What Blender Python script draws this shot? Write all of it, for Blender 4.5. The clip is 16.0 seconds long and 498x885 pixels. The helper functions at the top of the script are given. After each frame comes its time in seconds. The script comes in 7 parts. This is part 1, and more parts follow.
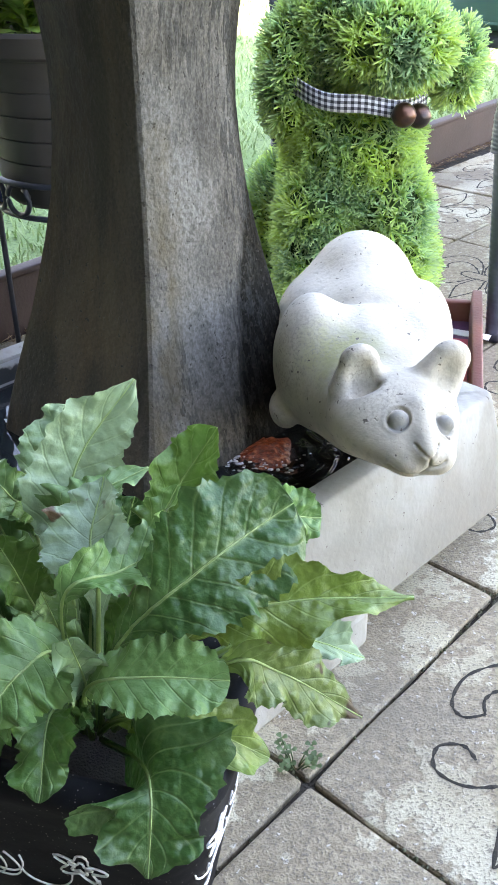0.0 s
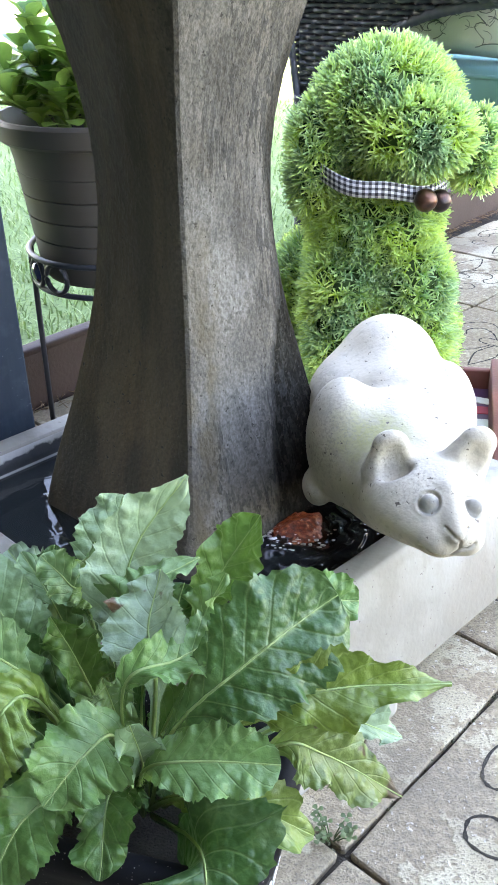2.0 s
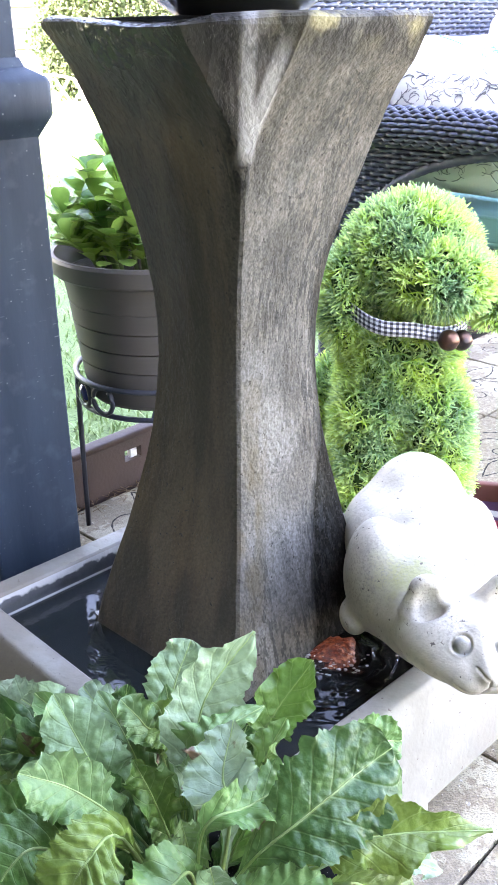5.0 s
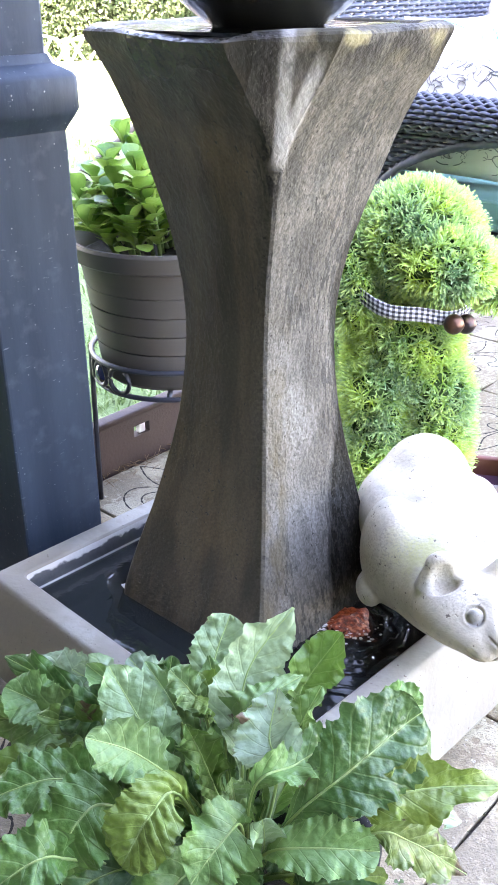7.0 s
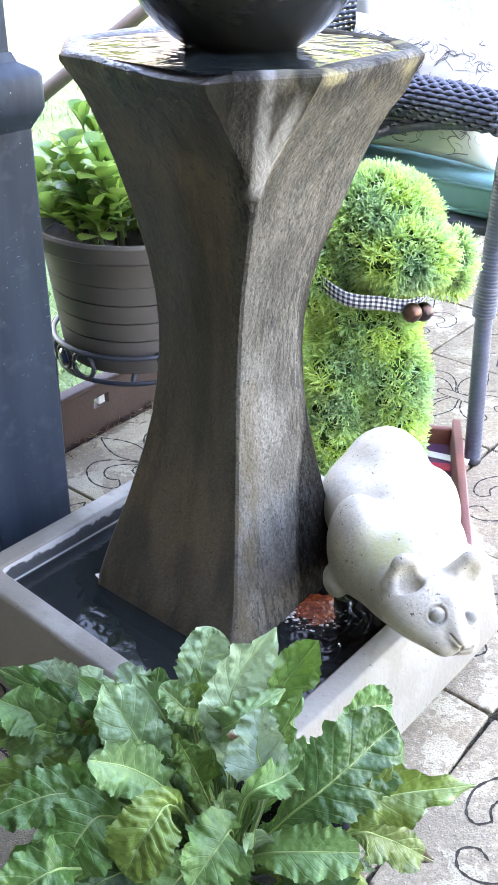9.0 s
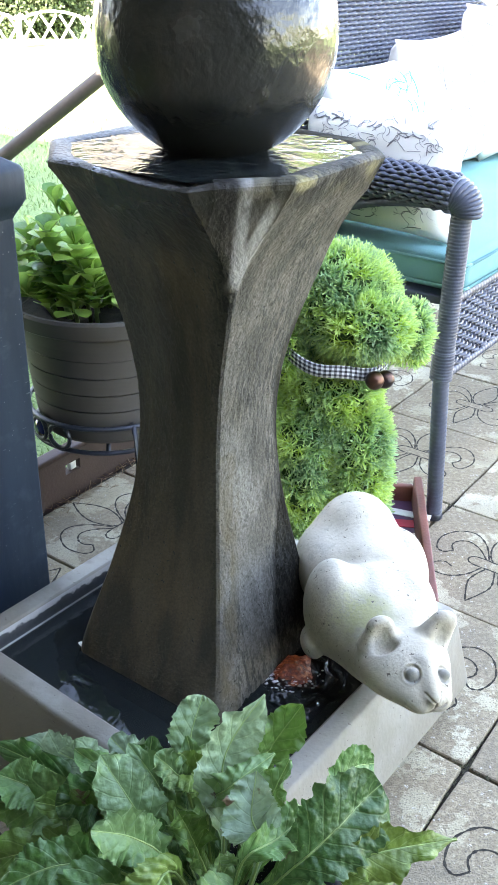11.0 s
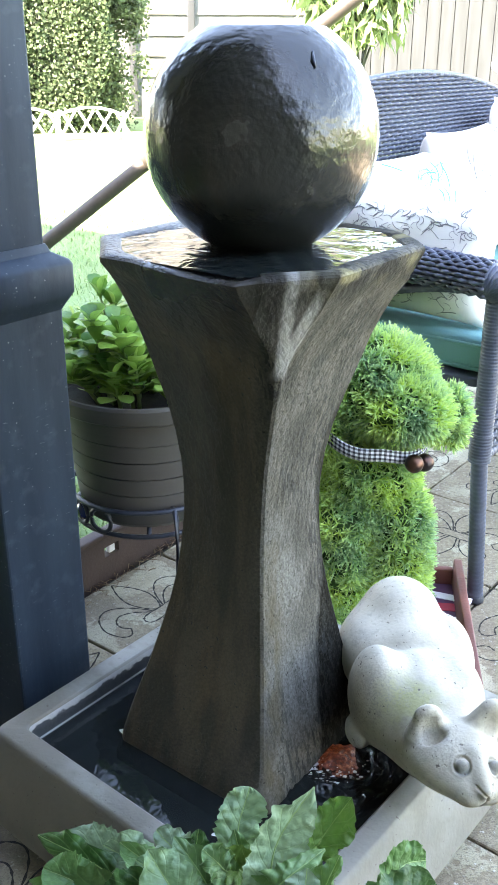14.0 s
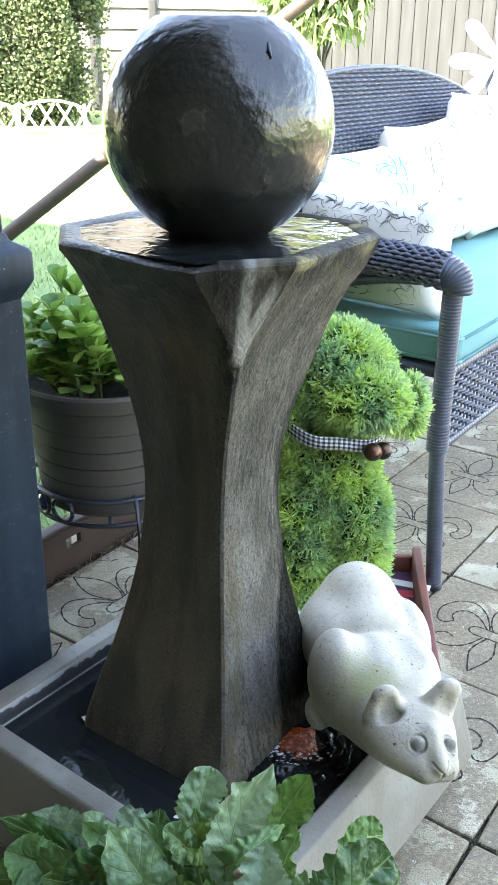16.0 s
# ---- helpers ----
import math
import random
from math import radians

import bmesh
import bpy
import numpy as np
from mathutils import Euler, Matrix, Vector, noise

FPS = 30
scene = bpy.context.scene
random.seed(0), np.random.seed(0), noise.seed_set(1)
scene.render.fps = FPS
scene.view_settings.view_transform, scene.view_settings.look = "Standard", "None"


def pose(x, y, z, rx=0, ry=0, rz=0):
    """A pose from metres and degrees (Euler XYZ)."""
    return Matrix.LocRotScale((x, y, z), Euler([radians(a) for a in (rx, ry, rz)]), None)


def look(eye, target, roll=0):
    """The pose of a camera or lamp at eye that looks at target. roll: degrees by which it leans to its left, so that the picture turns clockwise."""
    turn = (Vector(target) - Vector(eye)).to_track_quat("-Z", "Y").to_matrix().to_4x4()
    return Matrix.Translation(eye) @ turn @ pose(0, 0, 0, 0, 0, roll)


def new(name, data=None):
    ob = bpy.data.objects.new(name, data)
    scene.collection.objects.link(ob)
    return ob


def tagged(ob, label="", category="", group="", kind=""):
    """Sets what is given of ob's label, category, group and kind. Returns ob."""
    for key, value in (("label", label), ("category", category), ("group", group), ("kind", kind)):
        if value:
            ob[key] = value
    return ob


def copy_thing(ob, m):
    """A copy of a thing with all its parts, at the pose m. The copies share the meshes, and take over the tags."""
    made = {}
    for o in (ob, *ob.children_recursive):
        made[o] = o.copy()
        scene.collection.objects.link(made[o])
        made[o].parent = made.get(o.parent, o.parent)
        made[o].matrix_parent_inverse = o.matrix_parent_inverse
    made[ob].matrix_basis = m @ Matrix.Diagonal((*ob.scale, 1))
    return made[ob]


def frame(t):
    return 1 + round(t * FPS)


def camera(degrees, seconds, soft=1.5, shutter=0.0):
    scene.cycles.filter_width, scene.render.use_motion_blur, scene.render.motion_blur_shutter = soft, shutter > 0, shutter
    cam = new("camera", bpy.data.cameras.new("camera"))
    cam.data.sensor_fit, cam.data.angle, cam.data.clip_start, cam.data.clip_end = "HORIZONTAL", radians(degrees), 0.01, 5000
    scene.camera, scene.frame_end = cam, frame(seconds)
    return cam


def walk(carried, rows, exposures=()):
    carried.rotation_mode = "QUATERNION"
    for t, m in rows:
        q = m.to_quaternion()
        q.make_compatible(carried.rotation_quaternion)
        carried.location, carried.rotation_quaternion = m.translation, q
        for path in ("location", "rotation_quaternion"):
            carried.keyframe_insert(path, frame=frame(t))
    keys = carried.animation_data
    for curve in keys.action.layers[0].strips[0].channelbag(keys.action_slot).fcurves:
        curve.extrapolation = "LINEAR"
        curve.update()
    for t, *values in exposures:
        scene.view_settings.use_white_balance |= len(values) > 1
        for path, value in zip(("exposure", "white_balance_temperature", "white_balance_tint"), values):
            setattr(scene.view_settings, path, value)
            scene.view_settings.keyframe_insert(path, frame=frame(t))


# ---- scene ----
cam = camera(30.3, 16.0)
PATH = [
    (0, (-0.012, 0.229, 0.633), (-0.018, 1.934, -0.411), -1.4),
    (0.5, (-0.022, 0.227, 0.638), (-0.029, 1.932, -0.409), -1.3),
    (1, (-0.024, 0.221, 0.648), (-0.037, 1.939, -0.377), -1.3),
    (1.5, (-0.029, 0.209, 0.666), (-0.055, 1.947, -0.322), -1.8),
    (2, (-0.031, 0.21, 0.678), (-0.064, 1.968, -0.276), -1.9),
    (2.5, (-0.04, 0.207, 0.688), (-0.075, 1.983, -0.23), -1.8),
    (3, (-0.047, 0.2, 0.703), (-0.083, 1.991, -0.186), -1.7),
    (3.5, (-0.053, 0.189, 0.722), (-0.083, 1.995, -0.138), -1.6),
    (4, (-0.062, 0.18, 0.743), (-0.096, 2.005, -0.074), -1.2),
    (6.5, (-0.099, 0.139, 0.808), (-0.117, 1.958, -0.022), -0.3),
    (7, (-0.117, 0.125, 0.82), (-0.111, 1.916, -0.07), -0.4),
    (7.5, (-0.128, 0.121, 0.842), (-0.104, 1.869, -0.13), -0.2),
    (8, (-0.139, 0.131, 0.868), (-0.09, 1.855, -0.145), 0.1),
    (8.5, (-0.143, 0.139, 0.892), (-0.057, 1.855, -0.133), 0.6),
    (9, (-0.152, 0.135, 0.915), (-0.019, 1.843, -0.118), 1.1),
    (11.5, (-0.185, 0.102, 0.97), (0.053, 1.866, 0.057), 1.2),
    (12, (-0.189, 0.101, 0.974), (0.04, 1.879, 0.087), 0.8),
    (12.5, (-0.196, 0.094, 0.978), (0.015, 1.895, 0.133), 0.6),
    (13, (-0.194, 0.095, 0.978), (-0.006, 1.915, 0.17), 0.3),
    (13.5, (-0.192, 0.109, 0.973), (-0.007, 1.935, 0.178), 0.2),
    (14, (-0.198, 0.102, 0.976), (-0.023, 1.932, 0.188), 0.2),
    (14.5, (-0.195, 0.098, 0.973), (-0.028, 1.93, 0.189), 0.0),
    (15, (-0.191, 0.097, 0.971), (0.006, 1.924, 0.182), 0.1),
    (15.5, (-0.193, 0.091, 0.972), (0.043, 1.912, 0.181), 0.5),
    (16, (-0.195, 0.085, 0.972), (0.058, 1.903, 0.176), 0.9),
]
EXPOSURES = [(0, 4.31, 8200, 23), (1.5, 4.45, 8200, 23), (3.5, 4.84, 8000, 27), (7, 5.12, 7950, 31), (9, 4.90, 8000, 27), (11.5, 4.25, 8050, 17), (14, 4.23, 7900, 16), (16, 3.97, 8050, 15)]
walk(cam, [(t, look(eye, target, roll)) for t, eye, target, roll in PATH], EXPOSURES)

# ---- light and sky ----
SUN_ELEVATION, SUN_AZIMUTH = 41.0, 223.0      # degrees; azimuth from +y towards +x
sky = bpy.data.worlds.new("sky")
scene.world = sky
sky.use_nodes = True
sky_nodes = sky.node_tree.nodes
sky_tex = sky_nodes.new("ShaderNodeTexSky")
sky_tex.sky_type = "NISHITA"
sky_tex.sun_disc = False
sky_tex.sun_elevation = radians(SUN_ELEVATION)
sky_tex.sun_rotation = radians(SUN_AZIMUTH)
sky.node_tree.links.new(sky_tex.outputs[0], sky_nodes["Background"].inputs[0])
sky_nodes["Background"].inputs[1].default_value = 0.15
sun_lamp = bpy.data.lights.new("sun", "SUN")
sun_lamp.energy, sun_lamp.angle, sun_lamp.color = 4.5, radians(0.5), (1.0, 0.97, 0.92)
sun = new("sun", sun_lamp)
se, sa = radians(SUN_ELEVATION), radians(SUN_AZIMUTH)
sun.matrix_world = look((0, 0, 8), Vector((0, 0, 8)) - Vector((math.cos(se) * math.sin(sa), math.cos(se) * math.cos(sa), math.sin(se))))

# ---- materials ----


def material(name, colour, rough=0.7, metal=0.0, second=None, scale=8.0, amount=0.5, bump=0.15, bump_scale=None, fine=None, stretch=(1, 1, 1), coat=0.0, spec=None):
    """Principled surface: two colours mixed by a broad and a fine noise, with relief. Object coordinates, metres."""
    m = bpy.data.materials.new(name)
    m.use_nodes = True
    n, l = m.node_tree.nodes, m.node_tree.links
    b = n["Principled BSDF"]
    b.inputs["Roughness"].default_value, b.inputs["Metallic"].default_value = rough, metal
    b.inputs["Coat Weight"].default_value = coat
    if spec is not None:
        b.inputs["Specular IOR Level"].default_value = spec
    co = n.new("ShaderNodeTexCoord")
    mp = n.new("ShaderNodeMapping")
    mp.inputs["Scale"].default_value = stretch
    l.new(co.outputs["Object"], mp.inputs["Vector"])
    big = n.new("ShaderNodeTexNoise")
    big.inputs["Scale"].default_value, big.inputs["Detail"].default_value = scale, 6
    l.new(mp.outputs[0], big.inputs["Vector"])
    ramp = n.new("ShaderNodeValToRGB")
    ramp.color_ramp.elements[0].position, ramp.color_ramp.elements[1].position = 0.5 - amount * 0.35, 0.5 + amount * 0.35
    ramp.color_ramp.elements[0].color = (*colour, 1)
    ramp.color_ramp.elements[1].color = (*(second or [c * 0.7 for c in colour]), 1)
    l.new(big.outputs["Fac"], ramp.inputs[0])
    small = n.new("ShaderNodeTexNoise")
    small.inputs["Scale"].default_value, small.inputs["Detail"].default_value = bump_scale or scale * 14, 5
    l.new(mp.outputs[0], small.inputs["Vector"])
    out = ramp.outputs[0]
    if fine is not None:
        r2 = n.new("ShaderNodeValToRGB")
        r2.color_ramp.elements[0].position, r2.color_ramp.elements[1].position = 0.52, 0.68
        l.new(small.outputs["Fac"], r2.inputs[0])
        mix = n.new("ShaderNodeMix")
        mix.data_type = "RGBA"
        l.new(r2.outputs[0], mix.inputs["Factor"])
        l.new(out, mix.inputs["A"])
        mix.inputs["B"].default_value = (*fine, 1)
        out = mix.outputs["Result"]
    l.new(out, b.inputs["Base Color"])
    bp = n.new("ShaderNodeBump")
    bp.inputs["Strength"].default_value, bp.inputs["Distance"].default_value = bump, 0.004
    l.new(small.outputs["Fac"], bp.inputs["Height"])
    l.new(bp.outputs[0], b.inputs["Normal"])
    return m


def leafy(name, dark, light, scale=6.0, rough=0.45, vary=0.5, through_light=0.25, vein=0.0):
    """Leaf surface: two greens mixed by noise and by each piece, with light coming through."""
    m = bpy.data.materials.new(name)
    m.use_nodes = True
    n, l = m.node_tree.nodes, m.node_tree.links
    b = n["Principled BSDF"]
    b.inputs["Roughness"].default_value = rough
    co = n.new("ShaderNodeTexCoord")
    nz = n.new("ShaderNodeTexNoise")
    nz.inputs["Scale"].default_value, nz.inputs["Detail"].default_value = scale, 4
    l.new(co.outputs["Object"], nz.inputs["Vector"])
    geo = n.new("ShaderNodeNewGeometry")
    add = n.new("ShaderNodeMath")
    add.operation = "MULTIPLY_ADD"
    l.new(geo.outputs["Random Per Island"], add.inputs[0])
    add.inputs[1].default_value = vary
    l.new(nz.outputs["Fac"], add.inputs[2])
    ramp = n.new("ShaderNodeValToRGB")
    ramp.color_ramp.elements[0].position, ramp.color_ramp.elements[1].position = 0.4, 0.62 + vary
    ramp.color_ramp.elements[0].color, ramp.color_ramp.elements[1].color = (*dark, 1), (*light, 1)
    l.new(add.outputs[0], ramp.inputs[0])
    l.new(ramp.outputs[0], b.inputs["Base Color"])
    tr = n.new("ShaderNodeBsdfTranslucent")
    l.new(ramp.outputs[0], tr.inputs[0])
    mix = n.new("ShaderNodeMixShader")
    mix.inputs[0].default_value = through_light
    l.new(b.outputs[0], mix.inputs[1])
    l.new(tr.outputs[0], mix.inputs[2])
    l.new(mix.outputs[0], n["Material Output"].inputs[0])
    bp = n.new("ShaderNodeBump")
    bp.inputs["Strength"].default_value, bp.inputs["Distance"].default_value = 0.35, 0.003
    n2 = n.new("ShaderNodeTexNoise")
    n2.inputs["Scale"].default_value = scale * 12
    l.new(co.outputs["Object"], n2.inputs["Vector"])
    l.new(n2.outputs["Fac"], bp.inputs["Height"])
    l.new(bp.outputs[0], b.inputs["Normal"])
    return m


M_GROOVE = material("paver groove dirt", (0.012, 0.011, 0.008), 0.95, second=(0.035, 0.030, 0.022), scale=160, bump=0.4)
M_SOIL = material("soil", (0.022, 0.018, 0.014), 0.95, second=(0.05, 0.042, 0.03), scale=40, bump=0.6)
M_LAWN = material("lawn", (0.125, 0.21, 0.058), 0.9, second=(0.19, 0.26, 0.105), scale=3, bump=0.5, bump_scale=120, fine=(0.06, 0.11, 0.03))
M_WICKER = material("dark resin wicker", (0.042, 0.051, 0.078), 0.45, second=(0.064, 0.075, 0.108), scale=20, bump=0.1)
M_TEAL = material("teal cushion cloth", (0.115, 0.295, 0.305), 0.8, second=(0.135, 0.32, 0.325), scale=6, bump=0.2, bump_scale=700)
M_PILLOW = material("white printed cloth", (0.78, 0.77, 0.72), 0.9, second=(0.72, 0.72, 0.68), scale=6, bump=0.2, bump_scale=500)
M_INK = material("dark print ink", (0.24, 0.24, 0.25), 0.9, scale=30, bump=0.1)
M_AQUA = material("aqua print ink", (0.10, 0.55, 0.50), 0.9, scale=30, bump=0.1)
M_POT = material("dark brown plastic pot", (0.064, 0.057, 0.050), 0.55, second=(0.078, 0.069, 0.061), scale=6, bump=0.05)
M_IRON = material("dark blue wrought iron", (0.03, 0.035, 0.05), 0.4, second=(0.045, 0.05, 0.065), metal=0.3, scale=30, bump=0.1)
M_GEM = material("cobalt glass bead", (0.01, 0.015, 0.08), 0.08, second=(0.01, 0.02, 0.12), scale=20, bump=0.0, coat=1.0)
M_EDGING = material("brown composite edging", (0.038, 0.020, 0.017), 0.7, second=(0.052, 0.028, 0.024), scale=12, bump=0.2)
M_WHITE = material("white paint", (0.8, 0.8, 0.78), 0.6, second=(0.74, 0.74, 0.72), scale=5, bump=0.05)
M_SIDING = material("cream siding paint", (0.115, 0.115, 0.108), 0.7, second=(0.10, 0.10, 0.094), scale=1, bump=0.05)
M_STEM = leafy("pale stem", (0.24, 0.36, 0.12), (0.32, 0.44, 0.18), scale=20)
M_JADE = leafy("fleshy pot leaf", (0.045, 0.155, 0.028), (0.38, 0.57, 0.13), scale=14, rough=0.30, vary=0.75, through_light=0.38)
M_NEEDLE_CORE = material("topiary core", (0.05, 0.115, 0.030), 0.9, scale=30)
M_GRASS = leafy("grass blade", (0.115, 0.20, 0.05), (0.31, 0.42, 0.17), scale=4, rough=0.5, vary=0.5, through_light=0.2)
M_WILLOW = leafy("long hanging leaf", (0.05, 0.085, 0.03), (0.13, 0.19, 0.08), scale=2, rough=0.5, vary=0.6, through_light=0.3)
M_IVY = leafy("ivy leaf", (0.028, 0.052, 0.023), (0.076, 0.108, 0.050), scale=2, rough=0.8, vary=0.6, through_light=0.30)
M_FENCE = material("grey fence boards", (0.022, 0.0262, 0.0300), 0.85, second=(0.0115, 0.0139, 0.0158), scale=3, bump=0.3, stretch=(4, 4, 0.5))
M_BAMBOO = material("brown wooden pole", (0.030, 0.023, 0.016), 0.6, second=(0.018, 0.014, 0.010), scale=12, bump=0.15, stretch=(3, 3, 3))
M_REDWOOD = material("red-brown stained wood", (0.20, 0.06, 0.04), 0.55, second=(0.13, 0.04, 0.03), scale=14, bump=0.15)
M_RED = material("red print", (0.55, 0.03, 0.06), 0.5, scale=20, bump=0.05)
M_PLUM = material("plum print", (0.10, 0.04, 0.10), 0.5, scale=20, bump=0.05)
M_BELL = material("tarnished bell", (0.12, 0.058, 0.038), 0.34, second=(0.036, 0.030, 0.032), metal=0.8, amount=0.3, scale=40, bump=0.1)
M_MOSS = material("joint moss", (0.05, 0.06, 0.025), 0.95, second=(0.11, 0.10, 0.07), scale=60, amount=0.6, bump=0.5)
M_CEIL = material("stained porch ceiling boards", (0.12, 0.118, 0.105), 0.7, second=(0.10, 0.098, 0.088), scale=3, bump=0.1)
M_WALL = material("house wall brick-brown paint", (0.13, 0.128, 0.112), 0.85, second=(0.10, 0.098, 0.086), scale=3, bump=0.1)
M_DRY = material("dry needles", (0.16, 0.10, 0.055), 0.9, second=(0.30, 0.21, 0.13), scale=60, bump=0.1)


def water_material(centre=(0, 0, 0), rings=0.0):
    """Dark water: soft ripples, and rings that spread from one point and die away."""
    m = bpy.data.materials.new("dark rippled water")
    m.use_nodes = True
    n, l = m.node_tree.nodes, m.node_tree.links
    b = n["Principled BSDF"]
    b.inputs["Base Color"].default_value = (0.02, 0.025, 0.025, 1)
    b.inputs["Roughness"].default_value = 0.03
    b.inputs["IOR"].default_value = 1.33
    b.inputs["Transmission Weight"].default_value = 0.35
    b.inputs["Specular IOR Level"].default_value = 0.5
    vec = n.new("ShaderNodeTexCoord").outputs["Object"]
    wv = n.new("ShaderNodeTexNoise")
    wv.inputs["Scale"].default_value, wv.inputs["Detail"].default_value = 28, 2
    wv.inputs["Distortion"].default_value = 1.2
    l.new(vec, wv.inputs["Vector"])
    height = wv.outputs["Fac"]
    if rings:
        d = n.new("ShaderNodeVectorMath")
        d.operation = "DISTANCE"
        d.inputs[1].default_value = centre
        l.new(vec, d.inputs[0])
        far = sums(n, l, "ADD", d.outputs["Value"], sums(n, l, "MULTIPLY", wv.outputs["Fac"], 0.022))
        ring = sums(n, l, "SINE", sums(n, l, "MULTIPLY", far, 380.0), None)
        fade = sums(n, l, "POWER", 2.718, sums(n, l, "MULTIPLY", d.outputs["Value"], -22.0))
        calm = sums(n, l, "ADD", sums(n, l, "MULTIPLY", fade, 0.9), 0.10)
        height = sums(n, l, "ADD", sums(n, l, "MULTIPLY", height, calm), sums(n, l, "MULTIPLY", sums(n, l, "MULTIPLY", ring, fade), rings))
    relief(n, l, b, height, 0.6 if rings else 0.22, 0.01)
    return m




def nodes_of(name, rough):
    m = bpy.data.materials.new(name)
    m.use_nodes = True
    n, l = m.node_tree.nodes, m.node_tree.links
    n["Principled BSDF"].inputs["Roughness"].default_value = rough
    return m, n, l, n["Principled BSDF"]


def noise_at(n, l, vec, scale, detail=5, stretch=None):
    if stretch:
        mp = n.new("ShaderNodeMapping")
        mp.inputs["Scale"].default_value = stretch
        l.new(vec, mp.inputs["Vector"])
        vec = mp.outputs[0]
    t = n.new("ShaderNodeTexNoise")
    t.inputs["Scale"].default_value, t.inputs["Detail"].default_value = scale, detail
    l.new(vec, t.inputs["Vector"])
    return t.outputs["Fac"]


def ramp_of(n, l, value, *stops):
    r = n.new("ShaderNodeValToRGB")
    e = r.color_ramp.elements
    e[0].position, e[0].color = stops[0][0], (*stops[0][1], 1)
    e[1].position, e[1].color = stops[-1][0], (*stops[-1][1], 1)
    for p, c in stops[1:-1]:
        q = e.new(p)
        q.color = (*c, 1)
    l.new(value, r.inputs[0])
    return r.outputs[0]


def blend(n, l, fac, a, b):
    x = n.new("ShaderNodeMix")
    x.data_type = "RGBA"
    for sock, val in (("Factor", fac), ("A", a), ("B", b)):
        if isinstance(val, (int, float)):
            x.inputs[sock].default_value = val
        elif isinstance(val, tuple):
            x.inputs[sock].default_value = (*val, 1)
        else:
            l.new(val, x.inputs[sock])
    return x.outputs["Result"]


def sums(n, l, op, a, b):
    x = n.new("ShaderNodeMath")
    x.operation = op
    for k, val in enumerate((a, b)):
        if val is None:
            continue
        if isinstance(val, (int, float)):
            x.inputs[k].default_value = val
        else:
            l.new(val, x.inputs[k])
    return x.outputs[0]


def relief(n, l, b, height, strength, distance):
    bp = n.new("ShaderNodeBump")
    bp.inputs["Strength"].default_value, bp.inputs["Distance"].default_value = strength, distance
    l.new(height, bp.inputs["Height"])
    l.new(bp.outputs[0], b.inputs["Normal"])


BLACK, ONE = (0, 0, 0), (1, 1, 1)


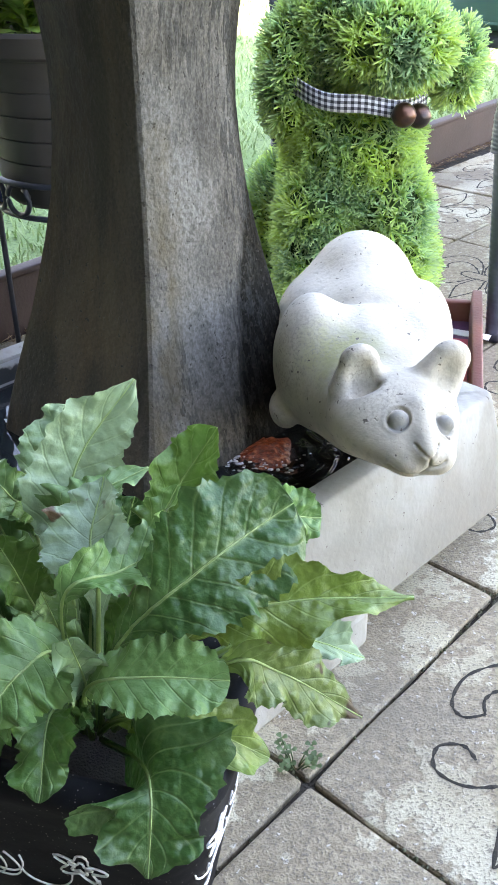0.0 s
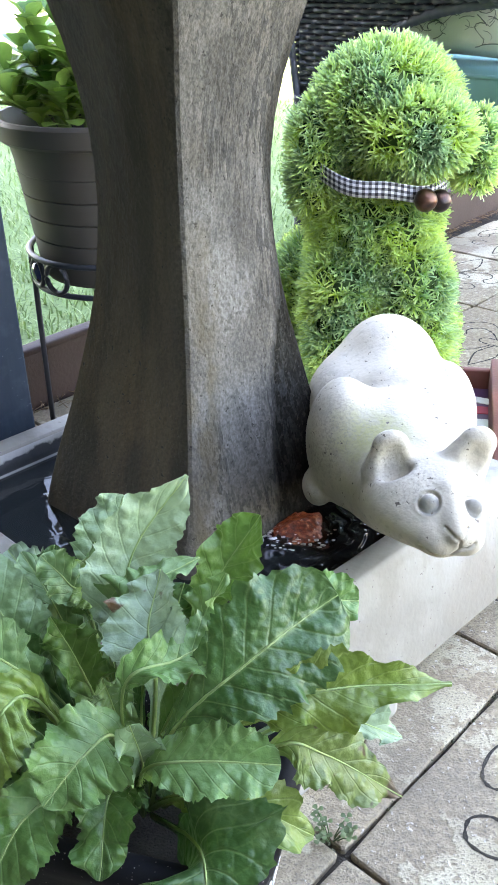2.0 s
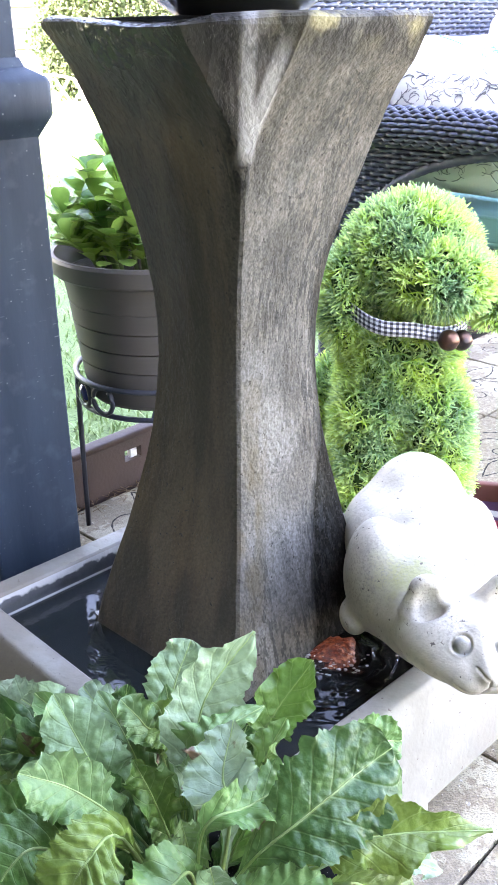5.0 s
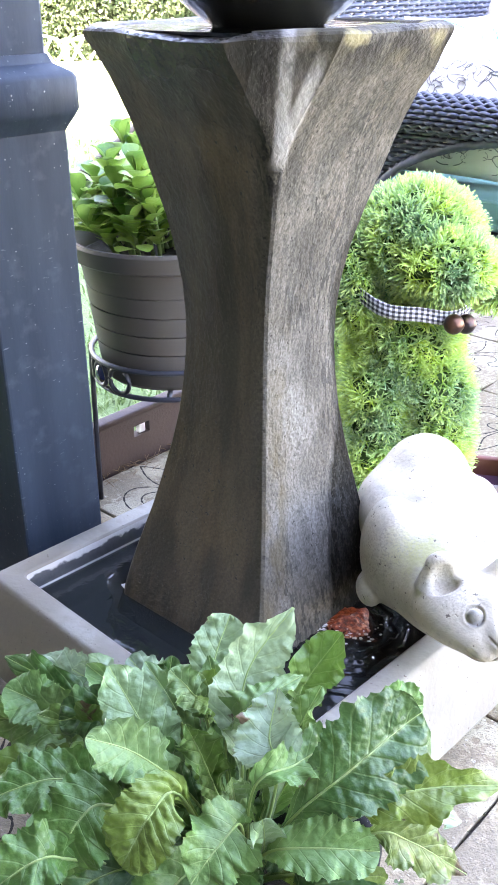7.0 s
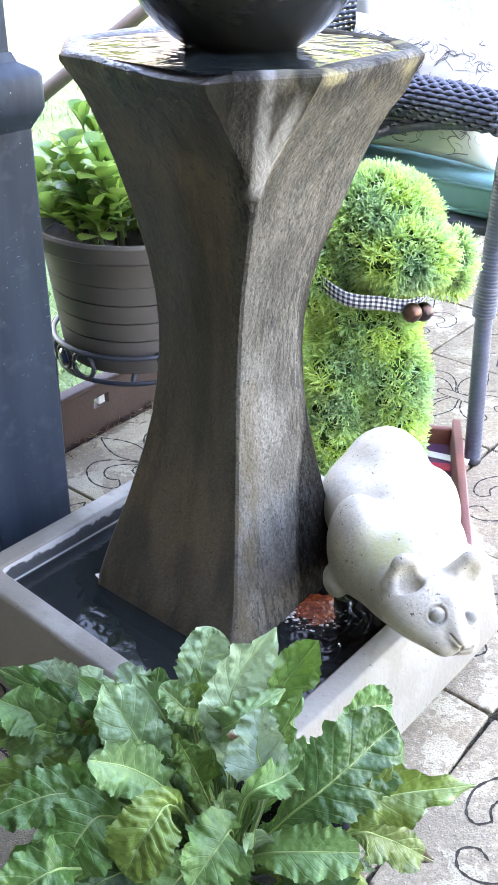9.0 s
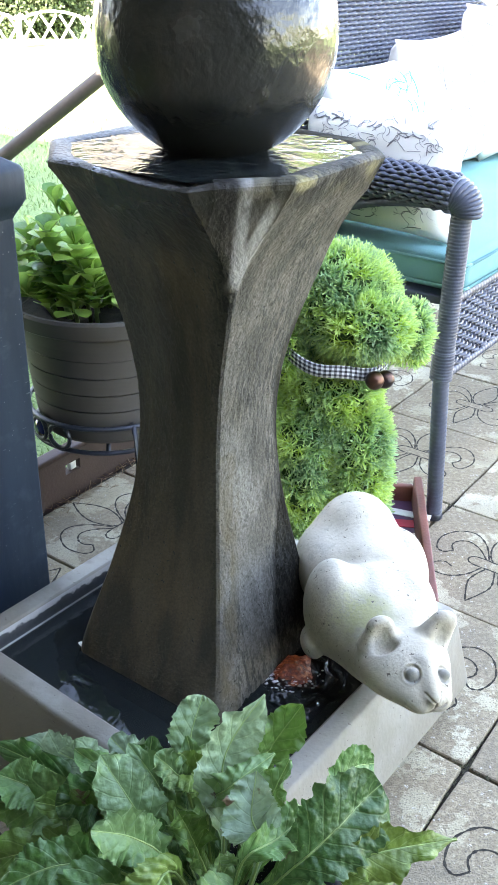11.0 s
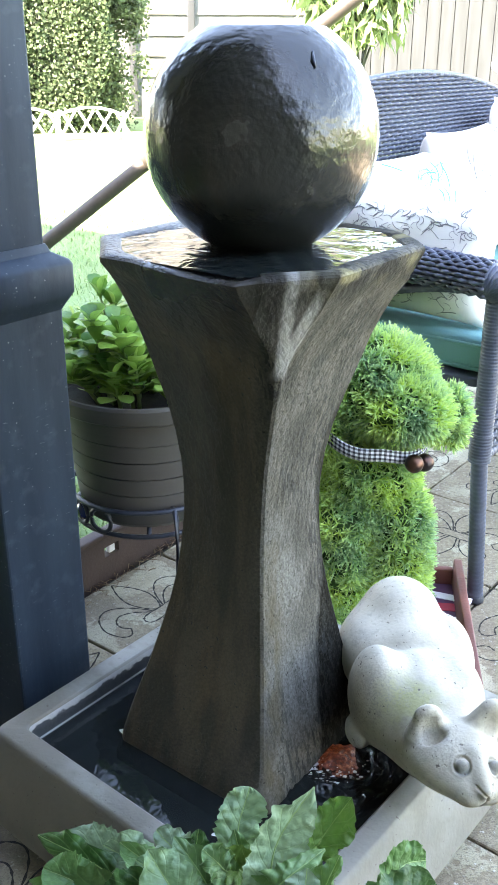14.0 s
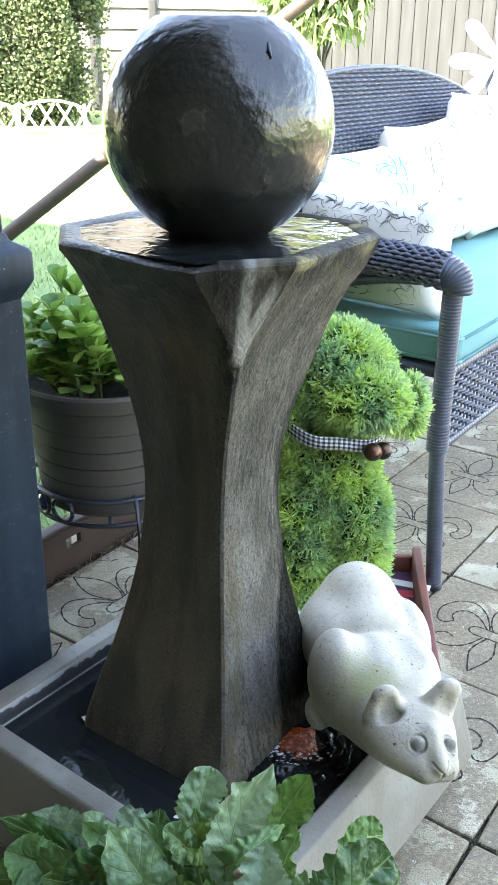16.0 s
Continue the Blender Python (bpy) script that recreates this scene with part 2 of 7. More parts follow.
def pedestal_material():
    """Grey-beige stone with brown water stains, black lichen streaks and pits."""
    m, n, l, b = nodes_of("weathered fountain stone", 0.5)
    vec = n.new("ShaderNodeTexCoord").outputs["Object"]
    base = ramp_of(n, l, noise_at(n, l, vec, 9, 8, (1, 1, 0.7)), (0.36, (0.124, 0.119, 0.101)), (0.50, (0.088, 0.083, 0.070)), (0.64, (0.052, 0.048, 0.040)))
    stain = ramp_of(n, l, noise_at(n, l, vec, 3.2, 6, (1, 1, 0.5)), (0.46, BLACK), (0.64, ONE))
    col = blend(n, l, sums(n, l, "MULTIPLY", stain, 0.6), base, (0.128, 0.112, 0.086))
    pale = ramp_of(n, l, noise_at(n, l, vec, 15, 8, (1.3, 1.3, 0.55)), (0.50, BLACK), (0.62, ONE))
    col = blend(n, l, sums(n, l, "MULTIPLY", pale, 0.5), col, (0.180, 0.172, 0.148))
    sep = n.new("ShaderNodeSeparateXYZ")
    l.new(vec, sep.inputs[0])
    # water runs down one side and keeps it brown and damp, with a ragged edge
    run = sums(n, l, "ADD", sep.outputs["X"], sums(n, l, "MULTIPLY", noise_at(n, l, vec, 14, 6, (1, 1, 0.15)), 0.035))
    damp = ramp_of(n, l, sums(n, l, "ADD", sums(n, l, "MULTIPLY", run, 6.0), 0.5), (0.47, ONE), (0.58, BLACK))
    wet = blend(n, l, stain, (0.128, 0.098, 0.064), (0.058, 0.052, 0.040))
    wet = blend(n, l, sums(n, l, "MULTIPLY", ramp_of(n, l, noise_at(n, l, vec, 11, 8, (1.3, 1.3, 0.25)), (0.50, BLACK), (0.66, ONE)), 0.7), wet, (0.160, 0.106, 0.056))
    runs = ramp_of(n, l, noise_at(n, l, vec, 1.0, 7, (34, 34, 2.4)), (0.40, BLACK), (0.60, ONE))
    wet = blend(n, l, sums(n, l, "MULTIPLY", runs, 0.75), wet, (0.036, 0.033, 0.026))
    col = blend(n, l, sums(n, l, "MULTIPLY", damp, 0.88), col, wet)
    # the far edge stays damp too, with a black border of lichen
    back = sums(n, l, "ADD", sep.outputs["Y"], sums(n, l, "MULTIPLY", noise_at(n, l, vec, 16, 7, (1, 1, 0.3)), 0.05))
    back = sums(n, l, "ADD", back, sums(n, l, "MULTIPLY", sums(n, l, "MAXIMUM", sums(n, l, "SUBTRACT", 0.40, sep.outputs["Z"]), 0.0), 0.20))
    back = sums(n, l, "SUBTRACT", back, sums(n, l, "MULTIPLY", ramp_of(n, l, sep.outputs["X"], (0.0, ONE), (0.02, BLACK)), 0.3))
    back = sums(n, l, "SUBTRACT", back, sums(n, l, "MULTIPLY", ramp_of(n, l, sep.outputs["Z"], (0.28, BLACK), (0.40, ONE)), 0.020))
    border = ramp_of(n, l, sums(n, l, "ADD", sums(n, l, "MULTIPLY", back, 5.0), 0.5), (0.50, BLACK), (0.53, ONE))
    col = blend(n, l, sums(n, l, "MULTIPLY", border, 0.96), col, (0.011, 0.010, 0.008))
    high = sums(n, l, "MULTIPLY", ramp_of(n, l, sums(n, l, "ADD", sep.outputs["Z"], sums(n, l, "MULTIPLY", noise_at(n, l, vec, 8, 6, (1, 1, 0.5)), 0.16)), (0.54, BLACK), (0.74, ONE)), sums(n, l, "SUBTRACT", 1.0, damp))
    col = blend(n, l, sums(n, l, "MULTIPLY", high, 0.7), col, blend(n, l, ramp_of(n, l, noise_at(n, l, vec, 1.0, 7, (38, 38, 13)), (0.42, BLACK), (0.60, ONE)), (0.052, 0.048, 0.038), (0.112, 0.100, 0.078)))
    rim_line = ramp_of(n, l, sums(n, l, "ABSOLUTE", sums(n, l, "ADD", back, -0.004), None), (0.0, ONE), (0.018, BLACK))
    streak = noise_at(n, l, vec, 1.0, 9, (190, 190, 36))
    patch = sums(n, l, "SUBTRACT", noise_at(n, l, vec, 7, 5, (1.4, 1.4, 0.45)), sums(n, l, "ADD", sums(n, l, "MULTIPLY", ramp_of(n, l, sep.outputs["Z"], (0.36, ONE), (0.46, BLACK)), 0.10), sums(n, l, "MULTIPLY", ramp_of(n, l, sep.outputs["Z"], (0.58, BLACK), (0.68, ONE)), 0.10)))
    lichen = sums(n, l, "MULTIPLY", ramp_of(n, l, streak, (0.515, BLACK), (0.55, ONE)), sums(n, l, "MAXIMUM", ramp_of(n, l, patch, (0.44, BLACK), (0.51, ONE)), rim_line))
    dry = sums(n, l, "SUBTRACT", 1.0, sums(n, l, "MULTIPLY", damp, 0.8))
    col = blend(n, l, sums(n, l, "MULTIPLY", sums(n, l, "MULTIPLY", lichen, dry), 0.75), col, (0.032, 0.032, 0.028))
    crust = sums(n, l, "MULTIPLY", ramp_of(n, l, noise_at(n, l, vec, 1.0, 6, (230, 230, 70)), (0.60, BLACK), (0.65, ONE)), ramp_of(n, l, noise_at(n, l, vec, 9, 4, (1, 1, 0.4)), (0.48, BLACK), (0.58, ONE)))
    col = blend(n, l, sums(n, l, "MULTIPLY", sums(n, l, "MULTIPLY", crust, dry), 0.55), col, (0.034, 0.032, 0.027))
    grain = ramp_of(n, l, noise_at(n, l, vec, 330, 5), (0.36, (0.55, 0.55, 0.55)), (0.64, (1.35, 1.35, 1.35)))
    mul = n.new("ShaderNodeMix")
    mul.data_type, mul.blend_type = "RGBA", "MULTIPLY"
    l.new(sums(n, l, "ADD", sums(n, l, "MULTIPLY", dry, 0.15), 0.35), mul.inputs["Factor"])
    l.new(col, mul.inputs["A"])
    l.new(grain, mul.inputs["B"])
    col = mul.outputs["Result"]
    grit = ramp_of(n, l, noise_at(n, l, vec, 150, 6), (0.56, BLACK), (0.62, ONE))
    col = blend(n, l, sums(n, l, "MULTIPLY", sums(n, l, "MULTIPLY", grit, dry), 0.5), col, (0.050, 0.046, 0.038))
    pits = ramp_of(n, l, noise_at(n, l, vec, 210, 2), (0.67, BLACK), (0.71, ONE))
    col = blend(n, l, pits, col, (0.04, 0.036, 0.03))
    # pale mineral fan below the front corner of the bowl, with two whiter runs
    wide = sums(n, l, "MULTIPLY", sums(n, l, "SUBTRACT", sep.outputs["Z"], 0.685), 0.52)
    jag = sums(n, l, "MULTIPLY", sums(n, l, "SUBTRACT", noise_at(n, l, vec, 26, 6, (1, 1, 0.3)), 0.5), 0.020)
    off = sums(n, l, "ADD", sums(n, l, "SUBTRACT", sep.outputs["X"], 0.008), jag)
    fan = ramp_of(n, l, sums(n, l, "MULTIPLY", sums(n, l, "SUBTRACT", wide, sums(n, l, "ABSOLUTE", off, None)), 40.0), (0.0, BLACK), (0.35, ONE))
    front = ramp_of(n, l, sums(n, l, "MULTIPLY", sep.outputs["Y"], -10.0), (0.2, BLACK), (0.4, ONE))
    fan = sums(n, l, "MULTIPLY", fan, front)
    col = blend(n, l, sums(n, l, "MULTIPLY", fan, 0.75), col, blend(n, l, ramp_of(n, l, noise_at(n, l, vec, 30, 6, (1, 1, 0.15)), (0.42, BLACK), (0.62, ONE)), (0.080, 0.068, 0.058), (0.165, 0.150, 0.130)))
    near = sums(n, l, "ADD", sums(n, l, "SUBTRACT", sep.outputs["X"], 0.008), sums(n, l, "MULTIPLY", jag, 0.22))
    for lean, at in ((0.40, 0.690), (0.04, 0.700)):
        run_off = sums(n, l, "ABSOLUTE", sums(n, l, "SUBTRACT", near, sums(n, l, "MULTIPLY", sums(n, l, "SUBTRACT", sep.outputs["Z"], at), lean)), None)
        line = sums(n, l, "MULTIPLY", ramp_of(n, l, run_off, (0.0035, ONE), (0.0055, BLACK)), sums(n, l, "MULTIPLY", front, 0.95))
        line = sums(n, l, "MULTIPLY", line, ramp_of(n, l, sep.outputs["Z"], (0.672, BLACK), (0.690, ONE)))
        col = blend(n, l, line, col, (0.42, 0.40, 0.365))
    edge = sums(n, l, "ADD", sums(n, l, "SUBTRACT", sep.outputs["X"], -0.008), sums(n, l, "MULTIPLY", sums(n, l, "SUBTRACT", noise_at(n, l, vec, 18, 6, (1, 1, 0.3)), 0.5), 0.030))
    band = sums(n, l, "MULTIPLY", ramp_of(n, l, sums(n, l, "ABSOLUTE", sums(n, l, "SUBTRACT", edge, 0.016), None), (0.009, ONE), (0.020, BLACK)), ramp_of(n, l, sep.outputs["Z"], (0.36, ONE), (0.56, BLACK)))
    band = sums(n, l, "MULTIPLY", band, ramp_of(n, l, noise_at(n, l, vec, 45, 7, (1, 1, 0.5)), (0.40, BLACK), (0.60, ONE)))
    col = blend(n, l, sums(n, l, "MULTIPLY", band, 0.7), col, (0.076, 0.060, 0.033))
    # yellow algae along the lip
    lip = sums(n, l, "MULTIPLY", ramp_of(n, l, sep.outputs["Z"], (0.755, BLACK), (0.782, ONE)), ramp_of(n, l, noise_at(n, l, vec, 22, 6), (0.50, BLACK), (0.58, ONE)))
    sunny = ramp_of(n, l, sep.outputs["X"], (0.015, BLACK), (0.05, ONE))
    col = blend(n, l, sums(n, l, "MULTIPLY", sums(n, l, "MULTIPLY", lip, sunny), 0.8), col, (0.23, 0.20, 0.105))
    soak = sums(n, l, "MULTIPLY", ramp_of(n, l, sep.outputs["Z"], (0.745, BLACK), (0.775, ONE)), ramp_of(n, l, noise_at(n, l, vec, 13, 5), (0.50, BLACK), (0.56, ONE)))
    # the bowl spills over its front edge and keeps the lip there black and wet
    spill = ramp_of(n, l, sums(n, l, "ADD", sums(n, l, "MULTIPLY", sums(n, l, "ABSOLUTE", sums(n, l, "ADD", run, 0.055), None), 10.0), sums(n, l, "MULTIPLY", sep.outputs["Y"], 4.0)), (0.12, ONE), (0.30, BLACK))
    spill = sums(n, l, "MULTIPLY", spill, ramp_of(n, l, sep.outputs["Z"], (0.70, BLACK), (0.765, ONE)))
    soak = sums(n, l, "MAXIMUM", soak, spill)
    col = blend(n, l, sums(n, l, "MULTIPLY", soak, 0.85), col, (0.022, 0.021, 0.018))
    l.new(col, b.inputs["Base Color"])
    rough = ramp_of(n, l, noise_at(n, l, vec, 9, 4), (0.35, (0.68, 0.68, 0.68)), (0.7, (0.90, 0.90, 0.90)))
    l.new(sums(n, l, "SUBTRACT", sums(n, l, "SUBTRACT", rough, sums(n, l, "MULTIPLY", damp, 0.30)), sums(n, l, "MULTIPLY", spill, 0.28)), b.inputs["Roughness"])
    h = sums(n, l, "ADD", sums(n, l, "ADD", noise_at(n, l, vec, 180, 4), sums(n, l, "MULTIPLY", noise_at(n, l, vec, 35, 4, (1, 1, 0.4)), 1.6)), sums(n, l, "SUBTRACT", sums(n, l, "MULTIPLY", lichen, 0.5), pits))
    # water runs over the pitted far flank of the damp side
    flank = ramp_of(n, l, sums(n, l, "ADD", sums(n, l, "MULTIPLY", sep.outputs["X"], -6.0), sums(n, l, "MULTIPLY", noise_at(n, l, vec, 16, 5, (1, 1, 0.3)), 0.5)), (0.52, BLACK), (0.72, ONE))
    flank = sums(n, l, "MULTIPLY", flank, ramp_of(n, l, sep.outputs["Z"], (0.38, BLACK), (0.50, ONE)))
    drops = ramp_of(n, l, noise_at(n, l, vec, 120, 5, (1, 1, 0.55)), (0.46, BLACK), (0.60, ONE))
    h = sums(n, l, "ADD", sums(n, l, "MULTIPLY", h, sums(n, l, "ADD", dry, 0.6)), sums(n, l, "MULTIPLY", sums(n, l, "MULTIPLY", drops, flank), 1.6))
    l.new(sums(n, l, "MULTIPLY", sums(n, l, "ADD", sums(n, l, "MULTIPLY", sums(n, l, "ADD", damp, sums(n, l, "MULTIPLY", flank, 2.6)), 0.25), 0.12), sums(n, l, "SUBTRACT", 1.0, sums(n, l, "MULTIPLY", border, 0.85))), b.inputs["Specular IOR Level"])
    relief(n, l, b, h, 0.50, 0.003)
    return m


def basin_inside_material():
    """Damp inner wall: pale dry lip above an uneven tide line, near black below, scum at the water."""
    m, n, l, b = nodes_of("damp inside of the basin", 0.4)
    vec = n.new("ShaderNodeTexCoord").outputs["Object"]
    sep = n.new("ShaderNodeSeparateXYZ")
    l.new(vec, sep.inputs[0])
    z = sums(n, l, "ADD", sep.outputs["Z"], sums(n, l, "MULTIPLY", noise_at(n, l, vec, 45, 5), 0.022))
    dry = ramp_of(n, l, sums(n, l, "MULTIPLY", z, 5.0), (0.872, BLACK), (0.884, ONE))
    col = blend(n, l, dry, (0.05, 0.055, 0.058), (0.42, 0.41, 0.38))
    line = sums(n, l, "MULTIPLY", ramp_of(n, l, sums(n, l, "MULTIPLY", sep.outputs["Z"], 5.0), (0.729, BLACK), (0.731, ONE)), ramp_of(n, l, sums(n, l, "MULTIPLY", sep.outputs["Z"], 5.0), (0.743, ONE), (0.746, BLACK)))
    col = blend(n, l, line, col, (0.45, 0.45, 0.43))
    l.new(col, b.inputs["Base Color"])
    relief(n, l, b, noise_at(n, l, vec, 120, 4), 0.2, 0.003)
    return m


def weed_material(withered=False, tone_lift=0.0, olive=0.0):
    """Broad leaf: slightly paler rib and side veins, quilted between them, brown spots on a few leaves."""
    m, n, l, b = nodes_of("broad weed leaf", 0.34)
    vec = n.new("ShaderNodeTexCoord").outputs["Object"]
    uv = n.new("ShaderNodeUVMap").outputs[0]
    sep = n.new("ShaderNodeSeparateXYZ")
    l.new(uv, sep.inputs[0])
    across = sums(n, l, "ABSOLUTE", sep.outputs["X"], None)
    wob = sums(n, l, "MULTIPLY", noise_at(n, l, vec, 22, 1), 0.5)
    run = sums(n, l, "SUBTRACT", sums(n, l, "ADD", sums(n, l, "MULTIPLY", sep.outputs["Y"], 9.6), wob), sums(n, l, "MULTIPLY", across, 1.7))
    saw = sums(n, l, "ABSOLUTE", sums(n, l, "SUBTRACT", sums(n, l, "FRACT", run, None), 0.5), None)
    vein = ramp_of(n, l, saw, (0.42, BLACK), (0.50, ONE))
    rib = ramp_of(n, l, across, (0.02, ONE), (0.07, BLACK))
    net = n.new("ShaderNodeTexVoronoi")
    net.feature = "DISTANCE_TO_EDGE"
    net.inputs["Scale"].default_value = 95
    l.new(vec, net.inputs["Vector"])
    mesh = ramp_of(n, l, net.outputs["Distance"], (0.0, ONE), (0.09, BLACK))
    lines = sums(n, l, "MAXIMUM", sums(n, l, "MAXIMUM", sums(n, l, "MULTIPLY", vein, 0.6), sums(n, l, "MULTIPLY", mesh, 0.22)), rib)
    info = n.new("ShaderNodeObjectInfo")
    tone = sums(n, l, "ADD", sums(n, l, "MULTIPLY", info.outputs["Random"], 0.55), sums(n, l, "ADD", sums(n, l, "MULTIPLY", noise_at(n, l, vec, 16, 6), 0.26), tone_lift))
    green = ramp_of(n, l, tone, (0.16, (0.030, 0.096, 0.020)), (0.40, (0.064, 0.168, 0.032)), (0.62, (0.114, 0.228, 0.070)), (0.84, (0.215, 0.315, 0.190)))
    young = ramp_of(n, l, sums(n, l, "FRACT", sums(n, l, "MULTIPLY", info.outputs["Random"], 13.7), None), (0.60, BLACK), (0.95, ONE))
    green = blend(n, l, sums(n, l, "MULTIPLY", young, 0.15 if tone_lift else 0.65), green, (0.175, 0.265, 0.040))
    worn = ramp_of(n, l, noise_at(n, l, vec, 24, 6), (0.52, BLACK), (0.70, ONE))
    green = blend(n, l, sums(n, l, "MULTIPLY", worn, 0.22), green, (0.155, 0.215, 0.085))
    if olive:
        green = blend(n, l, olive, green, (0.135, 0.200, 0.030))
    col = blend(n, l, sums(n, l, "MULTIPLY", lines, 0.40), green, (0.27, 0.38, 0.15))
    some = ramp_of(n, l, sums(n, l, "FRACT", sums(n, l, "MULTIPLY", info.outputs["Random"], 7.3), None), (0.66, BLACK), (0.70, ONE))
    spots = sums(n, l, "MULTIPLY", some, ramp_of(n, l, noise_at(n, l, vec, 34, 4), (0.64, BLACK), (0.67, ONE)))
    col = blend(n, l, spots, col, (0.085, 0.05, 0.025))
    if withered:
        tip = ramp_of(n, l, sums(n, l, "ADD", sep.outputs["Y"], sums(n, l, "MULTIPLY", noise_at(n, l, vec, 60, 4), 0.12)), (0.97, BLACK), (1.02, ONE))
        old = ramp_of(n, l, noise_at(n, l, vec, 38, 2), (0.60, BLACK), (0.62, ONE))
        col = blend(n, l, sums(n, l, "MULTIPLY", sep.outputs["Y"], 0.75), col, (0.105, 0.135, 0.036))
        col = blend(n, l, sums(n, l, "MAXIMUM", tip, old), col, (0.050, 0.030, 0.014))
    l.new(col, b.inputs["Base Color"])
    gloss = ramp_of(n, l, noise_at(n, l, vec, 45, 3), (0.35, (0.36, 0.36, 0.36)), (0.7, (0.50, 0.50, 0.50)))
    l.new(gloss, b.inputs["Roughness"])
    cell = n.new("ShaderNodeTexVoronoi")
    cell.feature = "SMOOTH_F1"
    cell.inputs["Scale"].default_value, cell.inputs["Smoothness"].default_value = 170, 0.5
    l.new(vec, cell.inputs["Vector"])
    h = sums(n, l, "ADD", sums(n, l, "MULTIPLY", vein, -0.15), sums(n, l, "ADD", sums(n, l, "MULTIPLY", rib, -0.1), sums(n, l, "ADD", sums(n, l, "MULTIPLY", cell.outputs["Distance"], -0.75), sums(n, l, "MULTIPLY", noise_at(n, l, vec, 260, 3), 0.35))))
    relief(n, l, b, h, 0.7, 0.003)
    tr = n.new("ShaderNodeBsdfTranslucent")
    l.new(col, tr.inputs[0])
    mix = n.new("ShaderNodeMixShader")
    mix.inputs[0].default_value = 0.24
    l.new(b.outputs[0], mix.inputs[1])
    l.new(tr.outputs[0], mix.inputs[2])
    l.new(mix.outputs[0], n["Material Output"].inputs[0])
    return m


def paver_material():
    """Worn concrete: a pale skin worn through to brown aggregate, chips and dark specks."""
    m, n, l, b = nodes_of("worn paver concrete", 0.85)
    vec = n.new("ShaderNodeNewGeometry").outputs["Position"]
    info = n.new("ShaderNodeObjectInfo")
    shade = sums(n, l, "MULTIPLY", sums(n, l, "SUBTRACT", info.outputs["Random"], 0.5), 0.16)
    tone = sums(n, l, "ADD", noise_at(n, l, vec, 6, 7), shade)
    pale = ramp_of(n, l, tone, (0.36, (0.49, 0.445, 0.318)), (0.52, (0.42, 0.370, 0.250)), (0.66, (0.31, 0.258, 0.162)))
    worn = ramp_of(n, l, sums(n, l, "ADD", sums(n, l, "ADD", noise_at(n, l, vec, 11, 9), sums(n, l, "MULTIPLY", noise_at(n, l, vec, 90, 5), 0.28)), sums(n, l, "MULTIPLY", shade, 0.8)), (0.565, BLACK), (0.605, ONE))
    brown = ramp_of(n, l, noise_at(n, l, vec, 130, 5), (0.36, (0.31, 0.250, 0.160)), (0.62, (0.185, 0.140, 0.086)))
    col = blend(n, l, sums(n, l, "MULTIPLY", worn, 0.85), pale, brown)
    warp = n.new("ShaderNodeMix")
    warp.data_type = "RGBA"
    warp.inputs["Factor"].default_value = 0.012
    l.new(vec, warp.inputs["A"])
    wob = n.new("ShaderNodeTexNoise")
    wob.inputs["Scale"].default_value = 160
    l.new(vec, wob.inputs["Vector"])
    l.new(wob.outputs["Color"], warp.inputs["B"])
    v = n.new("ShaderNodeTexVoronoi")
    v.inputs["Scale"].default_value = 150
    l.new(warp.outputs["Result"], v.inputs["Vector"])
    size = n.new("ShaderNodeSeparateColor")
    l.new(v.outputs["Color"], size.inputs[0])
    pebble = sums(n, l, "MULTIPLY", ramp_of(n, l, sums(n, l, "ADD", v.outputs["Distance"], sums(n, l, "MULTIPLY", size.outputs[1], 0.25)), (0.24, ONE), (0.40, BLACK)), ramp_of(n, l, size.outputs[0], (0.66, BLACK), (0.70, ONE)))
    col = blend(n, l, sums(n, l, "MULTIPLY", pebble, 0.65), col, (0.56, 0.52, 0.44))
    grit = noise_at(n, l, vec, 420, 3)
    col = blend(n, l, ramp_of(n, l, grit, (0.53, BLACK), (0.66, (0.80, 0.80, 0.80))), col, (0.13, 0.108, 0.082))
    grime = ramp_of(n, l, noise_at(n, l, vec, 3.5, 9), (0.46, BLACK), (0.62, ONE))
    col = blend(n, l, sums(n, l, "MULTIPLY", grime, 0.55), col, (0.150, 0.128, 0.095))
    l.new(col, b.inputs["Base Color"])
    relief(n, l, b, sums(n, l, "ADD", sums(n, l, "ADD", grit, sums(n, l, "MULTIPLY", pebble, 0.5)), sums(n, l, "ADD", sums(n, l, "MULTIPLY", worn, -0.5), sums(n, l, "MULTIPLY", noise_at(n, l, vec, 60, 4), 0.35))), 0.5, 0.003)
    return m


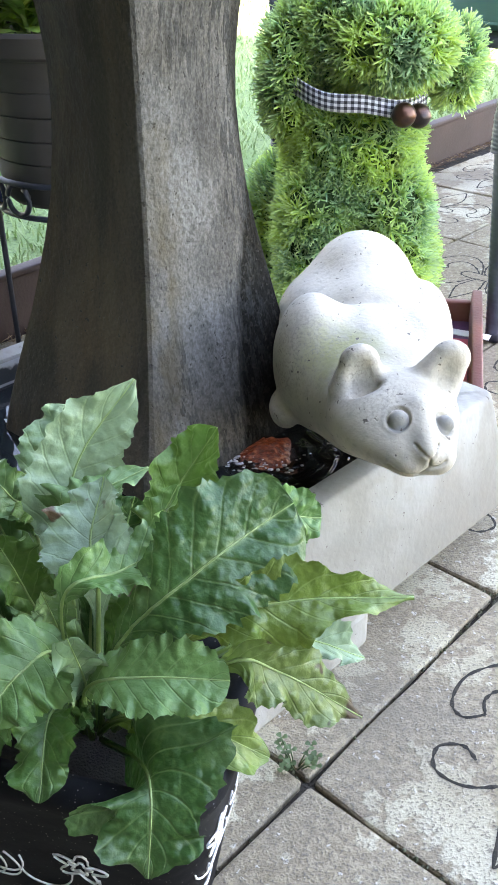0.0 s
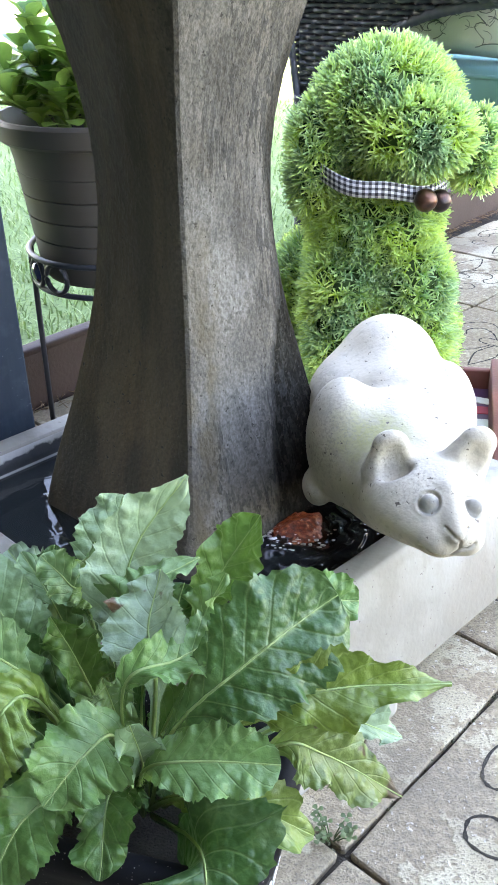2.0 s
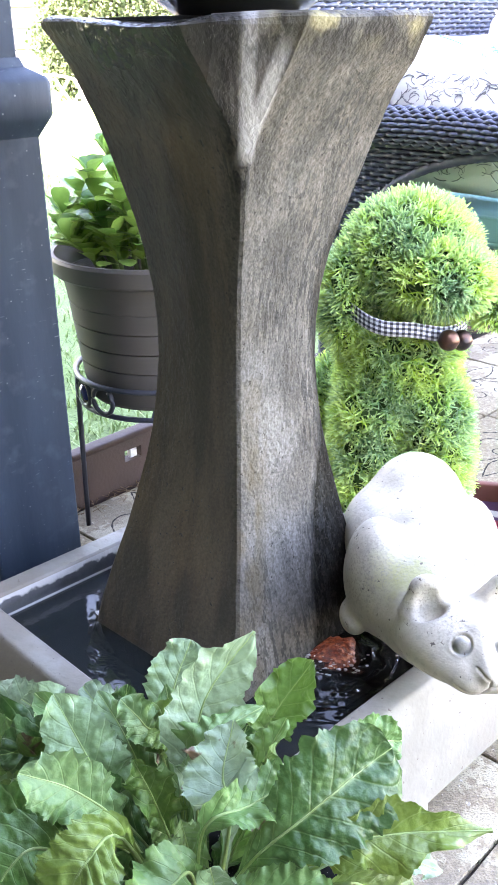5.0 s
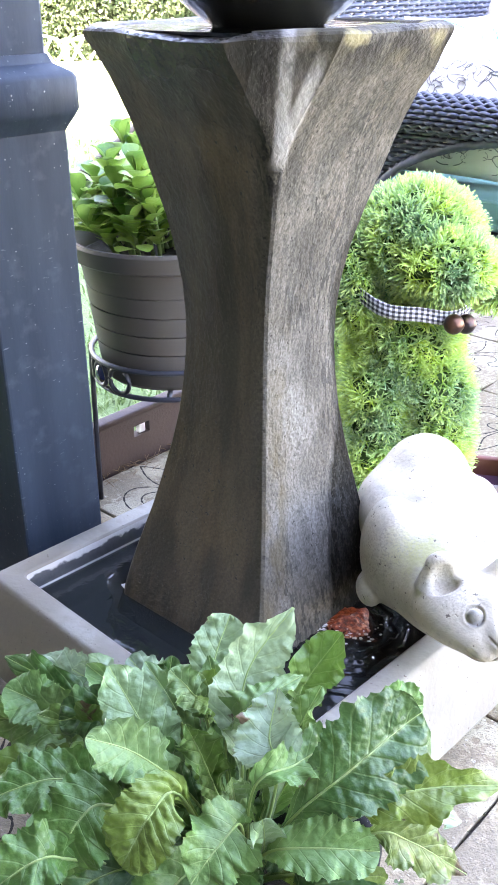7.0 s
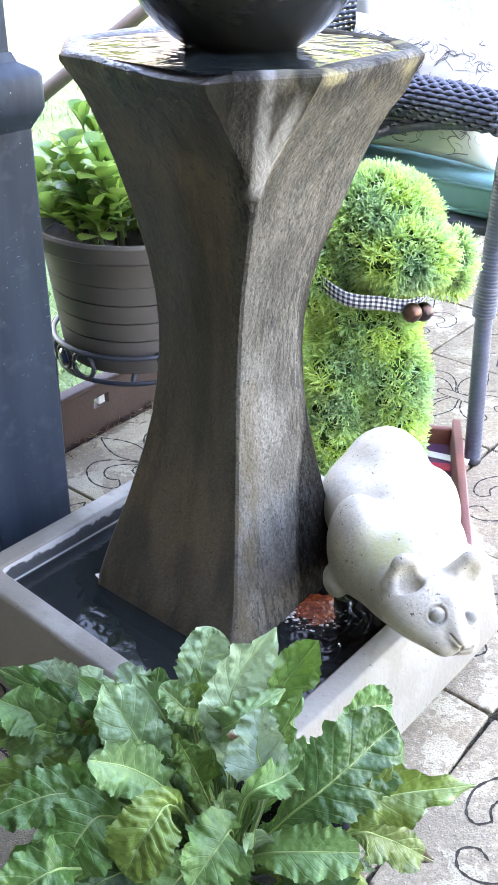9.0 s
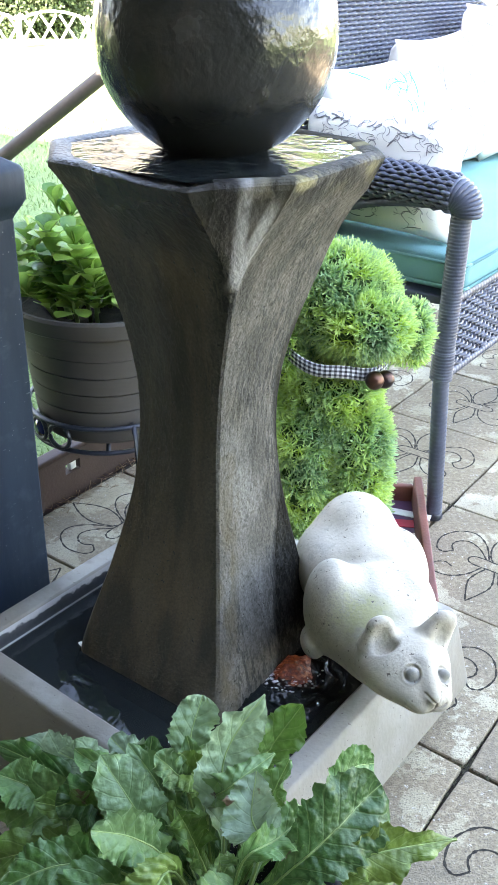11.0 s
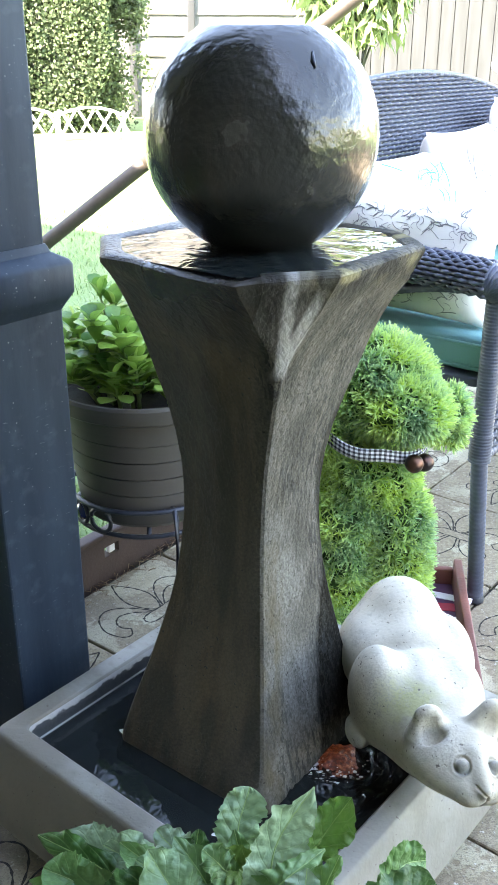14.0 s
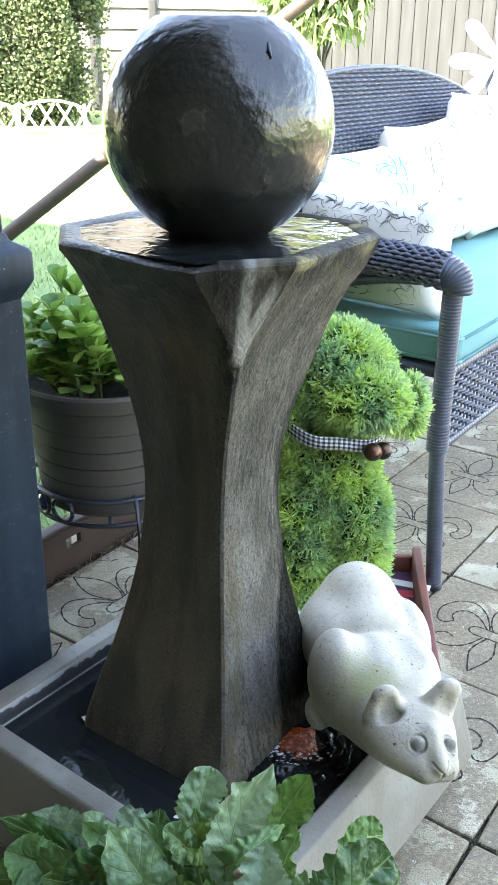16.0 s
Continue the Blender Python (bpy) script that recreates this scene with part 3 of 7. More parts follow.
def post_material():
    """Dark blue paint: faint vertical weathering, a few tiny pale chips."""
    m, n, l, b = nodes_of("dark blue painted wood", 0.55)
    b.inputs["Specular IOR Level"].default_value = 0.22
    vec = n.new("ShaderNodeTexCoord").outputs["Object"]
    col = ramp_of(n, l, noise_at(n, l, vec, 9, 7, (2, 2, 0.3)), (0.36, (0.015, 0.027, 0.043)), (0.64, (0.026, 0.043, 0.064)))
    v = n.new("ShaderNodeTexVoronoi")
    v.inputs["Scale"].default_value = 115
    l.new(vec, v.inputs["Vector"])
    size = n.new("ShaderNodeSeparateColor")
    l.new(v.outputs["Color"], size.inputs[0])
    chip = sums(n, l, "MULTIPLY", ramp_of(n, l, sums(n, l, "ADD", v.outputs["Distance"], sums(n, l, "MULTIPLY", noise_at(n, l, vec, 190, 4), 0.22)), (0.15, ONE), (0.25, BLACK)), ramp_of(n, l, size.outputs[0], (0.30, BLACK), (0.90, ONE)))
    chip = sums(n, l, "MULTIPLY", chip, ramp_of(n, l, noise_at(n, l, vec, 9, 3), (0.42, (0.15, 0.15, 0.15)), (0.60, ONE)))
    col = blend(n, l, sums(n, l, "MULTIPLY", chip, 0.75), col, (0.30, 0.32, 0.33))
    haze = ramp_of(n, l, noise_at(n, l, vec, 40, 8), (0.56, BLACK), (0.72, ONE))
    col = blend(n, l, sums(n, l, "MULTIPLY", haze, 0.2), col, (0.09, 0.11, 0.135))
    scuff = ramp_of(n, l, noise_at(n, l, vec, 1.0, 4, (60, 60, 300)), (0.66, BLACK), (0.70, ONE))
    scuff = sums(n, l, "MULTIPLY", scuff, ramp_of(n, l, noise_at(n, l, vec, 13, 4), (0.52, BLACK), (0.60, ONE)))
    col = blend(n, l, sums(n, l, "MULTIPLY", scuff, 0.5), col, (0.16, 0.18, 0.20))
    l.new(col, b.inputs["Base Color"])
    relief(n, l, b, sums(n, l, "ADD", noise_at(n, l, vec, 120, 4, (1, 1, 0.3)), chip), 0.15, 0.002)
    return m


def planter_material():
    """Black glaze flecked with pale dust and droplets."""
    m, n, l, b = nodes_of("black glazed planter", 0.65)
    b.inputs["Specular IOR Level"].default_value = 0.10
    vec = n.new("ShaderNodeTexCoord").outputs["Object"]
    col = ramp_of(n, l, noise_at(n, l, vec, 14, 5, (1, 1, 2.5)), (0.4, (0.007, 0.007, 0.008)), (0.7, (0.020, 0.020, 0.021)))
    v = n.new("ShaderNodeTexVoronoi")
    v.inputs["Scale"].default_value = 380
    l.new(vec, v.inputs["Vector"])
    size = n.new("ShaderNodeSeparateColor")
    l.new(v.outputs["Color"], size.inputs[0])
    fleck = sums(n, l, "MULTIPLY", ramp_of(n, l, v.outputs["Distance"], (0.10, ONE), (0.22, BLACK)), ramp_of(n, l, size.outputs[0], (0.62, BLACK), (0.95, ONE)))
    col = blend(n, l, sums(n, l, "MULTIPLY", fleck, 0.8), col, (0.36, 0.36, 0.34))
    l.new(col, b.inputs["Base Color"])
    relief(n, l, b, noise_at(n, l, vec, 90, 4), 0.2, 0.002)
    return m


def cat_material():
    """White cast stone: soft grey weathering, small dark pits, an algae patch on one shoulder."""
    m, n, l, b = nodes_of("white cast stone", 0.75)
    vec = n.new("ShaderNodeTexCoord").outputs["Object"]
    col = ramp_of(n, l, noise_at(n, l, vec, 11, 6), (0.36, (0.50, 0.452, 0.348)), (0.52, (0.43, 0.386, 0.295)), (0.66, (0.33, 0.295, 0.224)))

    def near(at, reach):
        d = n.new("ShaderNodeVectorMath")
        d.operation = "DISTANCE"
        d.inputs[1].default_value = at
        l.new(vec, d.inputs[0])
        return ramp_of(n, l, sums(n, l, "ADD", sums(n, l, "MULTIPLY", d.outputs["Value"], 1 / reach), sums(n, l, "MULTIPLY", sums(n, l, "SUBTRACT", noise_at(n, l, vec, 40, 4), 0.5), 0.9)), (0.35, ONE), (1.0, BLACK))

    def spot(at, reach):
        d = n.new("ShaderNodeVectorMath")
        d.operation = "DISTANCE"
        d.inputs[1].default_value = at
        l.new(vec, d.inputs[0])
        return ramp_of(n, l, sums(n, l, "MULTIPLY", d.outputs["Value"], 1 / reach), (0.80, ONE), (1.0, BLACK))
    col = blend(n, l, sums(n, l, "MULTIPLY", near((0.066, 0.932, 0.287), 0.046), 0.85), col, (0.29, 0.29, 0.12))
    grime = ramp_of(n, l, noise_at(n, l, vec, 17, 7), (0.50, BLACK), (0.66, ONE))
    dirt = sums(n, l, "MAXIMUM", sums(n, l, "MULTIPLY", grime, 0.55), near((0.090, 0.850, 0.300), 0.040))
    dirt = sums(n, l, "MAXIMUM", dirt, near((0.105, 0.900, 0.250), 0.050))
    dirt = sums(n, l, "MAXIMUM", dirt, sums(n, l, "MAXIMUM", near((0.040, 0.960, 0.275), 0.060), near((0.072, 0.872, 0.298), 0.036)))
    specks = ramp_of(n, l, noise_at(n, l, vec, 420, 6), (0.50, BLACK), (0.66, ONE))
    col = blend(n, l, sums(n, l, "MULTIPLY", sums(n, l, "MULTIPLY", specks, dirt), 0.8), col, (0.24, 0.22, 0.18))
    eyes = sums(n, l, "MAXIMUM", spot((0.1005, 0.836, 0.2765), 0.0098), spot((0.1370, 0.840, 0.2700), 0.0098))
    col = blend(n, l, sums(n, l, "MULTIPLY", eyes, 0.85), col, (0.19, 0.19, 0.17))
    grey = ramp_of(n, l, noise_at(n, l, vec, 34, 7), (0.50, BLACK), (0.68, ONE))
    col = blend(n, l, sums(n, l, "MULTIPLY", grey, 0.5), col, (0.38, 0.352, 0.292))
    dust = ramp_of(n, l, noise_at(n, l, vec, 120, 6), (0.54, BLACK), (0.66, ONE))
    col = blend(n, l, sums(n, l, "MULTIPLY", dust, 0.45), col, (0.31, 0.287, 0.232))
    pits = ramp_of(n, l, noise_at(n, l, vec, 170, 2), (0.685, BLACK), (0.72, ONE))
    col = blend(n, l, pits, col, (0.13, 0.11, 0.085))
    for at, reach, tone in (((0.033, 1.012, 0.318), 0.0042, (0.03, 0.03, 0.028)), ((0.057, 0.996, 0.311), 0.0052, (0.72, 0.71, 0.68))):
        col = blend(n, l, spot(at, reach), col, tone)
    l.new(col, b.inputs["Base Color"])
    h = sums(n, l, "SUBTRACT", sums(n, l, "ADD", noise_at(n, l, vec, 260, 3), sums(n, l, "MULTIPLY", noise_at(n, l, vec, 50, 3), 0.8)), sums(n, l, "MULTIPLY", pits, 1.2))
    relief(n, l, b, h, 0.28, 0.002)
    return m


def basin_material():
    """Pale cast stone with brown water stains, faint scratches and pits."""
    m, n, l, b = nodes_of("stained basin stone", 0.72)
    vec = n.new("ShaderNodeTexCoord").outputs["Object"]
    col = ramp_of(n, l, noise_at(n, l, vec, 5, 7), (0.36, (0.350, 0.338, 0.298)), (0.52, (0.270, 0.258, 0.222)), (0.68, (0.190, 0.177, 0.148)))
    run = ramp_of(n, l, noise_at(n, l, vec, 9, 7, (1, 1, 0.45)), (0.54, BLACK), (0.68, ONE))
    col = blend(n, l, sums(n, l, "MULTIPLY", run, 0.65), col, (0.195, 0.168, 0.132))
    sep = n.new("ShaderNodeSeparateXYZ")
    l.new(vec, sep.inputs[0])
    # brown darkening towards -X: shade of the side away from the sun, in the colour
    side_shade = sums(n, l, "ADD", sums(n, l, "MULTIPLY", sep.outputs["X"], -6.0), noise_at(n, l, vec, 12, 7))
    side_shade = sums(n, l, "SUBTRACT", side_shade, ramp_of(n, l, sums(n, l, "ADD", sep.outputs["Z"], sums(n, l, "MULTIPLY", noise_at(n, l, vec, 30, 4), 0.008)), (0.170, BLACK), (0.176, ONE)))
    col = blend(n, l, sums(n, l, "MULTIPLY", ramp_of(n, l, side_shade, (0.55, BLACK), (1.0, ONE)), 0.75), col, (0.185, 0.158, 0.120))
    veil = ramp_of(n, l, noise_at(n, l, vec, 26, 9), (0.48, BLACK), (0.60, ONE))
    col = blend(n, l, sums(n, l, "MULTIPLY", veil, 0.6), col, (0.195, 0.178, 0.145))
    pits = ramp_of(n, l, noise_at(n, l, vec, 190, 2), (0.70, BLACK), (0.74, ONE))
    col = blend(n, l, pits, col, (0.12, 0.10, 0.08))
    l.new(col, b.inputs["Base Color"])
    relief(n, l, b, sums(n, l, "ADD", noise_at(n, l, vec, 150, 4), sums(n, l, "MULTIPLY", pits, -1.0)), 0.22, 0.003)
    return m


def ball_material():
    """Wet charcoal stone: brown mineral runs, a rough crust that breaks the gloss, small dimples."""
    m, n, l, b = nodes_of("wet dark stone", 0.15)
    vec = n.new("ShaderNodeTexCoord").outputs["Object"]
    col = ramp_of(n, l, noise_at(n, l, vec, 9, 6, (1, 1, 0.25)), (0.42, (0.017, 0.018, 0.016)), (0.58, (0.026, 0.025, 0.021)), (0.72, (0.046, 0.036, 0.024)))
    crust = ramp_of(n, l, noise_at(n, l, vec, 17, 7), (0.60, BLACK), (0.68, ONE))
    col = blend(n, l, sums(n, l, "MULTIPLY", crust, 0.22), col, (0.08, 0.070, 0.055))
    l.new(col, b.inputs["Base Color"])
    rough = ramp_of(n, l, noise_at(n, l, vec, 11, 6), (0.42, (0.10, 0.10, 0.10)), (0.66, (0.26, 0.26, 0.26)))
    l.new(blend(n, l, crust, rough, (0.30, 0.30, 0.30)), b.inputs["Roughness"])
    b.inputs["Coat Weight"].default_value = 0.15
    b.inputs["Coat Roughness"].default_value = 0.08
    h = sums(n, l, "ADD", sums(n, l, "MULTIPLY", noise_at(n, l, vec, 22, 3), 0.55), sums(n, l, "ADD", sums(n, l, "MULTIPLY", noise_at(n, l, vec, 90, 5), 1.0), sums(n, l, "MULTIPLY", crust, 0.5)))
    relief(n, l, b, h, 0.65, 0.003)
    return m


M_PED, M_BASIN_WET, M_WEED, M_PAVER = pedestal_material(), basin_inside_material(), weed_material(), paver_material()
def needle_material():
    """Plastic needles: blue-green and lime patches, paler towards the tips, a little see-through."""
    m, n, l, b = nodes_of("artificial topiary needles", 0.3)
    vec = n.new("ShaderNodeTexCoord").outputs["Object"]
    geo = n.new("ShaderNodeNewGeometry")
    tone = sums(n, l, "ADD", noise_at(n, l, vec, 16, 4), sums(n, l, "MULTIPLY", sums(n, l, "SUBTRACT", geo.outputs["Random Per Island"], 0.5), 0.22))
    col = ramp_of(n, l, tone, (0.34, (0.13, 0.33, 0.17)), (0.49, (0.26, 0.48, 0.11)), (0.66, (0.49, 0.68, 0.08)))
    at = n.new("ShaderNodeAttribute")
    at.attribute_name = "tip"
    col = blend(n, l, ramp_of(n, l, at.outputs["Fac"], (0.30, BLACK), (1.0, (0.45, 0.45, 0.45))), col, (0.80, 0.94, 0.55))
    l.new(col, b.inputs["Base Color"])
    tr = n.new("ShaderNodeBsdfTranslucent")
    l.new(col, tr.inputs[0])
    mix = n.new("ShaderNodeMixShader")
    mix.inputs[0].default_value = 0.35
    l.new(b.outputs[0], mix.inputs[1])
    l.new(tr.outputs[0], mix.inputs[2])
    l.new(mix.outputs[0], n["Material Output"].inputs[0])
    return m


M_NEEDLE, M_POST = needle_material(), post_material()
M_WITHERED, M_WAXY, M_PLANTER = weed_material(True), weed_material(tone_lift=0.36), planter_material()
# darkened leaf copy: shade of the low and inner leaves put into the colour
M_WEED_SHADED, M_OLIVE = weed_material(tone_lift=-0.22), weed_material(olive=0.75)
M_WATER, M_POOL = water_material(), water_material((0.093, -0.082, 0.1455), 0.8)
M_CAT, M_BASIN, M_SPHERE = cat_material(), basin_material(), ball_material()


def gingham_material():
    m = bpy.data.materials.new("black and white gingham")
    m.use_nodes = True
    n, l = m.node_tree.nodes, m.node_tree.links
    b = n["Principled BSDF"]
    b.inputs["Roughness"].default_value = 0.85
    uv = n.new("ShaderNodeUVMap")
    sep = n.new("ShaderNodeSeparateXYZ")
    l.new(uv.outputs[0], sep.inputs[0])
    total = n.new("ShaderNodeMath")
    total.operation = "ADD"
    for k, axis in enumerate(("X", "Y")):
        a = n.new("ShaderNodeMath")
        a.operation = "FRACT"
        l.new(sep.outputs[axis], a.inputs[0])
        g = n.new("ShaderNodeMath")
        g.operation = "GREATER_THAN"
        g.inputs[1].default_value = 0.5
        l.new(a.outputs[0], g.inputs[0])
        l.new(g.outputs[0], total.inputs[k])
    half = n.new("ShaderNodeMath")
    half.operation = "MULTIPLY"
    half.inputs[1].default_value = 0.5
    l.new(total.outputs[0], half.inputs[0])
    ramp = n.new("ShaderNodeValToRGB")
    ramp.color_ramp.interpolation = "CONSTANT"
    e = ramp.color_ramp.elements
    e[0].color, e[1].color = (0.72, 0.72, 0.72, 1), (0.02, 0.02, 0.025, 1)
    e[1].position = 0.75
    mid = e.new(0.25)
    mid.color = (0.22, 0.22, 0.24, 1)
    l.new(half.outputs[0], ramp.inputs[0])
    l.new(ramp.outputs[0], b.inputs["Base Color"])
    return m


M_GINGHAM = gingham_material()


def glow_material():
    m, n, l, b = nodes_of("amber lamp lens", 0.3)
    vec = n.new("ShaderNodeTexCoord").outputs["Object"]
    l.new(ramp_of(n, l, noise_at(n, l, vec, 170, 6), (0.38, (0.020, 0.007, 0.004)), (0.52, (0.13, 0.036, 0.014)), (0.66, (0.42, 0.20, 0.11))), b.inputs["Base Color"])
    relief(n, l, b, noise_at(n, l, vec, 120, 4), 1.0, 0.006)
    b.inputs["Emission Color"].default_value = (1.0, 0.22, 0.05, 1)
    b.inputs["Emission Strength"].default_value = 0.0022
    return m


def froth_material():
    m, n, l, b = nodes_of("water froth", 0.1)
    b.inputs["Base Color"].default_value = (0.86, 0.84, 0.84, 1)
    b.inputs["Transmission Weight"].default_value = 0.25
    b.inputs["IOR"].default_value = 1.2
    return m


M_AMBER, M_FROTH = glow_material(), froth_material()

# ---- mesh helpers ----


def as_mesh(name, bm, mats, smooth=True):
    me = bpy.data.meshes.new(name)
    bm.normal_update()
    bm.to_mesh(me)
    bm.free()
    for m in mats if isinstance(mats, (list, tuple)) else [mats]:
        me.materials.append(m)
    if smooth:
        me.shade_smooth()
    return me


def part(name, bm, mats, parent=None, label="", smooth=True):
    """Links a bmesh as one mesh object, under a thing or a part where one is given."""
    ob = new(name, as_mesh(name, bm, mats, smooth))
    if parent is not None:
        ob.parent = parent
    if label:
        ob["label"] = label
    return ob


def raw(name, verts, faces, mats, parent=None, label="", smooth=True):
    me = bpy.data.meshes.new(name)
    me.from_pydata(verts, [], faces)
    for m in mats if isinstance(mats, (list, tuple)) else [mats]:
        me.materials.append(m)
    if smooth:
        me.shade_smooth()
    ob = new(name, me)
    if parent is not None:
        ob.parent = parent
    if label:
        ob["label"] = label
    return ob


def empty(name, m=None):
    ob = new(name)
    ob.empty_display_size = 0.05
    if m is not None:
        ob.matrix_world = m
    return ob


def box(bm, lo, hi, bevel=0.0, m=None):
    """A block from lo to hi, with its edges rounded off, turned by m."""
    c = [(a + b) / 2 for a, b in zip(lo, hi)]
    s = [b - a for a, b in zip(lo, hi)]
    made = bmesh.ops.create_cube(bm, size=1, matrix=Matrix.Translation(c) @ Matrix.Diagonal((*s, 1)))
    vs = made["verts"]
    if bevel:
        es = list({e for v in vs for e in v.link_edges})
        vs = bmesh.ops.bevel(bm, geom=es, offset=bevel, segments=2, affect="EDGES", profile=0.6)["verts"]
        vs = list({v for v in bm.verts if v in set(vs)}) or vs
    if m is not None:
        bmesh.ops.transform(bm, matrix=m, verts=[v for v in vs if v.is_valid])
    return bm


def turned(bm, profile, sides=32, m=None, closed=False):
    """A turned form: profile of (radius, height)."""
    rings = []
    for r, z in profile:
        rings.append([bm.verts.new((r * math.cos(a), r * math.sin(a), z)) for a in (2 * math.pi * k / sides for k in range(sides))])
    for a, b in zip(rings, rings[1:]):
        for k in range(sides):
            bm.faces.new((a[k], a[(k + 1) % sides], b[(k + 1) % sides], b[k]))
    if closed:
        bm.faces.new(list(reversed(rings[0])))
        bm.faces.new(rings[-1])
    if m is not None:
        bmesh.ops.transform(bm, matrix=m, verts=[v for r in rings for v in r])
    return bm


def tube(bm, points, radius, sides=8, flat=1.0, caps=True):
    """A round bar along points; radius is a number or one for each point."""
    pts = [Vector(p) for p in points]
    rs = radius if isinstance(radius, (list, tuple)) else [radius] * len(pts)
    rings = []
    up = Vector((0, 0, 1))
    for k, p in enumerate(pts):
        d = (pts[min(k + 1, len(pts) - 1)] - pts[max(k - 1, 0)]).normalized()
        side = d.cross(up)
        if side.length < 0.05:
            side = d.cross(Vector((0, 1, 0)))
        side.normalize()
        over = side.cross(d)
        rings.append([bm.verts.new(p + rs[k] * (math.cos(a) * side + flat * math.sin(a) * over)) for a in (2 * math.pi * i / sides for i in range(sides))])
    for a, b in zip(rings, rings[1:]):
        for i in range(sides):
            bm.faces.new((a[i], a[(i + 1) % sides], b[(i + 1) % sides], b[i]))
    if caps:
        bm.faces.new(list(reversed(rings[0])))
        bm.faces.new(rings[-1])
    return bm


def smooth_min(a, b, k):
    h = np.clip(0.5 + 0.5 * (b - a) / k, 0, 1)
    return b * (1 - h) + a * h - k * h * (1 - h)


def egg(x, y, z, c, r):
    """Rough distance to an ellipsoid."""
    r = np.array(r)
    k = np.sqrt(((x - c[0]) / r[0]) ** 2 + ((y - c[1]) / r[1]) ** 2 + ((z - c[2]) / r[2]) ** 2)
    return (k - 1) * r.min() * (0.5 + 0.5 * np.mean(r) / r.min())


def rod(x, y, z, a, b, ra, rb):
    """Distance to a tapered rod with round ends."""
    a, b = np.array(a), np.array(b)
    d = b - a
    t = np.clip(((x - a[0]) * d[0] + (y - a[1]) * d[1] + (z - a[2]) * d[2]) / (d @ d), 0, 1)
    return np.sqrt((x - a[0] - t * d[0]) ** 2 + (y - a[1] - t * d[1]) ** 2 + (z - a[2] - t * d[2]) ** 2) - (ra + (rb - ra) * t)


def skin(form, lo, hi, step):
    """Vertices and quads of the surface form(x, y, z) = 0 inside a block."""
    axes = [np.arange(a, b + step, step) for a, b in zip(lo, hi)]
    x, y, z = np.meshgrid(*axes, indexing="ij")
    v = form(x, y, z)
    n = np.array(v.shape)
    inside = v < 0
    pos, count = np.zeros((*(n - 1), 3)), np.zeros(n - 1)
    corners = [(i, j, k) for i in (0, 1) for j in (0, 1) for k in (0, 1)]
    cut = lambda arr, c: arr[c[0]:n[0] - 1 + c[0], c[1]:n[1] - 1 + c[1], c[2]:n[2] - 1 + c[2]]
    for a in corners:
        for axis in range(3):
            if a[axis]:
                continue
            b = tuple(1 if q == axis else a[q] for q in range(3))
            va, vb = cut(v, a), cut(v, b)
            hit = (va < 0) != (vb < 0)
            t = np.where(hit, va / np.where(hit, va - vb, 1), 0)
            for q in range(3):
                pos[..., q] += np.where(hit, a[q] + (t if q == axis else 0), 0)
            count += hit
    active = count > 0
    number = np.full(n - 1, -1)
    number[active] = np.arange(active.sum())
    cells = np.argwhere(active)
    verts = (cells + pos[active] / count[active][:, None]) * step + np.array(lo)
    faces = []
    for axis in range(3):
        u, w = (axis + 1) % 3, (axis + 2) % 3
        sl_a = [slice(1, -1)] * 3
        sl_b = [slice(1, -1)] * 3
        sl_a[axis], sl_b[axis] = slice(0, -1), slice(1, None)
        ia, ib = inside[tuple(sl_a)], inside[tuple(sl_b)]
        for flip, where in ((False, ia & ~ib), (True, ~ia & ib)):
            at = np.argwhere(where)
            if not len(at):
                continue
            at = at + 1
            at[:, axis] -= 1
            quad = []
            for du, dw in ((-1, -1), (0, -1), (0, 0), (-1, 0)):
                c = at.copy()
                c[:, u] += du
                c[:, w] += dw
                quad.append(number[c[:, 0], c[:, 1], c[:, 2]])
            q = np.stack(quad if not flip else quad[::-1], 1)
            faces.append(q[(q >= 0).all(1)])
    return verts, np.concatenate(faces)


def oval_leaf(bm, at, turn, rise, long, wide):
    """A spoon-shaped leaf with thickness."""
    d = Vector((math.cos(turn) * math.cos(rise), math.sin(turn) * math.cos(rise), math.sin(rise)))
    side = Vector((-math.sin(turn), math.cos(turn), 0))
    up = d.cross(side) * -1
    if up.z < 0:
        up = -up
    rows = []
    for t, w, curl in ((0, 0.12, 0), (0.25, 0.42, 0.02), (0.5, 0.82, 0.03), (0.75, 1.0, 0.01), (0.9, 0.84, -0.03), (0.97, 0.55, -0.05), (1.0, 0.25, -0.07)):
        p = at + d * (long * t) + up * (long * curl)
        rows.append([bm.verts.new(p + side * (wide / 2 * w * s) + up * (0.09 * wide * w * abs(s))) for s in (-1, 0, 1)])
    for a, b in zip(rows, rows[1:]):
        for i in range(2):
            bm.faces.new((a[i], a[i + 1], b[i + 1], b[i]))


# ---- plan ----
GRID = radians(47.0)                       # the paving runs this way
U, V = Vector((math.cos(GRID), math.sin(GRID), 0)), Vector((-math.sin(GRID), math.cos(GRID), 0))
FX, FY = -0.093, 1.080                     # middle of the fountain
TURN = radians(45.0)

# ---- setting ----


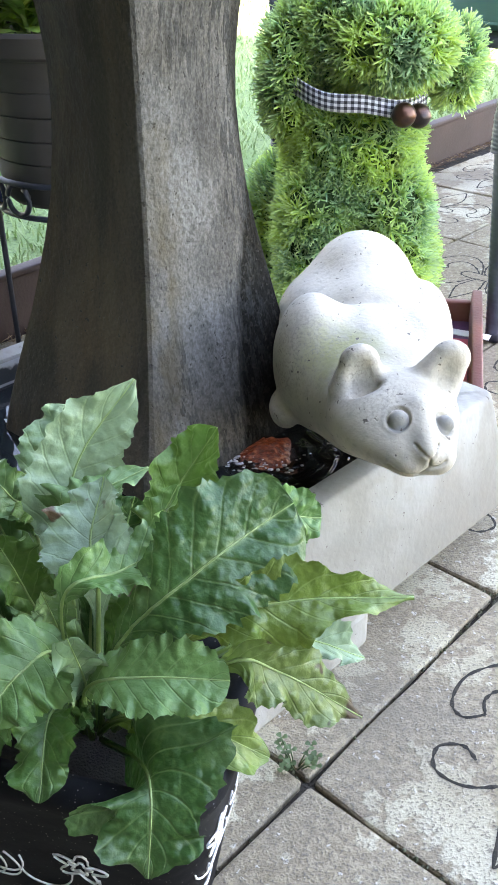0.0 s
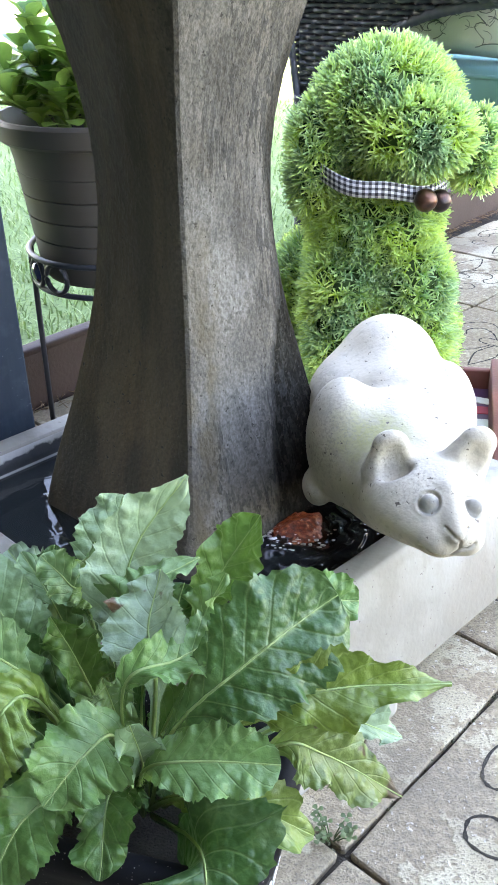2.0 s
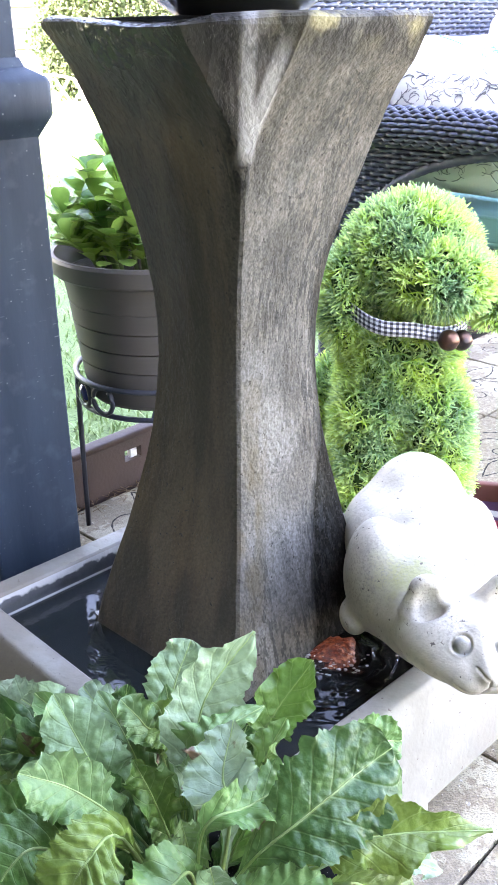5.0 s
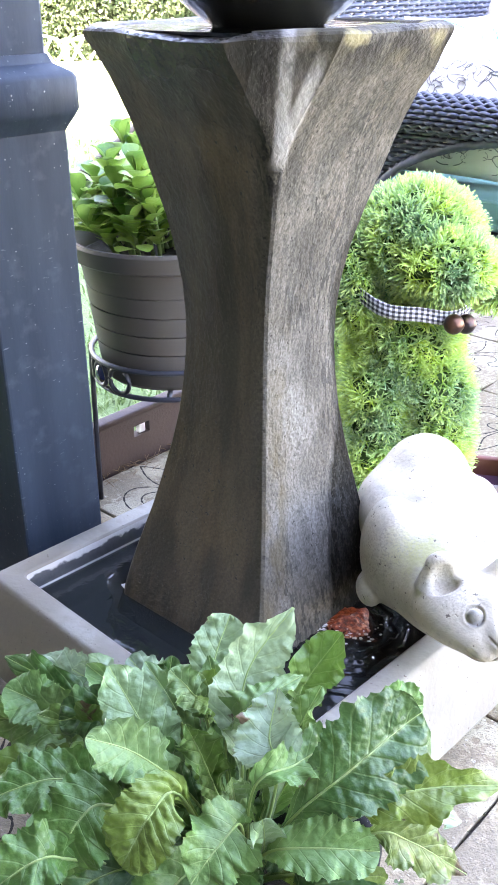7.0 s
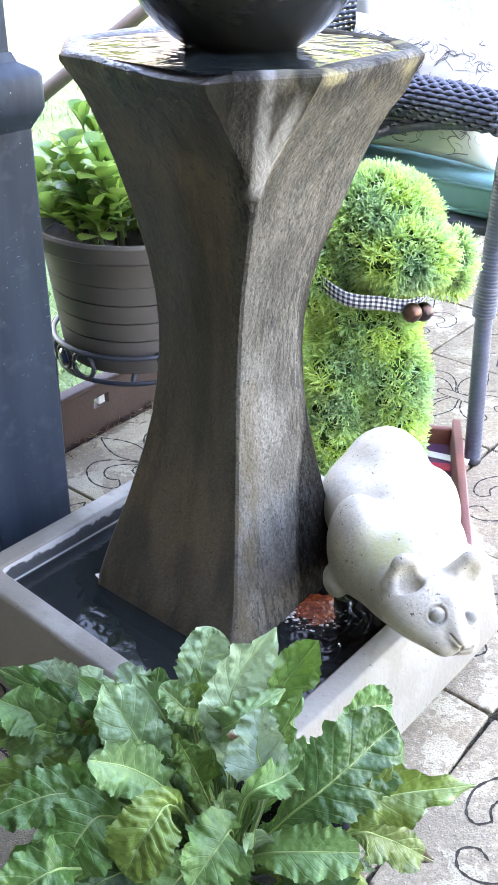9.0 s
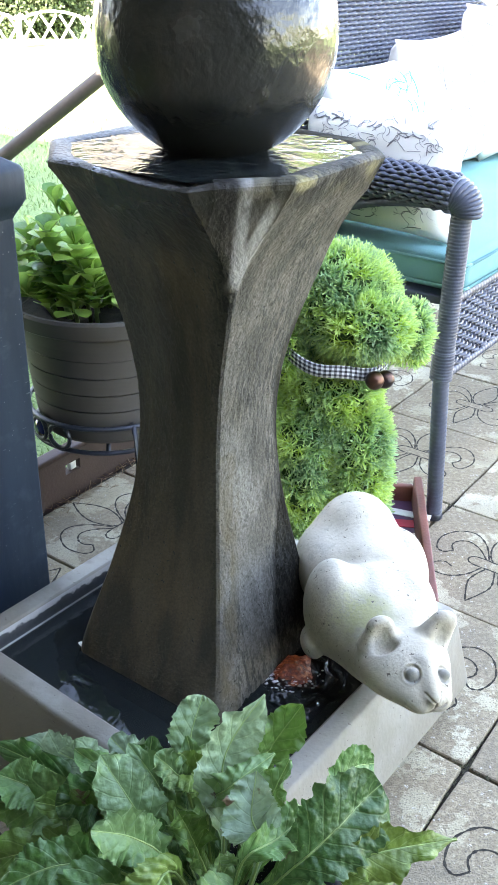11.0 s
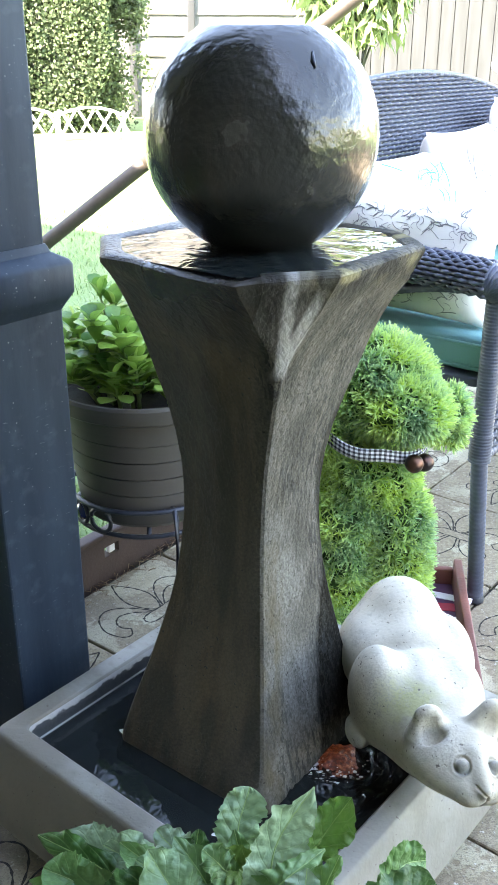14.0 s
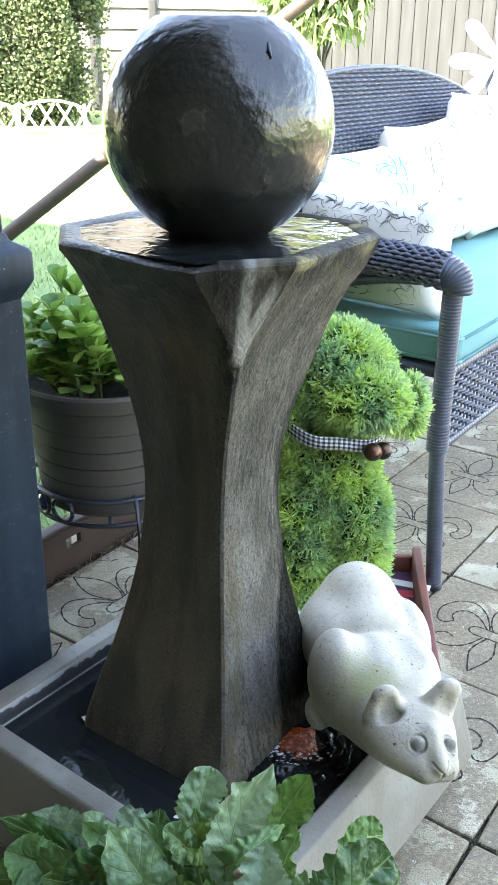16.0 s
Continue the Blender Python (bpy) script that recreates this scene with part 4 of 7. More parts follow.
def build_ground():
    bm = bmesh.new()
    bmesh.ops.create_grid(bm, x_segments=60, y_segments=60, size=60)
    for v in bm.verts:
        v.co.z = -0.014
        if v.co.y > 14:
            v.co.z += 0.0
    g = part("ground", bm, M_LAWN)
    tagged(g, "sunlit mown lawn of short green grass", "lawn", kind="structure")
    bm = bmesh.new()
    pts = [Vector((-0.5, 1.62, 0)) - 6 * EDGE, Vector((-0.5, 1.62, 0)) + 8 * EDGE]
    side = Vector((EDGE.y, -EDGE.x, 0))
    quad = [pts[0], pts[0] + 6 * side, pts[1] + 6 * side, pts[1]]
    bm.faces.new([bm.verts.new((p.x, p.y, -0.010)) for p in quad])
    bed = part("paving_bed", bm, M_SOIL)
    tagged(bed, "dark sandy soil bed under the paving", "soil", kind="structure")


EDGE = Vector((math.cos(radians(48.5)), math.sin(radians(48.5)), 0))   # the way the edging runs


def build_edging():
    """Low brown board between paving and lawn, with small slots."""
    start = Vector((-0.305, 1.745, 0))
    length, high = 0.92, 0.092
    proto = None
    for k in range(-3, 5):
        at = start + EDGE * (k * (length + 0.006) - 0.25)
        if proto is None:
            proto = empty("garden_edging")
            bm = bmesh.new()
            zs = (-0.03, 0.050, 0.072, high)
            slots = (0.200, 0.240)
            xs = (0, slots[0], slots[1], length)
            for i in range(3):
                for j in range(3):
                    if i == 1 and j == 1:
                        continue
                    box(bm, (xs[i], -0.011, zs[j]), (xs[i + 1], 0.011, zs[j + 1]))
            bmesh.ops.remove_doubles(bm, verts=bm.verts, dist=0.0005)
            part("board", bm, M_EDGING, proto, smooth=False)
            bm = bmesh.new()
            box(bm, (0, -0.014, high), (length, 0.014, high + 0.012), 0.004)
            part("top_rail", bm, M_EDGING, proto, "grey-brown rounded top rail")
            bm = bmesh.new()
            box(bm, (slots[0] + 0.018, -0.006, 0.051), (slots[0] + 0.034, 0.004, 0.071), 0.002)
            part("slot_plug", bm, M_WHITE, proto, "pale plastic plug in the slot")
            tagged(proto, "low brown composite garden edging board", "garden edging", group="edging boards along the lawn")
            ob = proto
        else:
            ob = copy_thing(proto, Matrix.Identity(4))
        ob.matrix_world = Matrix.Translation(at) @ Matrix.Rotation(radians(48.5), 4, "Z")


build_ground()
build_edging()


def outline(half, r, n=5):
    """Points of a square with rounded corners."""
    pts = []
    for k in range(4):
        c = Vector(((half - r) * (1, -1, -1, 1)[k], (half - r) * (1, 1, -1, -1)[k]))
        for i in range(n + 1):
            a = math.pi / 2 * (k + i / n)
            pts.append((c.x + r * math.cos(a), c.y + r * math.sin(a)))
    return pts


def stacked(bm, loops, mats=None, close_first=True, close_last=True):
    """Skins a stack of loops [(points, z)]."""
    rings = [[bm.verts.new((x, y, z)) for x, y in pts] for pts, z in loops]
    n = len(rings[0])
    for k, (a, b) in enumerate(zip(rings, rings[1:])):
        for i in range(n):
            f = bm.faces.new((a[i], a[(i + 1) % n], b[(i + 1) % n], b[i]))
            if mats:
                f.material_index = mats[k]
    if close_first:
        bm.faces.new(list(reversed(rings[0])))
    if close_last:
        f = bm.faces.new(rings[-1])
        if mats:
            f.material_index = mats[-1]
    return rings


RIM, WATER = 0.175, 0.146


def build_fountain():
    f = empty("fountain", pose(FX, FY, 0))
    place = Matrix.Translation((-0.002, -0.015, 0)) @ Matrix.Rotation(TURN, 4, "Z")
    # basin
    bm = bmesh.new()
    r = 0.016
    loops = [(outline(0.246, r), 0.044), (outline(0.262, r), 0.046), (outline(0.263, r), 0.052), (outline(0.2405, r), 0.168), (outline(0.2385, r - 0.002), 0.1735), (outline(0.235, r - 0.004), RIM + 0.001),
             (outline(0.2125, 0.010), RIM), (outline(0.2095, 0.008), RIM - 0.003), (outline(0.2070, 0.007), WATER + 0.008), (outline(0.200, 0.006), 0.075), (outline(0.195, 0.005), 0.07)]
    stacked(bm, loops, [0, 0, 0, 0, 0, 0, 0, 1, 1, 1, 1])
    bm.transform(place)
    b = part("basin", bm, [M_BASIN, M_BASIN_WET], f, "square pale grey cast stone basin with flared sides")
    b.data.set_sharp_from_angle(angle=radians(40))
    for lo, hi in (((-0.245, -0.2615, 0.0), (0.009, -0.10, 0.0445)), ((-0.12, 0.08, 0), (0.2, 0.24, 0.0445))):
        bm = bmesh.new()
        box(bm, lo, hi, 0.006, place)
        part("foot", bm, M_BASIN, f, "stone foot block", smooth=False)
    bm = bmesh.new()
    stacked(bm, [(outline(0.2055, 0.007), WATER - 0.0005)], close_first=False)
    bm.transform(place)
    part("basin_water", bm, M_POOL, f, "dark rippled water")
    # waisted pedestal, corners cut away towards the top
    # height, reach of the corners before and after they are cut off, lean to the side
    prof = [(0.100, 0.1790, 0.1670, -0.0190), (0.138, 0.1715, 0.1610, -0.0177), (0.160, 0.1643, 0.1558, -0.0169), (0.180, 0.1575, 0.1505, -0.0160), (0.205, 0.1482, 0.1432, -0.0149), (0.227, 0.1398, 0.1358, -0.0140),
            (0.270, 0.1240, 0.1212, -0.0122), (0.312, 0.1117, 0.1089, -0.0108), (0.350, 0.1010, 0.0982, -0.0097), (0.390, 0.0918, 0.0890, -0.0088), (0.430, 0.0860, 0.0832, -0.0083), (0.468, 0.0825, 0.0797, -0.0076),
            (0.505, 0.0826, 0.0798, -0.0069), (0.540, 0.0860, 0.0832, -0.0060), (0.575, 0.0929, 0.0901, -0.0046), (0.610, 0.1029, 0.1001, -0.0026), (0.645, 0.1154, 0.1126, -0.0011), (0.680, 0.1301, 0.1246, -0.0001),
            (0.705, 0.1459, 0.1339, 0.0004), (0.730, 0.1675, 0.1435, 0.0001), (0.750, 0.1861, 0.1521, -0.0001), (0.768, 0.2038, 0.1608, -0.0004), (0.780, 0.2138, 0.1666, -0.0005), (0.785, 0.2155, 0.1665, -0.0006)]

    def section(full, cut, shrink=0.0):
        pts = []
        w = full - cut
        for k in range(4):
            e = Vector((math.cos(k * math.pi / 2), math.sin(k * math.pi / 2)))
            t = Vector((-e.y, e.x))
            c = cut - shrink
            w2 = max(w - shrink * 0.4, 0.004)
            for s in (-1, -0.5, 0.5, 1):
                bulge = 0.0 if abs(s) == 1 else 0.0015
                pts.append(tuple(e * (c + bulge) + t * (w2 * s)))
            e2 = Vector((math.cos((k + 1) * math.pi / 2), math.sin((k + 1) * math.pi / 2)))
            p0 = Vector(pts[-1])
            p1 = e2 * c - Vector((-e2.y, e2.x)) * w2
            for q in (0.25, 0.5, 0.75):
                pts.append(tuple(p0.lerp(p1, q)))
        return pts

    bm = bmesh.new()
    loops = [([(x + dx, y) for x, y in section(d, c)], z) for z, d, c, dx in prof]
    loops += [(section(0.2155, 0.1665, 0.002), 0.7872), (section(0.2155, 0.1665, 0.006), 0.7890), (section(0.2155, 0.1665, 0.014), 0.7893), (section(0.2155, 0.1665, 0.020), 0.7880), (section(0.2155, 0.1665, 0.025), 0.7845), (section(0.2155, 0.1665, 0.040), 0.765)]
    stacked(bm, loops)
    for v in bm.verts:
        if v.co.z > 0.74:
            out = Vector((v.co.x, v.co.y, 0)).normalized()
            v.co += out * (0.0045 * noise.noise(v.co * 34)) + Vector((0, 0, 0.0022 * noise.noise(v.co * 45 + Vector((7, 3, 1)))))
    for v in bm.verts:
        # the bowl overflows here: the lip is worn down below the water
        if v.co.z > 0.782 and -0.135 < v.co.x < -0.012 and v.co.y < -0.02:
            v.co.z -= 0.0050 * min(1.0, (v.co.x + 0.135) / 0.02, (-0.012 - v.co.x) / 0.02)
    bm.transform(Matrix.Rotation(radians(2.5), 4, "Z"))
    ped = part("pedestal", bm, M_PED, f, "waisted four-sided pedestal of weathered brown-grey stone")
    ped.data.set_sharp_from_angle(angle=radians(22))
    bm = bmesh.new()
    stacked(bm, [(section(0.2155, 0.1665, 0.0070), 0.7866)], close_first=False)
    bm.transform(Matrix.Rotation(radians(2.5), 4, "Z"))
    part("bowl_water", bm, M_WATER, f, "shallow rippling water in the top bowl")
    # ball
    bm = bmesh.new()
    prof = []
    rad, mid = 0.1195, 0.8940
    a0, a1 = math.asin(-0.1145 / rad), math.asin(0.1015 / rad)
    for k in range(49):
        a = a0 + (a1 - a0) * k / 48
        prof.append((rad * math.cos(a), mid + rad * math.sin(a)))
    top = prof[-1]
    prof += [(top[0] - 0.003, top[1] + 0.001), (top[0] - 0.012, top[1] - 0.002), (top[0] - 0.016, top[1] - 0.02), (0.004, top[1] - 0.022)]
    turned(bm, prof, 72, closed=True)
    for v in bm.verts:
        p = v.co * 30
        v.co += 0.0005 * noise.noise(p) * Vector((v.co.x, v.co.y, v.co.z - mid)).normalized()
    part("ball", bm, M_SPHERE, f, "glossy wet dark brown stone ball with an open flat top")
    bm = bmesh.new()
    tube(bm, [(0.0376, -0.0817, 0.9738), (0.0371, -0.0888, 0.9664), (0.0387, -0.0928, 0.9602)], [0.0009, 0.0019, 0.0009], 8)
    part("casting_mark", bm, M_IRON, f, "short dark slit in the ball")
    bm = bmesh.new()
    turned(bm, [(0.0405, 0.9935), (0.001, 0.9935)], 32)
    part("spout_water", bm, M_WATER, f)
    bm = bmesh.new()
    turned(bm, [(0.034, 0.10), (0.034, 0.128), (0.028, 0.133)], 24, Matrix.Translation((0.093, -0.082, 0)), closed=True)
    lamp = part("pond_light", bm, M_IRON, f, "dark round pond light")
    bm = bmesh.new()
    turned(bm, [(0.030, 0.1335), (0.029, 0.142), (0.025, 0.1490), (0.018, 0.1525), (0.010, 0.1545), (0.001, 0.155)], 40, Matrix.Translation((0.093, -0.082, 0)))
    for v in bm.verts:
        v.co += Vector((1, 1, 0.45)) * (0.009 * noise.noise(v.co * 75) + 0.004 * noise.noise(v.co * 190)) * (v.co.z > 0.136)
    part("lens", bm, M_AMBER, lamp, "glowing amber lens")
    bm = bmesh.new()
    fr = random.Random(14)
    for q in range(110):
        a, rr = fr.gauss(4.1, 0.8), 0.014 + 0.026 * fr.random()
        size = fr.uniform(0.0006, 0.0019)
        bmesh.ops.create_icosphere(bm, subdivisions=1, radius=size, matrix=Matrix.Translation((0.093 + rr * math.cos(a) * 1.15, -0.082 + rr * math.sin(a), WATER + 0.002 + fr.uniform(0.0, 0.007) * max(0.2, 1 - rr / 0.04))) @ Matrix.Diagonal((fr.uniform(0.8, 2.6), fr.uniform(0.7, 1.4), 0.6, 1)))
    # the light's jet pushes curved wavelets over the pool
    vs, fs = [], []
    na, nr = 90, 90
    for i in range(na + 1):
        a = radians(192 + 112 * i / na)
        for j in range(nr + 1):
            edge = min(1.0, 4.5 * min(i, na - i) / na, 7.0 * (nr - j) / nr)
            rr = 0.020 + (min(0.088, 0.068 / max(0.2, math.cos(a - radians(315)))) - 0.020) * j / nr
            p = Vector((0.093 + rr * math.cos(a), -0.082 + rr * math.sin(a), 0))
            bend = 0.010 * noise.noise(p * 32) + 0.004 * noise.noise(p * 90)
            wave = math.sin((rr + bend) * 400) * (0.0021 + 0.0022 * noise.noise(p * 40 + Vector((5, 1, 0))))
            vs.append((p.x, p.y, WATER + 0.0006 + edge * (0.0026 + wave + 0.0005 * noise.noise(p * 190))))
    for i in range(na):
        for j in range(nr):
            k = i * (nr + 1) + j
            fs.append((k, k + 1, k + nr + 2, k + nr + 1))
    raw("rippled_patch", vs, fs, M_WATER, f, "curved wavelets glinting beside the pond light")
    fo = part("froth", bm, M_FROTH, f, "bubbling froth lit amber")
    fo["kind"] = "stuff"
    for x, y, long, turn in ((-0.158, 0.040, 0.024, 0.4), (-0.176, -0.010, 0.014, 1.9), (-0.060, -0.190, 0.012, 2.7)):
        bm = bmesh.new()
        oval_leaf(bm, Vector((x, y, WATER + 0.0012)), turn, 0.03, long, long * 0.42)
        part("floating_petal", bm, M_PILLOW, f, "pale shrivelled petal floating on the water")
    tagged(f, "tall dark stone ball fountain standing in a square basin", "fountain")
    return f


build_fountain()


def build_cat():
    """Crouching cat figure, one cast piece, looking down over the rim."""
    def form(x, y, z):
        s = lambda a, b, k=0.02: smooth_min(a, b, k)
        # rump and hind haunches
        d = egg(x, y, z, (0.104, 1.122, 0.252), (0.060, 0.064, 0.077))
        d = s(d, egg(x, y, z, (0.104, 1.060, 0.240), (0.066, 0.060, 0.066)), 0.020)
        d = s(d, egg(x, y, z, (0.050, 1.092, 0.245), (0.034, 0.056, 0.047)), 0.022)
        d = s(d, egg(x, y, z, (0.162, 1.082, 0.236), (0.030, 0.060, 0.053)), 0.009)
        # forepart and shoulders, with a crease behind them
        fore = egg(x, y, z, (0.094, 0.980, 0.244), (0.066, 0.072, 0.062))
        fore = s(fore, egg(x, y, z, (0.046, 0.988, 0.255), (0.037, 0.054, 0.063)), 0.018)
        fore = s(fore, egg(x, y, z, (0.139, 0.982, 0.246), (0.034, 0.056, 0.057)), 0.016)
        fore = s(fore, egg(x, y, z, (0.096, 0.922, 0.246), (0.052, 0.058, 0.046)), 0.030)
        d = s(d, fore, 0.007)
        # head
        head = egg(x, y, z, (0.104, 0.880, 0.257), (0.053, 0.046, 0.038))
        head = s(head, egg(x, y, z, (0.115, 0.840, 0.252), (0.029, 0.024, 0.0175)), 0.022)
        head = s(head, egg(x, y, z, (0.1095, 0.829, 0.2465), (0.0125, 0.014, 0.0105)), 0.010)
        head = s(head, egg(x, y, z, (0.1315, 0.830, 0.247), (0.0125, 0.014, 0.0115)), 0.010)
        head = s(head, rod(x, y, z, (0.1175, 0.850, 0.280), (0.1210, 0.817, 0.2615), 0.0100, 0.0070), 0.009)
        d = s(d, head, 0.010)
        for bx, bz, tip, w in ((0.077, 0.281, (0.0755, 0.888, 0.3015), 0.0265), (0.138, 0.283, (0.1485, 0.892, 0.3020), 0.0225)):
            yy = 0.890 + (y - 0.890) * 1.7
            ear = rod(x, yy, z, (bx, 0.890, bz), tip, w, 0.0165)
            d = s(d, ear, 0.006)
            mx, mz = 0.35 * bx + 0.65 * tip[0], 0.35 * bz + 0.65 * tip[2]
            cup = egg(x, y, z, (mx, 0.8735, mz + 0.001), (w * 0.62, 0.0105, w * 0.74))
            d = -s(-d, cup, 0.005)
        return d

    def eyed(x, y, z):
        d = form(x, y, z)
        s = lambda a, b, k=0.02: smooth_min(a, b, k)
        for ex, ez in ((0.1005, 0.2765), (0.1370, 0.2700)):
            ey = np.arange(0.80, 0.87, 0.0005)
            ey = ey[np.argmax(form(np.full_like(ey, ex), ey, np.full_like(ey, ez)) < 0)]
            c = np.array((ex, ey + 0.0010, ez + 0.0006))
            off = np.sqrt((x - c[0]) ** 2 + (y - c[1]) ** 2 + (z - c[2]) ** 2)
            d = d + 0.0016 * np.exp(-((off - 0.0088) / 0.0010) ** 2)
            d = d - 0.0007 * np.exp(-((off - 0.0114) / 0.0014) ** 2)
            ball = np.sqrt((x - c[0]) ** 2 + ((y - c[1]) * 1.5) ** 2 + (z - c[2]) ** 2) - 0.0079
            d = np.minimum(d, ball)
        # nostrils, lip and mouth line
        line = np.full_like(d, 1.0)
        for a, b in (((0.1120, 0.2655), (0.1165, 0.2630)), ((0.1165, 0.2630), (0.1205, 0.2590)), ((0.1290, 0.2640), (0.1240, 0.2595)), ((0.1205, 0.2590), (0.1240, 0.2595)), ((0.1220, 0.2590), (0.1225, 0.2480)),
                     ((0.1225, 0.2480), (0.1160, 0.2420)), ((0.1160, 0.2420), (0.1020, 0.2425)), ((0.1020, 0.2425), (0.0930, 0.2470)), ((0.1225, 0.2480), (0.1290, 0.2490)), ((0.1290, 0.2490), (0.1350, 0.2520))):
            p, q = np.array(a), np.array(b)
            e = q - p
            t = np.clip(((x - p[0]) * e[0] + (z - p[1]) * e[1]) / (e @ e), 0, 1)
            line = np.minimum(line, np.hypot(x - p[0] - t * e[0], z - p[1] - t * e[1]))
        d = d + (y < 0.842) * 0.0020 * np.exp(-(line / 0.0011) ** 2)
        d = s(d, egg(x, y, z, (0.0205, 0.978, 0.212), (0.0155, 0.026, 0.017)), 0.003)
        return np.maximum(d, RIM + 0.001 - z)

    verts, faces = skin(eyed, (-0.01, 0.885, 0.165), (0.21, 1.20, 0.345), 0.0026)
    fine, more = skin(eyed, (0.03, 0.79, 0.2), (0.19, 0.893, 0.335), 0.00125)
    faces = np.concatenate((faces, more + len(verts)))
    verts = np.concatenate((verts, fine))
    cat = raw("cat_statue", verts.tolist(), faces.tolist(), M_CAT)
    tagged(cat, "white cast stone cat crouching on the basin rim, looking down", "statue")
    return cat


build_cat()


def build_dog():
    """Sitting dog of artificial greenery: a dark core bristling with needle sprigs, one piece."""
    def form(x, y, z):
        s = lambda a, b, k=0.02: smooth_min(a, b, k)
        d = rod(x, y, z, (0.125, 1.480, 0.06), (0.130, 1.470, 0.35), 0.092, 0.078)
        d = s(d, egg(x, y, z, (0.050, 1.560, 0.14), (0.075, 0.085, 0.15)), 0.02)
        d = s(d, egg(x, y, z, (0.200, 1.555, 0.12), (0.060, 0.085, 0.12)), 0.02)
        d = s(d, rod(x, y, z, (0.080, 1.405, 0.03), (0.085, 1.420, 0.26), 0.042, 0.046), 0.012)
        d = s(d, rod(x, y, z, (0.178, 1.400, 0.03), (0.172, 1.415, 0.27), 0.042, 0.046), 0.012)
        d = s(d, egg(x, y, z, (0.138, 1.475, 0.474), (0.088, 0.084, 0.083)), 0.010)
        d = s(d, egg(x, y, z, (0.168, 1.402, 0.462), (0.064, 0.050, 0.043)), 0.012)
        d = s(d, egg(x, y, z, (0.048, 1.455, 0.420), (0.028, 0.045, 0.072)), 0.008)
        d = s(d, egg(x, y, z, (0.252, 1.440, 0.432), (0.020, 0.034, 0.046)), 0.004)
        return np.maximum(d, 0.006 - z)

    verts, faces = skin(form, (-0.06, 1.31, -0.01), (0.31, 1.68, 0.60), 0.010)
    v = np.array(verts)
    quads = np.array(faces)
    a, b, c, e = (v[quads[:, k]] for k in range(4))
    normal = np.cross(c - a, e - b)
    area = np.linalg.norm(normal, axis=1)
    normal /= area[:, None] + 1e-12
    mid = (a + b + c + e) / 4
    outward = form(*(mid + normal * 0.006).T) > form(*(mid - normal * 0.006).T)
    normal = np.where(outward[:, None], normal, -normal)
    rng = np.random.default_rng(5)
    tufts, blades = 8200, 13
    pick = rng.choice(len(quads), tufts, p=area / area.sum())
    w = rng.random((tufts, 2))
    base = a[pick] * ((1 - w[:, :1]) * (1 - w[:, 1:])) + b[pick] * (w[:, :1] * (1 - w[:, 1:])) + c[pick] * (w[:, :1] * w[:, 1:]) + e[pick] * ((1 - w[:, :1]) * w[:, 1:])
    nrm = normal[pick]
    out_v, out_f = [tuple(p) for p in verts], [tuple(q) for q in quads]
    start = len(out_v)
    axis = nrm + 0.28 * rng.normal(size=nrm.shape) + np.array((0, 0, 0.12))
    axis /= np.linalg.norm(axis, axis=1)[:, None]
    size = rng.uniform(0.7, 1.2, tufts)
    vs = np.zeros((tufts, blades, 4, 3))
    for k in range(blades):
        d = axis * 0.60 + rng.normal(size=axis.shape) * 0.52
        d /= np.linalg.norm(d, axis=1)[:, None]
        side = np.cross(d, rng.normal(size=d.shape))
        side /= np.linalg.norm(side, axis=1)[:, None] + 1e-9
        long = (0.0185 * size * rng.uniform(0.75, 1.15, tufts))[:, None]
        root = base + axis * 0.004
        vs[:, k, 0] = root - side * 0.0011
        vs[:, k, 1] = root + side * 0.0011
        vs[:, k, 2] = root + d * long + side * 0.0009
        vs[:, k, 3] = root + d * long - side * 0.0009
    flat = vs.reshape(-1, 3)
    tri = (np.arange(len(flat)).reshape(-1, 4) + start)
    me = bpy.data.meshes.new("topiary_dog")
    me.from_pydata(out_v + flat.tolist(), [], out_f + tri.tolist())
    me.materials.append(M_NEEDLE_CORE)
    me.materials.append(M_NEEDLE)
    idx = np.zeros(len(me.polygons), dtype=np.int32)
    idx[len(out_f):] = 1
    me.polygons.foreach_set("material_index", idx)
    tip = np.zeros(len(me.vertices), dtype=np.float32)
    tip[start + 2::4] = 1.0
    tip[start + 3::4] = 1.0
    me.attributes.new("tip", "FLOAT", "POINT").data.foreach_set("value", tip)
    dog = new("topiary_dog", me)
    tagged(dog, "sitting dog of bright green artificial topiary needles on the paving", "topiary figure")


build_dog()


